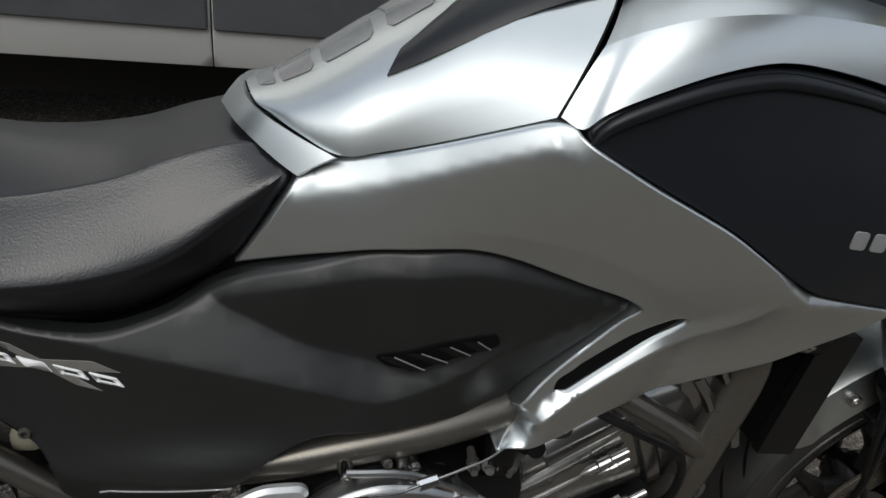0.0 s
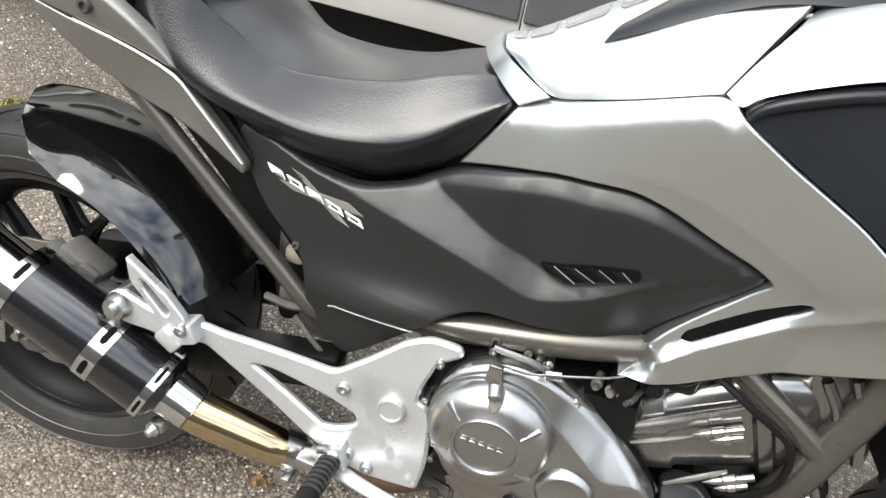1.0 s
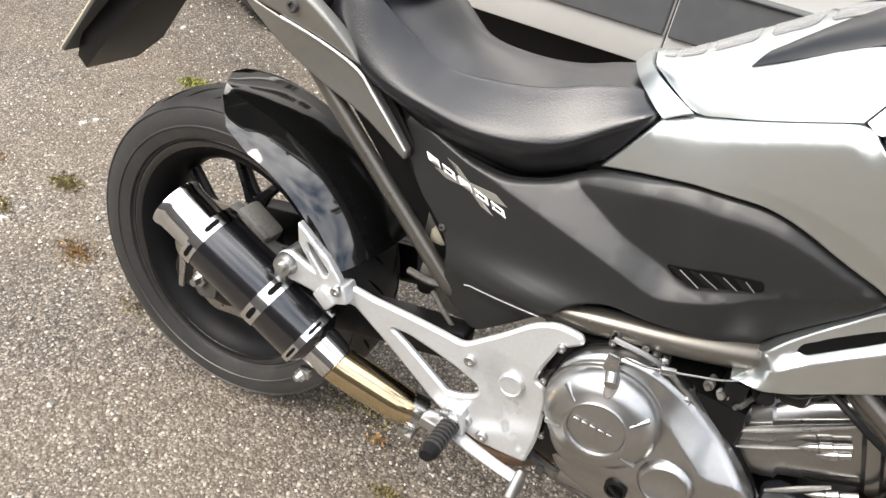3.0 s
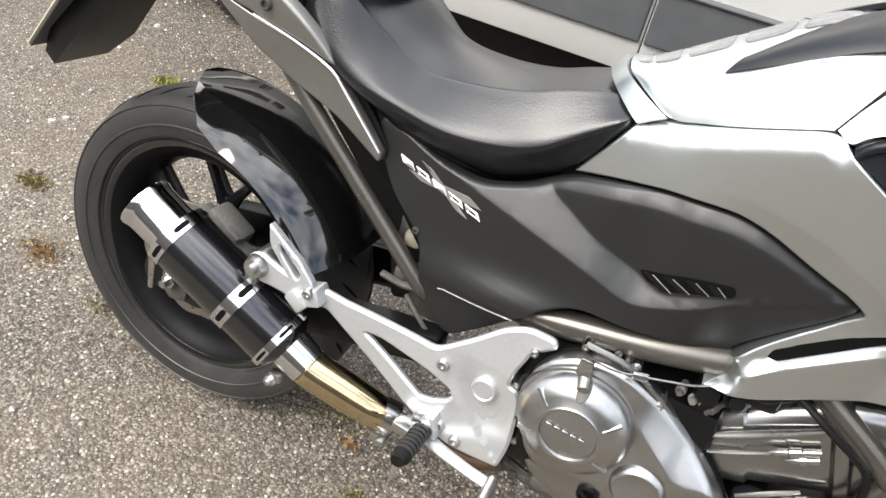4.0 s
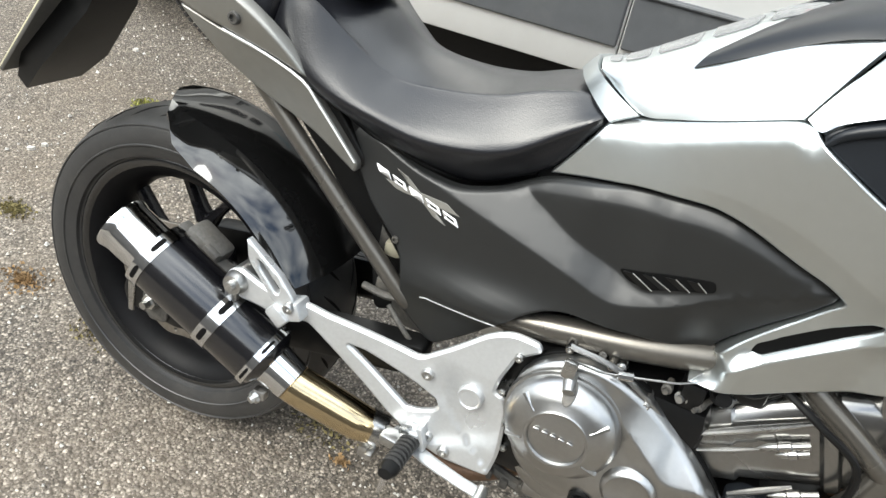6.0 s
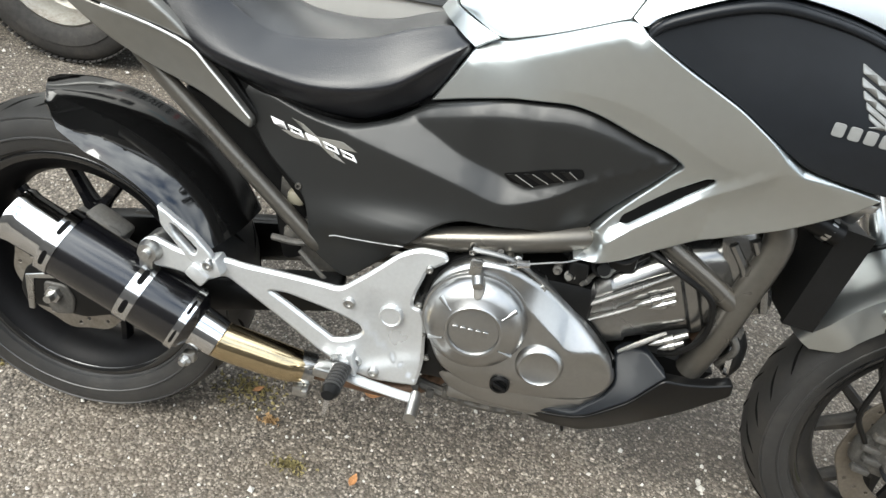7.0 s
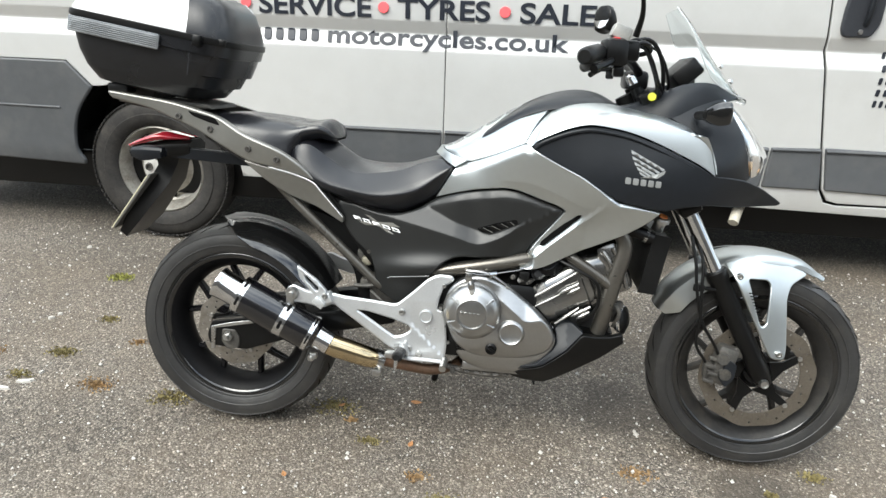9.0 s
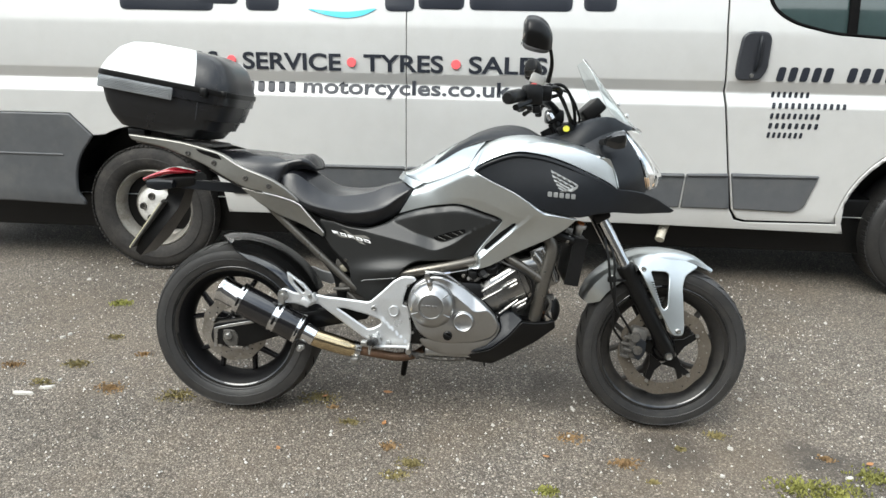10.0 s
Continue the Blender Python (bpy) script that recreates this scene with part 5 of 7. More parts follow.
def letters(x0, w0, x1, w1, n, size, material, hf, fill, slant, off=0.0012, slits=()):
    """A row of slanted plates, some with a slit: lettering as plain shapes."""
    dx, dw = x1 - x0, w1 - w0
    run = math.hypot(dx, dw)
    ux, uw = dx / run, dw / run
    for i in range(n):
        a, b = run * i / n, run * (i + fill) / n

        def at(s, k):
            s = s + slant * k
            return x0 + ux * s - uw * k, w0 + uw * s + ux * k

        out = [at(a, 0), at(b, 0), at(b, size), at(a, size)]
        m = (b - a) * 0.24
        slit = [at(a + m, size * 0.3), at(b - m, size * 0.3), at(b - m, size * 0.7), at(a + m, size * 0.7)]
        part("badge_bar", panel(rounded(out, size * 0.18, 2), lambda x, w: hf(x, w) + off, 0.002, 0.0005, 0.05, (slit,) if i in slits else ()), material, bike)


letters(0.372, 0.682, 0.4572, 0.6646, 3, 0.0095, WHITE, mid_h, 0.78, -0.9, slits=(1,))
letters(0.4572, 0.6646, 0.514, 0.653, 2, 0.0095, WHITE, mid_h, 0.80, -0.9, slits=(0, 1))
for out in ([(0.400, 0.699), (0.420, 0.694), (0.490, 0.648), (0.468, 0.653)], [(0.383, 0.676), (0.405, 0.668), (0.507, 0.671), (0.484, 0.682)]):
    part("badge_stripe", panel(rounded(out, 0.002, 2), lambda x, w: mid_h(x, w) + 0.0006, 0.002, 0.0004, 0.05), XGREY, bike)

# -- silver body: side shroud with its slot --
sil_h = surf([(0.648, 0.843, 0.112), (0.597, 0.752, 0.096), (0.685, 0.862, 0.122), (0.760, 0.890, 0.156), (0.840, 0.924, 0.196), (0.847, 0.587, 0.178), (0.898, 0.655, 0.171), (0.94, 0.692, 0.175), (0.905, 0.690, 0.173), (0.997, 0.757, 0.188), (1.19, 0.77, 0.205), (1.04, 0.80, 0.218), (0.95, 0.86, 0.209), (0.80, 0.81, 0.163), (0.955, 0.758, 0.186), (0.70, 0.82, 0.132), (0.65, 0.80, 0.115), (0.74, 0.86, 0.146), (0.85, 0.85, 0.188), (1.03, 0.665, 0.184), (1.12, 0.72, 0.192)])
shroud_base = sil_h


RIDGE = np.array([(0.90, 0.95), (1.0, 0.85), (1.036, 0.819), (1.06, 0.798), (1.088, 0.781), (1.135, 0.776), (1.194, 0.769), (1.3, 0.76)])
STEP = curve([(0.74, 0.812), (0.778, 0.821), (0.843, 0.824), (0.902, 0.811), (1.001, 0.768)], 5)

DENT = [[(0.857 + r * math.cos(a), 0.607 + r * math.sin(a)) for a in np.linspace(-1.2, 1.9, 9)] for r in (0.007, 0.014, 0.021, 0.029)]
FOLDS = curve([(0.84, 0.583), (0.867, 0.606), (0.907, 0.6445), (0.946, 0.679), (0.985, 0.7135), (1.021, 0.745), (1.045, 0.768), (1.075, 0.782), (1.19, 0.768)], 5)


def sil_h(x, w):
    """The shroud: a shoulder above a step, a raised strip along the slot, and a lower face folded under."""
    x, w = np.asarray(x, float), np.asarray(w, float)
    fold = np.interp(x, FOLDS[:, 0], FOLDS[:, 1])
    up = np.interp(x, [0.84, 0.98, 1.03, 1.06], [0.75, 0.65, 0.35, 0.0])
    roll = w - np.interp(x, [0.65, 0.664, 0.685, 0.72, 0.763, 0.835, 0.853], [0.845, 0.855, 0.862, 0.872, 0.890, 0.925, 0.915]) + 0.018
    roll_on = np.clip((x - 0.63) / 0.03, 0, 1) * np.clip((0.875 - x) / 0.04, 0, 1)
    dent = np.exp(-((x - 0.857) ** 2 + (w - 0.607) ** 2) / 0.016 ** 2)
    step = np.interp(x, STEP[:, 0], STEP[:, 1]) - w
    far = np.clip((x - 0.74) / 0.08, 0, 1) * np.clip((1.06 - x) / 0.05, 0, 1)
    h = shroud_base(x, w) - 0.27 * far * (bend(step, 0.0012) - bend(step - 0.06, 0.006)) + up * bend(fold + 0.017 - w, 0.0015) - (up + np.interp(x, [0.84, 1.0, 1.1], [0.30, 0.26, 0.10])) * bend(fold - w, 0.001) - 0.9 * bend(w - np.interp(x, RIDGE[:, 0], RIDGE[:, 1]), 0.001) - 0.75 * roll_on * bend(roll, 0.004) - 0.062 * dent
    return h


shroud = rounded([(0.597, 0.756, 0.004), (0.650, 0.774), (0.713, 0.792), (0.795, 0.804), (0.835, 0.798), (0.893, 0.779), (0.931, 0.769), (0.955, 0.755, 0.008), (0.929, 0.718), (0.905, 0.689), (0.874, 0.648), (0.862, 0.624), (0.859, 0.610, 0.003), (0.864, 0.602, 0.003), (0.862, 0.593, 0.003), (0.844, 0.586, 0.002), (0.873, 0.583), (0.913, 0.594), (0.950, 0.615), (1.012, 0.648), (1.065, 0.676), (1.12, 0.706), (1.165, 0.738), (1.194, 0.770, 0.003), (1.135, 0.782), (1.083, 0.793), (1.036, 0.821), (0.988, 0.851), (0.915, 0.884), (0.857, 0.914), (0.850, 0.923), (0.835, 0.925), (0.763, 0.890), (0.720, 0.872), (0.685, 0.862), (0.664, 0.855), (0.650, 0.845), (0.625, 0.801)], 0.016)
slot = rounded([(0.8965, 0.6535), (0.905, 0.6525), (0.913, 0.6595), (0.952, 0.6955), (0.989, 0.7315), (0.998, 0.7425), (0.996, 0.7475), (0.986, 0.7445), (0.949, 0.711), (0.918, 0.683)], 0.003)
both("side_shroud", panel(shroud, sil_h, 0.03, 0.003, 0.009, (slot,), creases=(STEP[::2], RIDGE[2:-1], FOLDS[5:-10:2], [(x - 0.011, w + 0.012) for x, w in FOLDS[15:-15:2]], *DENT)), SILVER, "metallic silver side shroud")
# black sheet close behind the slot, painting the shade inside it
both("shroud_slot", panel(rounded([(0.892, 0.648), (0.915, 0.645), (1.005, 0.730), (1.010, 0.755), (0.985, 0.750), (0.895, 0.665)], 0.005), lambda x, w: shroud_base(x, w) - 0.016, 0.004, 0.002, 0.008), GAP)

# -- tank cover and upper fairing, skinned from the side edge to the middle --
def skin(low, top, bulge=0.02, n=10, k=4):
    """From an edge (x, h, w) on the side to a line (x, h, w) nearer the middle, bellied outwards."""
    a, b = curve(low, k), curve(top, k)
    m = max(len(a), len(b))
    ua = np.linspace(0, len(a) - 1, m)
    ub = np.linspace(0, len(b) - 1, m)
    a = np.c_[[np.interp(ua, range(len(a)), a[:, i]) for i in range(3)]].T
    b = np.c_[[np.interp(ub, range(len(b)), b[:, i]) for i in range(3)]].T
    rows = []
    for p, q in zip(a, b):
        c = np.array((p[0] * 0.5 + q[0] * 0.5, max(p[1], q[1]), max(p[2], q[2])))
        mid = (p + q) / 2
        ctrl = mid + (c - mid) * bulge
        rows.append([tuple((1 - u) ** 2 * p + 2 * u * (1 - u) * ctrl + u * u * q) for u in np.linspace(0, 1, n)])
    return [[(x, -h, w) for x, h, w in r] for r in rows]


def shell(name, low, top, material, bulge=0.7, label="", t=0.006, n=10, k=4):
    g = thicken(rails(skin(low, top, bulge, n, k)), -t)
    return both(name, g, material, label)


LID_LOW = [(0.618, 0.055, 0.887), (0.650, 0.090, 0.876), (0.684, 0.112, 0.8655), (0.720, 0.122, 0.875), (0.763, 0.140, 0.892), (0.835, 0.178, 0.927)]
LID_TOP = [(0.605, 0.0, 0.893), (0.635, 0.0, 0.905), (0.675, 0.0, 0.930), (0.735, 0.0, 0.968), (0.825, 0.0, 1.018), (0.935, 0.0, 1.040)]
shell("tank_lid", LID_LOW, LID_TOP, SILVER, 0.9, "metallic silver tank lid")
# a crisp ridge divides the fairing's flank from its top
FAIR_LOW = [(0.838, 0.179, 0.928), (0.853, 0.188, 0.922), (0.868, 0.194, 0.937), (0.904, 0.198, 0.956), (0.948, 0.20, 0.974), (0.994, 0.20, 0.984), (1.042, 0.202, 0.981), (1.10, 0.204, 0.970), (1.168, 0.206, 0.947), (1.274, 0.204, 0.900), (1.318, 0.198, 0.872)]
FAIR_RIDGE = [(0.868, 0.164, 0.979), (0.878, 0.168, 0.985), (0.893, 0.173, 0.993), (0.925, 0.180, 1.005), (0.96, 0.184, 1.012), (1.0, 0.187, 1.016), (1.045, 0.190, 1.016), (1.10, 0.193, 1.011), (1.16, 0.195, 0.999), (1.24, 0.195, 0.979), (1.287, 0.193, 0.968)]
FAIR_TOP = [(0.940, 0.0, 1.040), (0.945, 0.0, 1.042), (0.955, 0.0, 1.043), (0.97, 0.02, 1.045), (0.99, 0.05, 1.044), (1.025, 0.08, 1.040), (1.07, 0.105, 1.032), (1.13, 0.125, 1.022), (1.20, 0.145, 1.006), (1.27, 0.165, 0.970), (1.325, 0.188, 0.878)]
shell("upper_fairing", FAIR_LOW, FAIR_RIDGE, SILVER, 0.25, "metallic silver upper fairing")
shell("fairing_top", FAIR_RIDGE, FAIR_TOP, SILVER, 0.45, "metallic silver top of the fairing")
shell("seat_nose_trim", [(0.652, 0.106, 0.8445), (0.636, 0.092, 0.852), (0.605, 0.056, 0.868), (0.588, 0.0, 0.870)], [(0.681, 0.1125, 0.8635), (0.648, 0.090, 0.8745), (0.616, 0.055, 0.8855), (0.604, 0.0, 0.892)], SILVER, 0.2, "silver trim round the seat nose")
pad = [(0.718, 0.098, 0.930), (0.765, 0.110, 0.957), (0.85, 0.120, 1.002), (0.945, 0.128, 1.022), (1.02, 0.12, 1.028), (1.085, 0.09, 1.022)]
padt = [(0.735, 0.068, 0.952), (0.79, 0.045, 0.998), (0.86, 0.03, 1.040), (0.945, 0.0, 1.066), (1.02, 0.0, 1.062), (1.09, 0.0, 1.028)]
shell("tank_pad", pad, padt, DARK, 0.7, "dark grey tank top cover")
# grey inlays let into the lid on both sides of its spine
lid = skin(LID_LOW, LID_TOP, 0.9, 41, 16)
for a, b in ((5, 13), (15, 27), (30, 43), (46, 55), (57, 65), (67, 74)):
    rows = []
    for i in range(a, b + 1):
        cut = 31 + (2 if i in (a, b) else 0)
        rows.append([(x, y, w + 0.0004) for x, y, w in lid[i][cut:]] + [(x, -y, w + 0.0004) for x, y, w in reversed(lid[i][cut:-1])])
        rows[-1] = [rows[-1][round(j * (len(rows[-1]) - 1) / 14)] for j in range(15)]
    part("spine_inlay", thicken(rails(rows), 0.0005), INLAY, bike, "grey inlay on the tank spine")

# -- dark cheek panel with the maker's wing drawn as plain shapes --
cheek_h = surf([(0.86, 0.915, 0.192), (1.0, 0.97, 0.198), (1.0, 0.86, 0.212), (1.15, 0.95, 0.206), (1.15, 0.85, 0.224), (1.15, 0.785, 0.212), (1.28, 0.89, 0.204), (1.30, 0.80, 0.192), (1.35, 0.85, 0.175), (1.45, 0.82, 0.10), (1.545, 0.797, 0.03), (1.45, 0.80, 0.09)])
cheek = rounded([(0.853, 0.915), (0.866, 0.933), (0.904, 0.952), (0.948, 0.970), (0.994, 0.980), (1.042, 0.977), (1.10, 0.966), (1.168, 0.943), (1.274, 0.896), (1.314, 0.872), (1.36, 0.868), (1.415, 0.858), (1.474, 0.834), (1.52, 0.807), (1.548, 0.790, 0.006), (1.535, 0.783, 0.006), (1.416, 0.784), (1.311, 0.795), (1.252, 0.788), (1.20, 0.774), (1.135, 0.7835), (1.083, 0.7945), (1.036, 0.8225), (0.988, 0.8525), (0.915, 0.8855)], 0.022)
both("cheek_panel", panel(cheek, cheek_h, 0.02, 0.0035, 0.016), DARK, "matt dark grey fairing cheek")
rim_line = [(0.860, 0.910), (0.873, 0.927), (0.906, 0.944), (0.95, 0.961), (0.994, 0.970), (1.04, 0.967), (1.10, 0.956), (1.168, 0.932), (1.26, 0.892)]
both("cheek_ridge", tube([(x, -float(cheek_h(x, w)) - 0.001, w) for x, w in rim_line], [0.002, 0.006, 0.007, 0.007, 0.007, 0.006, 0.005, 0.0035, 0.001], 10, 3), DARK)
for a, c, th in (((1.100, 0.929), (1.188, 0.884), 0.011), ((1.104, 0.914), (1.176, 0.877), 0.010), ((1.110, 0.900), (1.165, 0.872), 0.009), ((1.117, 0.888), (1.155, 0.868), 0.008), ((1.124, 0.876), (1.146, 0.865), 0.007)):
    out = [a, c, (c[0] - 0.006, c[1] - th * 0.45), (a[0] + 0.003, a[1] - th)]
    part("emblem", panel(rounded(out, 0.002, 2), lambda x, w: cheek_h(x, w) + 0.0015, 0.002, 0.0006, 0.05), EMBLEM, bike)
part("emblem", panel(rounded([(1.128, 0.860), (1.150, 0.866), (1.178, 0.876), (1.190, 0.883), (1.187, 0.872), (1.170, 0.860)], 0.004, 3), lambda x, w: cheek_h(x, w) + 0.0015, 0.002, 0.0006, 0.05), EMBLEM, bike)
letters(1.093, 0.843, 1.187, 0.8365, 5, 0.0165, EMBLEM, cheek_h, 0.74, -0.05)

# -- nose cowl, headlight, screen --
shell("nose_cowl", [(1.205, 0.142, 1.008), (1.275, 0.168, 0.970), (1.300, 0.18, 0.93), (1.322, 0.190, 0.876), (1.40, 0.13, 0.838)], [(1.335, 0.092, 1.062), (1.368, 0.114, 1.015), (1.395, 0.122, 0.968), (1.416, 0.116, 0.912), (1.432, 0.095, 0.860)], DARK, 0.5, "dark grey nose cowl")
shell("screen_cowl", [(1.06, 0.10, 1.030), (1.13, 0.122, 1.022), (1.205, 0.142, 1.008), (1.28, 0.12, 1.03), (1.36, 0.08, 1.058)], [(1.10, 0.07, 1.035), (1.16, 0.09, 1.062), (1.235, 0.10, 1.095), (1.31, 0.09, 1.10), (1.39, 0.045, 1.066)], DARK, 0.5, "dark grey screen surround")
part("cowl_top", rails([[(x, y, w) for y in (-h, -h / 2, 0, h / 2, h)] for x, h, w in ((1.10, 0.07, 1.030), (1.16, 0.09, 1.055), (1.235, 0.10, 1.085), (1.31, 0.09, 1.09), (1.40, 0.04, 1.06))]), BLACK, bike)
part("nose_inner", rails([[(x - 0.02, y, w) for y in (-h, -h / 2, 0, h / 2, h)] for x, h, w in ((1.34, 0.07, 1.055), (1.36, 0.09, 1.010), (1.38, 0.10, 0.965), (1.40, 0.09, 0.915), (1.43, 0.085, 0.855), (1.46, 0.06, 0.815))]), BLACK, bike)
light = shell("headlight", [(1.340, 0.092, 1.061), (1.372, 0.114, 1.015), (1.399, 0.122, 0.968), (1.420, 0.116, 0.913), (1.436, 0.095, 0.862)], [(1.378, 0.0, 1.048), (1.425, 0.0, 1.010), (1.465, 0.0, 0.965), (1.500, 0.0, 0.912), (1.492, 0.0, 0.876)], LENS, 0.8, "clear headlight lens", 0.004)
both("reflector_bowl", thicken(rails(skin([(1.335, 0.078, 1.048), (1.362, 0.095, 1.005), (1.387, 0.102, 0.965), (1.408, 0.096, 0.915), (1.420, 0.07, 0.875)], [(1.365, 0.0, 1.035), (1.405, 0.0, 1.0), (1.435, 0.0, 0.96), (1.46, 0.0, 0.912), (1.46, 0.0, 0.885)], 0.5)), -0.003), CHROME, "chrome headlight reflector", bike)
part("side_lamp", block(1.440, -0.056, 0.884, 0.040, 0.06, 0.034, 0.012, Matrix.Rotation(0.6, 4, "Y")), AMBER, light, "amber side reflector")
screen_rows = skin([(1.385, 0.095, 1.066), (1.335, 0.125, 1.085), (1.290, 0.138, 1.115), (1.250, 0.135, 1.19), (1.225, 0.122, 1.24), (1.200, 0.085, 1.283)], [(1.422, 0.0, 1.050), (1.375, 0.0, 1.098), (1.335, 0.0, 1.145), (1.285, 0.0, 1.205), (1.25, 0.0, 1.248), (1.214, 0.0, 1.290)], 0.9, 10)
full = [r + [(x, -y, w) for x, y, w in reversed(r[:-1])] for r in screen_rows]
wind = part("windscreen", thicken(rails(full), 0.003), CLEAR, bike, "clear plastic windscreen")
edge_pts = [r[0] for r in screen_rows] + [screen_rows[-1][-1]]
part("screen_edge", tube(edge_pts[::4] + [edge_pts[-1]], 0.002, 6, 3), LIGHTG, wind)
for x, w in ((1.322, 1.145), (1.352, 1.108)):
    part("screen_bolt", turned([(0.0, 0.004), (0.006, 0.004), (0.008, 0.0)], (x, -0.085, w), (0.6, -0.7, 0.4), 12), STEEL, wind)
for s in (1, -1):
    ind = part("front_indicator", seat_skin([(1.268, 0.018, 0.021, 0.016, 1.010, 1.038), (1.295, 0.026, 0.029, 0.024, 1.000, 1.054), (1.322, 0.024, 0.027, 0.022, 1.004, 1.058), (1.330, 0.016, 0.018, 0.014, 1.014, 1.052)]), GLOSS, bike, "dark smoked front indicator")
    ind.location = (0, -0.215 * s, 0)
    part("stem", tube([(1.27, -0.01, 1.024), (1.265, 0.06 * s, 1.02)], 0.011, 8, 0), BLACK, ind)
dash = part("instrument_pod", moved(block(0, 0, 0, 0.075, 0.16, 0.050, 0.008), Matrix.Translation((1.245, 0, 1.125)) @ Matrix.Rotation(radians(-44), 4, "Y")), BLACK, bike, "black instrument pod")
part("pod_foot", block(1.262, 0, 1.085, 0.03, 0.06, 0.06, 0.008), BLACK, dash)

# -- frame tubes, engine, radiator --
both("main_tube", tube([(0.54, -0.085, 0.534), (0.59, -0.115, 0.545), (0.63, -0.126, 0.553), (0.74, -0.130, 0.577), (0.80, -0.128, 0.590), (0.860, -0.120, 0.603), (0.89, -0.112, 0.610)], 0.0205, 18, 4), TITAN, "bronze-grey main frame tube")
both("down_tube", tube([(1.06, -0.12, 0.715), (1.105, -0.125, 0.70), (1.124, -0.13, 0.655), (1.105, -0.132, 0.56), (1.092, -0.128, 0.49), (1.078, -0.105, 0.405)], 0.022, 16, 4), TITAN, "bronze-grey down tube")
both("brace_tube", tube([(0.93, -0.105, 0.650), (0.985, -0.125, 0.617), (1.04, -0.133, 0.585), (1.098, -0.136, 0.548)], 0.016, 14, 3), TITAN, "bronze-grey brace tube")
# black filler body, added so the inside of the bodywork stays dark
part("frame_core", seat_skin([(0.62, 0.08, 0.085, 0.07, 0.56, 0.84), (0.8, 0.10, 0.11, 0.09, 0.60, 0.90), (0.95, 0.12, 0.13, 0.11, 0.64, 0.97), (1.08, 0.13, 0.15, 0.11, 0.72, 0.98), (1.2, 0.11, 0.13, 0.1, 0.80, 0.97)]), BLACK, bike)
# the block's black colour stands for the shade between the engine parts
engine = part("engine", join(block(0.76, 0, 0.42, 0.28, 0.30, 0.24, 0.03), block(0.66, 0, 0.43, 0.12, 0.24, 0.2, 0.02), block(0.80, 0, 0.285, 0.22, 0.2, 0.05, 0.01)), BLACK, bike, "twin-cylinder engine block coloured black for the deep shade round it")
cover_out = rounded([(0.646, 0.431), (0.645, 0.488), (0.660, 0.520), (0.684, 0.542), (0.724, 0.558), (0.761, 0.556), (0.815, 0.534), (0.865, 0.497), (0.913, 0.457), (0.946, 0.420), (0.958, 0.380), (0.935, 0.343), (0.876, 0.322), (0.804, 0.316), (0.728, 0.322), (0.677, 0.355)], 0.025)
cov_h = surf([(0.72, 0.46, 0.192), (0.64, 0.46, 0.182), (0.72, 0.55, 0.184), (0.83, 0.42, 0.190), (0.93, 0.41, 0.176), (0.9, 0.36, 0.172), (0.76, 0.315, 0.158), (0.79, 0.285, 0.136), (0.87, 0.31, 0.150), (0.66, 0.34, 0.165), (0.85, 0.50, 0.176), (0.79, 0.37, 0.188)])
FOLD = curve([(0.74, 0.53), (0.797, 0.498), (0.847, 0.462), (0.874, 0.443), (0.93, 0.450), (0.97, 0.455)], 5)


def case_h(x, w):
    """The crankcase cover: a fold from the clutch to the front, the upper face leaning back to the sky, the lower one undercut."""
    d = np.asarray(w, float) - np.interp(x, FOLD[:, 0], FOLD[:, 1])
    k = np.clip((np.asarray(x, float) - 0.76) / 0.05, 0, 1)
    sunk = np.exp(-((np.hypot(np.asarray(x, float) - 0.7245, np.asarray(w, float) - 0.459) / 0.098) ** 6))
    return cov_h(x, w) - 0.009 * sunk + 0.008 * k - k * 0.48 * bend(d, 0.001) - k * 0.26 * (bend(-d, 0.001) - bend(-d - 0.035, 0.004))


part("crankcase_cover", panel(cover_out, case_h, 0.03, 0.009, 0.011, creases=(FOLD[5:-5:2],)), ENGINE, engine, "smooth grey crankcase cover")
# black sheet behind the cover, painting the deep gap round its edge
part("gap_shade", panel([((x - 0.78) * 1.02 + 0.78, (w - 0.43) * 1.02 + 0.43) for x, w in cover_out], lambda x, w: cov_h(x, w) - 0.034, 0.01, 0.002, 0.03), GAP, engine)
part("lower_case", join(panel(rounded([(0.665, 0.40), (0.672, 0.335), (0.70, 0.290), (0.76, 0.266), (0.84, 0.262), (0.90, 0.285), (0.95, 0.33), (0.965, 0.39), (0.92, 0.42)], 0.02), lambda x, w: 0.150 - 0.35 * np.clip(0.315 - w, 0, 1) + 0 * x, 0.03, 0.010, 0.02), block(0.80, -0.06, 0.275, 0.20, 0.14, 0.03, 0.008)), ENGINE, engine, "grey lower crankcase and sump")
part("clutch_cover", turned([(0.0, 0.016), (0.036, 0.016), (0.0375, 0.0155), (0.039, 0.019), (0.043, 0.0195), (0.0455, 0.0175), (0.056, 0.0145), (0.067, 0.008), (0.075, -0.001), (0.0785, -0.010), (0.0785, -0.016), (0.082, -0.017), (0.083, -0.03)], (0.7245, -0.198, 0.459), (0, -1, 0), 56), ENGINE, engine, "round clutch cover")
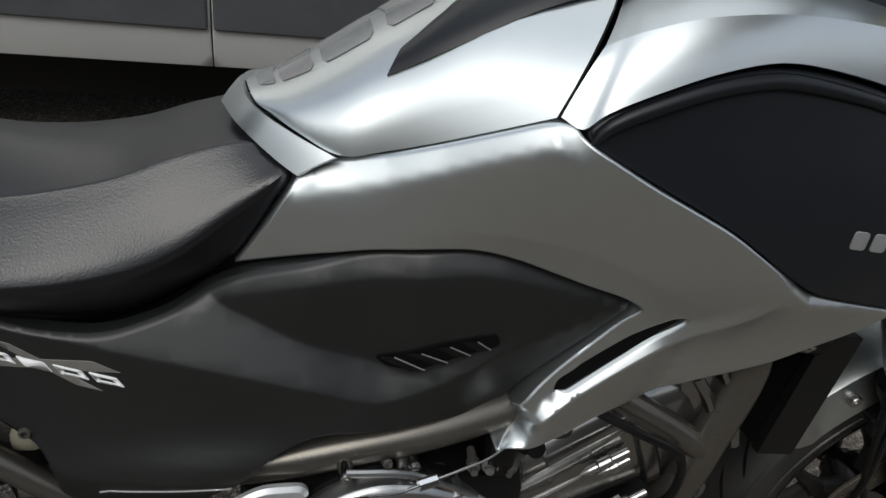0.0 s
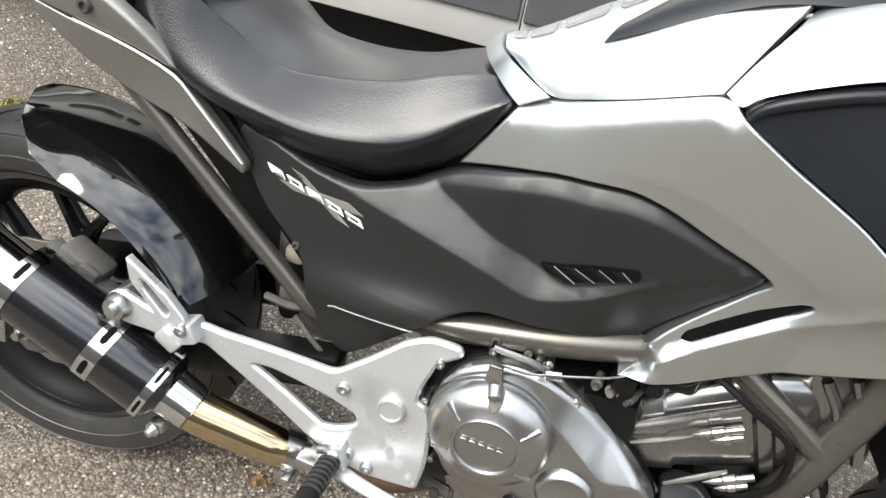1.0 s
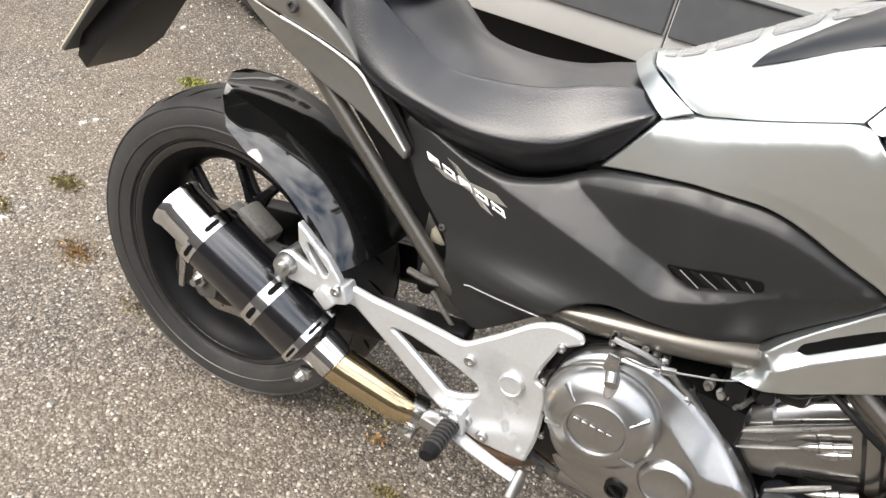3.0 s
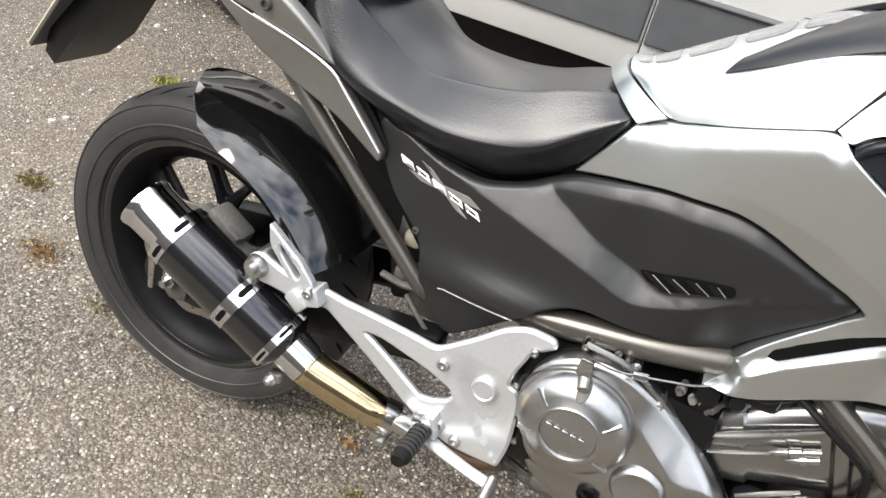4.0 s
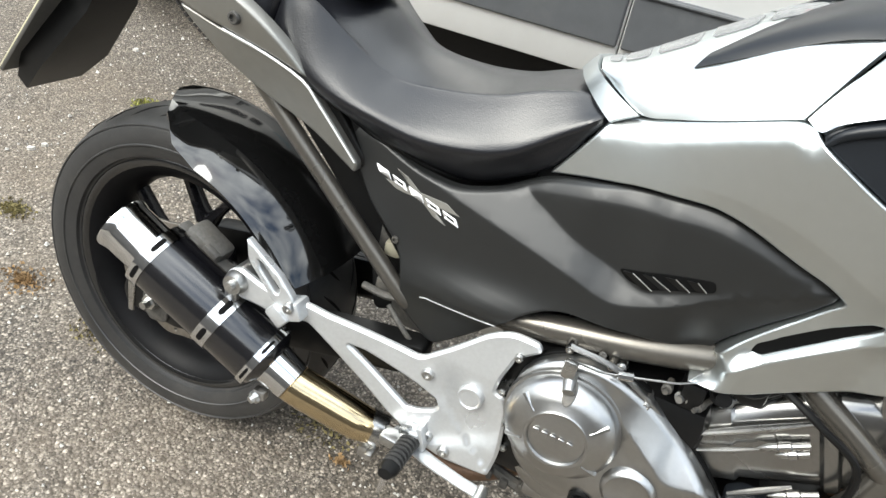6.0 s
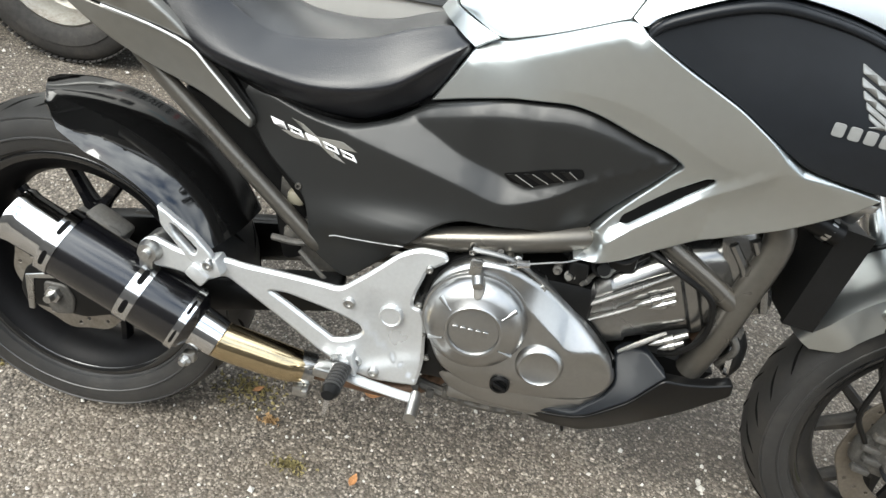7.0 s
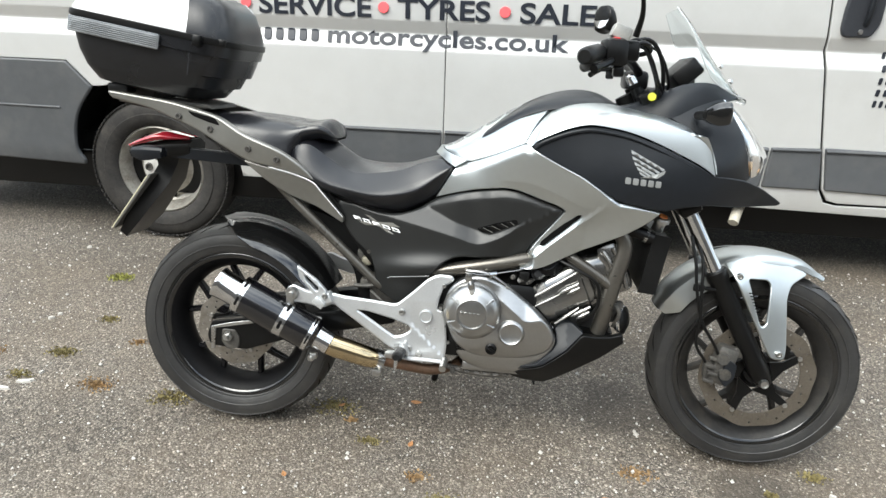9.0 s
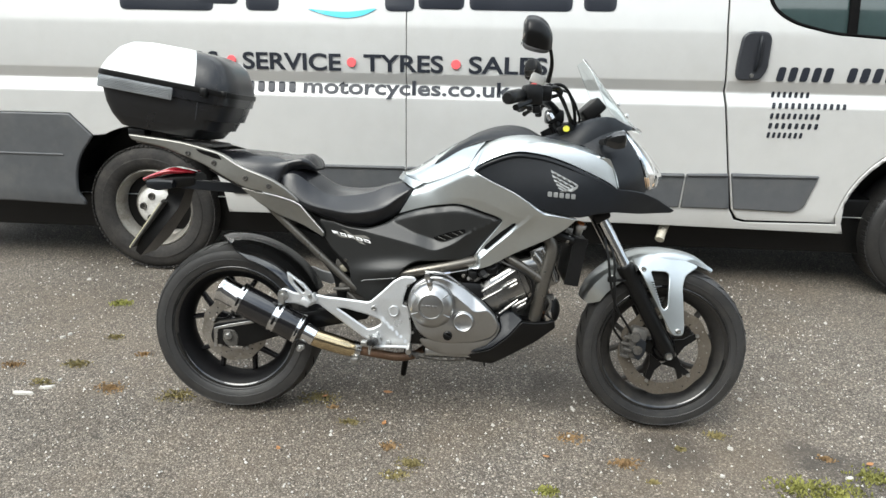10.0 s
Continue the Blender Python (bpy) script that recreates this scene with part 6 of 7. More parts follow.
for a in (38, 143, 205, 330):
    p = (0.7245 + 0.048 * math.cos(radians(a)), -0.2145, 0.459 + 0.048 * math.sin(radians(a)))
    q = (0.7245 + 0.071 * math.cos(radians(a)), -0.2035, 0.459 + 0.071 * math.sin(radians(a)))
    part("cover_rib", tube([p, q], [0.0018, 0.0042], 8, 0), ENGINE, engine)
badge(0.692, 0.457, 0.750, 0.455, 5, 0.009, ENGINE, flat(0.2165), 0.75, 0.0)
part("pulse_cover", turned([(0.0, 0.010), (0.026, 0.010), (0.030, 0.013), (0.034, 0.011), (0.038, 0.002), (0.041, -0.014)], (0.834, -0.184, 0.406), (0, -1, 0), 36), ENGINE, engine)
part("oil_filler", join(turned([(0.0, 0.010), (0.010, 0.010), (0.012, 0.014), (0.016, 0.012), (0.017, -0.01)], (0.782, -0.176, 0.354), (0, -1, 0), 20), block(0.782, -0.191, 0.354, 0.026, 0.008, 0.005, 0.001, Matrix.Rotation(0.5, 4, "Y"))), BLACK, engine, "black oil filler cap")
for x, w in ((0.642, 0.52), (0.634, 0.455), (0.645, 0.40), (0.658, 0.35), (0.70, 0.565), (0.756, 0.563), (0.768, 0.557)):
    part("case_bolt", join(turned([(0.0065, 0.006), (0.0075, -0.002), (0.008, -0.02)], (x, -float(cov_h(x, w)) + 0.026, w), (0, -1, 0), 14), bolt(x, float(cov_h(x, w)) - 0.020, w, 0.0058, 0.006)), STEEL, engine)
for x, h, w in ((0.813, 0.164, 0.526), (0.870, 0.139, 0.476), (0.919, 0.136, 0.436)):
    part("case_bolt", join(turned([(0.0075, 0.004), (0.0085, -0.002), (0.009, -0.03)], (x, -h + 0.006, w), (0, -1, 0), 14), bolt(x, h - 0.004, w, 0.006, 0.006)), STEEL, engine)
# darker oval laid on the clutch cover, painting the shade of a recess
recess = [(0.7205 + 0.0085 * math.cos(a), 0.530 + 0.016 * math.sin(a)) for a in np.linspace(0, 2 * math.pi, 18, endpoint=False)]
part("painted_pocket", panel(recess, lambda x, w: 0.198 + 0.0185 - 0.42 * np.clip(np.hypot(x - 0.7245, w - 0.459) - 0.052, 0, 1) + 0.001, 0.004, 0.002, 0.006), CALIPER, engine)
part("case_flange", tube([(0.70, -0.166, 0.570), (0.76, -0.168, 0.566), (0.813, -0.160, 0.533), (0.870, -0.140, 0.484), (0.919, -0.136, 0.444), (0.950, -0.134, 0.412)], 0.004, 8, 4), ENGINE, engine, "machined edge of the crankcase flange")
part("cable_bracket", join(block(0.710, -0.203, 0.562, 0.018, 0.010, 0.026, 0.003), turned([(0.0, 0.012), (0.008, 0.012), (0.009, -0.015)], (0.716, -0.206, 0.543), (0.2, -1, -0.5), 14)), STEEL, engine, "bright clutch cable bracket")
part("clutch_cable", tube([(0.716, -0.198, 0.572), (0.745, -0.192, 0.568), (0.775, -0.184, 0.571), (0.81, -0.176, 0.577), (0.846, -0.164, 0.583), (0.90, -0.13, 0.60)], 0.0014, 8), STEEL, engine, "thin steel clutch cable")
part("cable_joint", tube([(0.766, -0.186, 0.570), (0.784, -0.182, 0.572)], 0.0058, 8, 0), CHROME, engine)

for k, (x, y, w, r, n) in enumerate(((0.700, 0.150, 0.560, 0.006, 0.012), (0.740, 0.150, 0.566, 0.005, 0.010), (0.768, 0.150, 0.560, 0.006, 0.010), (0.830, 0.145, 0.556, 0.007, 0.02), (0.852, 0.140, 0.548, 0.009, 0.014), (0.878, 0.138, 0.545, 0.006, 0.02), (0.905, 0.130, 0.560, 0.008, 0.014))):
    fit_axis = (0.5 - 0.22 * k, -1.0, 0.6 - 0.15 * k)
    part("fitting", turned([(0.0, n), (r * 0.55, n), (r * 0.6, n * 0.6), (r, n * 0.55), (r, 0.0), (r * 0.7, -0.002), (r * 0.7, -n)], (x, -y, w), fit_axis, 10), (STEEL, GRIME)[k % 2], engine)
part("harness", tube([(0.84, -0.09, 0.56), (0.87, -0.10, 0.556), (0.90, -0.11, 0.55), (0.925, -0.11, 0.565), (0.96, -0.10, 0.59)], 0.008, 10), BLACK, engine)

# inclined cylinders
CYL = Matrix.Translation((0.985, 0.0, 0.530)) @ Matrix.Rotation(radians(-24), 4, "Y")


def cyl_outline():
    rings = []
    for x, half, lo, hi in ((-0.15, 0.12, -0.085, 0.02), (-0.06, 0.128, -0.088, 0.058), (-0.055, 0.125, -0.084, 0.056), (0.04, 0.125, -0.085, 0.075), (0.045, 0.132, -0.09, 0.08), (0.06, 0.132, -0.09, 0.08), (0.065, 0.126, -0.086, 0.078), (0.12, 0.122, -0.08, 0.075), (0.15, 0.10, -0.06, 0.06)):
        ring = rounded([(-half, lo), (half, lo), (half, hi), (-half, hi)], min(0.055, (hi - lo) * 0.42), 7)
        rings.append([tuple(CYL @ Vector((x, y, z))) for y, z in ring])
    return hull(rings)


cyl = part("cylinder_head", cyl_outline(), CYLM, engine, "inclined grey cylinder head")
for (x0, w0), (x1, w1), r in (((0.875, 0.489), (1.007, 0.582), 0.005), ((0.888, 0.468), (0.962, 0.513), 0.0032), ((0.955, 0.426), (1.017, 0.478), 0.0045)):
    part("cast_rib", tube([(x0, -0.133, w0), ((x0 + x1) / 2, -0.134, (w0 + w1) / 2), (x1, -0.133, w1)], [r * 0.6, r, r * 0.5], 8), STEEL, cyl)
for x, w, k in ((0.958, 0.514, 1.0), (0.980, 0.514, 0.65), (0.996, 0.450, 1.0), (1.012, 0.446, 0.65)):
    spigot = turned([(0.0, 0.0), (0.002, 0.004), (0.005, 0.014 * k), (0.005, 0.024 * k), (0.0068, 0.026 * k), (0.0068, 0.040 * k), (0.005, 0.042 * k), (0.005, 0.062 * k), (0.0, 0.062 * k)], (x, -0.134, w), (0.85, 0, 0.53), 14)
    part("stud_sleeve", spigot, STEEL, cyl)
part("head_cover", moved(join(block(0.135, 0, 0.01, 0.07, 0.25, 0.15, 0.02), tube([(0.12, -0.13, 0.07), (0.13, -0.132, 0.02), (0.12, -0.13, -0.05)], 0.007, 8), tube([(0.15, -0.13, 0.07), (0.155, -0.132, 0.02), (0.15, -0.13, -0.05)], 0.007, 8)), CYL), CYLM, engine)
part("spark_lead", tube([(0.955, -0.14, 0.61), (1.0, -0.155, 0.592), (1.055, -0.16, 0.56), (1.065, -0.155, 0.50), (1.045, -0.14, 0.455), (1.02, -0.12, 0.43)], 0.005, 8), BLACK, engine, "black rubber lead")
# coloured black as well, for the dark void above the crankcase
part("intake_clutter", join(block(0.90, -0.10, 0.585, 0.09, 0.06, 0.05, 0.01), block(0.86, -0.13, 0.555, 0.03, 0.04, 0.04, 0.006), turned([(0.0, 0.02), (0.01, 0.02), (0.011, 0.0), (0.016, 0.0), (0.016, -0.02)], (0.895, -0.13, 0.565), (0, -1, 0.3), 14), tube([(0.86, -0.12, 0.60), (0.92, -0.13, 0.58), (0.95, -0.12, 0.60)], 0.005, 8)), BLACK, engine)
horn = part("horn", turned([(0.0, 0.012), (0.02, 0.012), (0.036, 0.004), (0.040, 0.0), (0.040, -0.008), (0.03, -0.02), (0.0, -0.024)], (1.150, -0.08, 0.435), (1, -0.5, 0.1), 28), BLACK, bike, "black disc horn")
part("horn_rim", turned([(0.040, 0.002), (0.043, -0.001), (0.043, -0.006), (0.040, -0.009)], (1.150, -0.08, 0.435), (1, -0.5, 0.1), 28), CHROME, horn)
part("horn_bracket", join(block(1.12, -0.08, 0.46, 0.05, 0.03, 0.06, 0.006), tube([(1.10, -0.10, 0.50), (1.13, -0.12, 0.47), (1.12, -0.10, 0.42)], 0.006, 8)), GRIME, horn)
rad = part("radiator", hull([[(1.198, y, 0.700), (1.240, y, 0.692), (1.214, y, 0.535), (1.172, y, 0.540)] for y in (-0.125, -0.118, 0.118, 0.125)]), BLACK, bike, "black radiator")
part("radiator_tank", hull([[(1.196, y, 0.702), (1.243, y, 0.694), (1.217, y, 0.533), (1.170, y, 0.538)] for y in (-0.14, -0.128)]), BLACK, rad)
part("coolant_hose", tube([(1.05, -0.12, 0.672), (1.09, -0.125, 0.700), (1.14, -0.13, 0.705), (1.195, -0.135, 0.690)], 0.017, 12), BLACK, rad, "black coolant hose")
for x in (1.10, 1.178):
    part("hose_clip", tube([(x - 0.004, -0.130, 0.704 - (x > 1.15) * 0.008), (x + 0.004, -0.131, 0.703 - (x > 1.15) * 0.010)], 0.0195, 14, 0), STEEL, rad)
part("radiator_cap", join(turned([(0.0, 0.012), (0.02, 0.012), (0.023, 0.008), (0.023, 0.0), (0.016, -0.004), (0.016, -0.03)], (1.215, -0.11, 0.735), (0.25, -0.35, 1), 20)), STEEL, rad, "steel radiator cap")
part("warning_disc", turned([(0.0, 0.002), (0.012, 0.002), (0.013, 0.0)], (1.2185, -0.1148, 0.747), (0.25, -0.35, 1), 20), ORANGE, rad, "orange and white warning sticker")

# -- belly pan --
belly_h = surf([(0.80, 0.27, 0.12), (0.92, 0.25, 0.12), (1.02, 0.29, 0.125), (1.13, 0.40, 0.135), (1.03, 0.42, 0.16), (0.95, 0.41, 0.165), (0.91, 0.307, 0.162), (0.983, 0.363, 0.165)])
both("belly_pan", panel(rounded([(0.80, 0.262, 0.004), (0.86, 0.278), (0.929, 0.304), (0.989, 0.353), (1.032, 0.406), (1.070, 0.400), (1.110, 0.400), (1.145, 0.408, 0.006), (1.151, 0.380, 0.006), (1.087, 0.328), (1.001, 0.275), (0.937, 0.236, 0.006), (0.874, 0.243)], 0.010), belly_h, 0.02, 0.004, 0.014), BLACK, "black belly pan")
both("belly_pan_upper", panel(rounded([(0.80, 0.266, 0.003), (0.84, 0.288), (0.909, 0.309), (0.950, 0.350), (0.964, 0.376), (0.956, 0.410, 0.006), (0.972, 0.426), (1.000, 0.433), (1.034, 0.412, 0.004), (0.990, 0.358), (0.930, 0.309), (0.86, 0.282)], 0.008), lambda x, w: belly_h(x, w) - 0.55 * (np.asarray(w) - np.interp(x, [0.80, 0.86, 0.930, 0.990, 1.034], [0.264, 0.281, 0.309, 0.358, 0.412])), 0.02, 0.003, 0.010), DARK, "dark grey upper face of the belly pan")
part("belly_floor", hull([[(0.80, y, 0.27), (0.92, y, 0.250), (1.02, y, 0.295), (1.12, y, 0.40), (1.0, y, 0.42), (0.9, y, 0.34)] for y in (-0.10, 0.10)]), BLACK, bike)

# -- footrest plate with its hanger --
fp_out = rounded([(0.664, 0.545, 0.006), (0.658, 0.549), (0.622, 0.550), (0.593, 0.535), (0.557, 0.499), (0.509, 0.456), (0.430, 0.466), (0.362, 0.474), (0.330, 0.482), (0.31, 0.478), (0.262, 0.486), (0.238, 0.496), (0.222, 0.502, 0.012), (0.203, 0.492, 0.012), (0.198, 0.468, 0.012), (0.214, 0.452, 0.01), (0.262, 0.448), (0.302, 0.436), (0.332, 0.452), (0.405, 0.394), (0.479, 0.338), (0.515, 0.318), (0.540, 0.306), (0.575, 0.298), (0.616, 0.300), (0.650, 0.303, 0.006), (0.654, 0.328), (0.655, 0.354), (0.651, 0.400), (0.648, 0.428), (0.639, 0.446, 0.006), (0.624, 0.450, 0.006), (0.627, 0.476), (0.635, 0.500), (0.638, 0.514, 0.006), (0.652, 0.524), (0.668, 0.536, 0.006)], 0.012)
fp_h = surf([(0.2, 0.475, 0.207), (0.30, 0.46, 0.198), (0.44, 0.45, 0.176), (0.52, 0.43, 0.169), (0.6, 0.43, 0.170), (0.62, 0.53, 0.163), (0.63, 0.32, 0.172), (0.52, 0.34, 0.172), (0.36, 0.45, 0.188), (0.42, 0.40, 0.178)])
fp_hole = rounded([(0.400, 0.434, 0.003), (0.425, 0.433), (0.475, 0.419), (0.512, 0.409), (0.546, 0.397, 0.004), (0.552, 0.386, 0.004), (0.545, 0.377, 0.004), (0.523, 0.365), (0.505, 0.362, 0.004), (0.477, 0.380)], 0.006)


def plate_h(x, w):
    """The cast plate: the lower flange stands proud of the web, with a sloping edge between them."""
    x, w = np.asarray(x, float), np.asarray(w, float)
    d = (x - 0.556) * 0.647 + (w - 0.389) * 0.762
    wide = np.interp(x, [0.556, 0.64], [0.012, 0.003])
    return fp_h(x, w) - 0.0055 * np.clip(d / wide, 0, 1) * np.clip((x - 0.535) / 0.02, 0, 1) * np.clip((0.47 - w) / 0.05, 0, 1)


foot = part("footrest_plate", panel(fp_out, plate_h, 0.004, 0.0045, 0.008, (fp_hole,), True, flat_rim=True), ALU, bike, "cast aluminium footrest plate", 22)
part("footrest_plate", flipped(panel(fp_out, fp_h, 0.018, 0.006, 0.02, (fp_hole,), True)), ALU, bike)
part("boss", turned([(0.0, 0.0045), (0.014, 0.0045), (0.0155, 0.006), (0.0175, 0.006), (0.019, 0.003), (0.0195, -0.004)], (0.594, -0.1695, 0.428), (0, -1, 0), 28), ALU, foot)
for x, w in ((0.526, 0.436), (0.578, 0.316), (0.548, 0.330)):
    part("plate_bolt", bolt(x, float(fp_h(x, w)) + 0.001, w, 0.0095), STEEL, foot)
part("hanger_nut", join(turned([(0.0, 0.014), (0.007, 0.014), (0.008, 0.006), (0.015, 0.006), (0.017, 0.0), (0.019, -0.006), (0.019, -0.05)], (0.220, -0.212, 0.478), (0, -1, 0), 20)), STEEL, foot, "steel hanger bolt")
peg_hole = rounded([(0.2535, 0.535), (0.262, 0.531), (0.296, 0.500), (0.294, 0.490), (0.288, 0.490), (0.259, 0.520)], 0.004)
ppeg = part("pillion_peg", plate(rounded([(0.234, 0.560, 0.004), (0.239, 0.528), (0.283, 0.478), (0.306, 0.466), (0.320, 0.476), (0.318, 0.492), (0.292, 0.520)], 0.006), 0.198, 0.211, 0.003, (peg_hole,)), ALU, bike, "folded aluminium pillion footpeg")
part("peg_pivot", join(block(0.298, -0.200, 0.458, 0.034, 0.04, 0.024, 0.005, Matrix.Rotation(0.65, 4, "Y")), block(0.318, -0.196, 0.470, 0.03, 0.036, 0.030, 0.006, Matrix.Rotation(-0.4, 4, "Y"))), ALU, ppeg)
part("pivot_bolt", bolt(0.315, 0.213, 0.479, 0.0085, 0.007), STEEL, ppeg, "steel pivot bolt")
for i in range(7):
    part("tooth", block(0.2485 + 0.0058 * i, -0.207, 0.5255 - 0.0062 * i, 0.0055, 0.010, 0.0036, 0.0, Matrix.Rotation(0.8, 4, "Y")), ALU, ppeg)
peg = part("rider_peg", tube([(0.530, -0.176, 0.322), (0.5305, -0.192, 0.326), (0.533, -0.280, 0.345), (0.533, -0.290, 0.347)], [0.009, 0.0125, 0.0115, 0.008], 14, 0, flat_y=1.25), BLACK, bike, "black rubber rider footpeg")
for k in range(7):
    u = 0.14 + 0.12 * k
    c = Vector((0.5305, -0.192, 0.326)).lerp(Vector((0.533, -0.280, 0.345)), u)
    part("rubber_rib", turned([(0.0118, -0.0022), (0.0148, -0.0016), (0.0148, 0.0016), (0.0118, 0.0022)], c, (0.03, -1, 0.21), 16), RUBBER, peg)
part("peg_feeler", tube([(0.532, -0.284, 0.338), (0.531, -0.287, 0.322), (0.530, -0.289, 0.309)], [0.006, 0.005, 0.003], 10, 0), CHROME, peg)
part("peg_bracket", join(block(0.527, -0.184, 0.328, 0.028, 0.026, 0.030, 0.005), block(0.544, -0.180, 0.333, 0.010, 0.026, 0.040, 0.003, Matrix.Rotation(-0.3, 4, "Y"))), ALU, peg)
part("return_spring", join(*[turned([(0.006, -0.001), (0.0075, 0.0), (0.006, 0.001)], (0.513 + 0.003 * k, -0.192, 0.340 + 0.001 * k), (1, -0.2, 0.2), 12) for k in range(5)]), STEEL, peg)
pedal = part("brake_pedal", tube([(0.495, -0.170, 0.312), (0.55, -0.190, 0.308), (0.61, -0.212, 0.316), (0.655, -0.222, 0.319)], [0.004, 0.005, 0.0045, 0.0045], 10, flat_y=2.4), ALU, bike, "aluminium rear brake pedal")
part("pedal_tip", tube([(0.656, -0.212, 0.322), (0.6565, -0.222, 0.320), (0.656, -0.262, 0.314)], [0.008, 0.0095, 0.0095], 16, 0), STEEL, pedal)
part("pedal_heel", block(0.503, -0.196, 0.318, 0.034, 0.03, 0.018, 0.005, Matrix.Rotation(0.1, 4, "Y")), STEEL, pedal, "bright pedal pivot block")

# -- exhaust --
EX0, EX1 = Vector((0.009, -0.205, 0.492)), Vector((0.296, -0.192, 0.345))
axis = EX1 - EX0
can_len = axis.length
can = part("silencer", turned([(0.049, 0.068), (0.0525, 0.071), (0.0525, can_len - 0.03), (0.048, can_len - 0.018), (0.030, can_len - 0.006)], EX0, axis, 48), CAN, bike, "short round black sleeve silencer")
part("outlet", turned([(0.033, 0.03), (0.037, 0.004), (0.041, -0.004), (0.0445, -0.005), (0.0455, 0.0), (0.0435, 0.006), (0.0425, 0.012), (0.0425, 0.056), (0.046, 0.068)], EX0, axis, 48), CHROME, can, "polished silencer outlet")
part("baffle", turned([(0.0, 0.05), (0.029, 0.05), (0.033, 0.03)], EX0, axis, 32), GRIME, can)
for d, wid in ((0.064, 0.020), (0.196, 0.024), (can_len - 0.036, 0.013)):
    band = part("band", turned([(0.0528, d), (0.0548, d), (0.0548, d + wid), (0.0528, d + wid)], EX0, axis, 48), CHROME, can, "polished steel band")
    q = Matrix.Translation(EX0) @ axis.to_track_quat("Z", "Y").to_matrix().to_4x4()
    for k in range(6):
        arc = []
        for u in np.linspace(-0.25, 0.25, 9):
            a = 2 * math.pi * k / 6 + u
            wide = wid * 0.19 * math.sqrt(max(1 - (abs(u) / 0.26) ** 6, 0.05))
            arc.append([tuple(q @ Vector((0.0553 * math.cos(a), 0.0553 * math.sin(a), d + wid / 2 + s2 * wide))) for s2 in (-1, 1)])
        part("slot", rails(arc), GAP, band)
part("band_lug", block(0.214, -0.205, 0.463, 0.022, 0.012, 0.034, 0.003), STEEL, can)
part("clamp_nut", join(block(0.283, -0.212, 0.300, 0.022, 0.016, 0.018, 0.004), turned([(0.0, 0.012), (0.006, 0.012), (0.007, 0.006), (0.010, 0.006), (0.011, 0.0)], (0.279, -0.218, 0.296), (-0.3, -1, -0.2), 8)), STEEL, can, "steel clamp bolt")
part("link_pipe", tube([tuple(EX0 + axis * 0.96), tuple(EX1), (0.330, -0.190, 0.328), (0.376, -0.180, 0.311), (0.430, -0.168, 0.292), (0.455, -0.160, 0.284)], [0.029, 0.030, 0.0315, 0.0315, 0.030, 0.027], 28, 6), GOLD, bike, "gold heat-tinted link pipe")
part("weld_bead", turned([(0.030, -0.002), (0.0335, 0.0), (0.030, 0.002)], EX1 + axis * 0.105, (0.9, 0.03, -0.44), 28), GOLD, can)
part("pipe_collar", tube([tuple(EX1 - axis * 0.03), tuple(EX1 + axis * 0.10)], [0.035, 0.0325], 24, 0), CHROME, can)
part("pipe_clamp", join(tube([(0.448, -0.160, 0.286), (0.472, -0.152, 0.278)], 0.029, 20, 0), block(0.458, -0.172, 0.248, 0.022, 0.02, 0.02, 0.003), block(0.470, -0.180, 0.256, 0.014, 0.03, 0.012, 0.003)), STEEL, can)
stand = part("centre_frame", tube([(0.63, -0.10, 0.262), (0.72, -0.11, 0.250), (0.80, -0.11, 0.248), (0.88, -0.10, 0.258)], 0.010, 8), GRIME, bike, "grimy sump rail under the engine")
for k in range(9):
    part("sump_lug", block(0.645 + 0.028 * k, -0.112, 0.252 + 0.006 - 0.006 * (k % 2), 0.014, 0.018, 0.018, 0.003), GRIME, stand)
part("drain_tail", tube([(0.905, -0.10, 0.250), (0.912, -0.105, 0.225)], [0.006, 0.003], 8, 0), BLACK, stand)
part("front_pipe", tube([(0.452, -0.158, 0.284), (0.54, -0.140, 0.264), (0.61, -0.125, 0.252), (0.67, -0.08, 0.252), (0.74, -0.02, 0.28), (0.9, -0.0, 0.29), (1.06, 0.0, 0.34), (1.12, 0.0, 0.44), (1.10, 0.0, 0.55)], 0.0155, 16, 6), RUST, bike, "rusty brown exhaust front pipe")
part("side_stand", tube([(0.62, 0.12, 0.30), (0.60, 0.20, 0.16), (0.58, 0.275, 0.048)], 0.012, 10, 3), BLACK, bike, "black side stand")
part("chain", tube([(0.02, 0.11, 0.36), (0.55, 0.10, 0.44), (0.60, 0.10, 0.42), (0.55, 0.10, 0.38), (0.02, 0.11, 0.265)], 0.008, 8, 0), GRIME, bike)
part("linkage_clutter", join(block(0.46, 0.0, 0.47, 0.10, 0.16, 0.10, 0.02), block(0.40, -0.07, 0.485, 0.03, 0.03, 0.03, 0.006), tube([(0.37, -0.09, 0.48), (0.42, -0.10, 0.485), (0.47, -0.09, 0.50)], 0.006, 8), tube([(0.42, -0.10, 0.47), (0.46, -0.11, 0.44), (0.50, -0.10, 0.40)], 0.004, 8), block(0.40, 0, 0.56, 0.06, 0.14, 0.05, 0.01)), GRIME, bike)
part("reservoir", join(block(0.402, -0.070, 0.552, 0.030, 0.03, 0.026, 0.008)), mat("amber_fluid_tank", (0.20, 0.185, 0.14), 0.35, 0, 0.1, 40), bike, "pale translucent fluid reservoir")
part("inner_guard", plate(rounded([(0.20, 0.70), (0.33, 0.66), (0.43, 0.55), (0.44, 0.45), (0.38, 0.42), (0.36, 0.52), (0.28, 0.62)], 0.02), -0.06, 0.06), BLACK, bike)

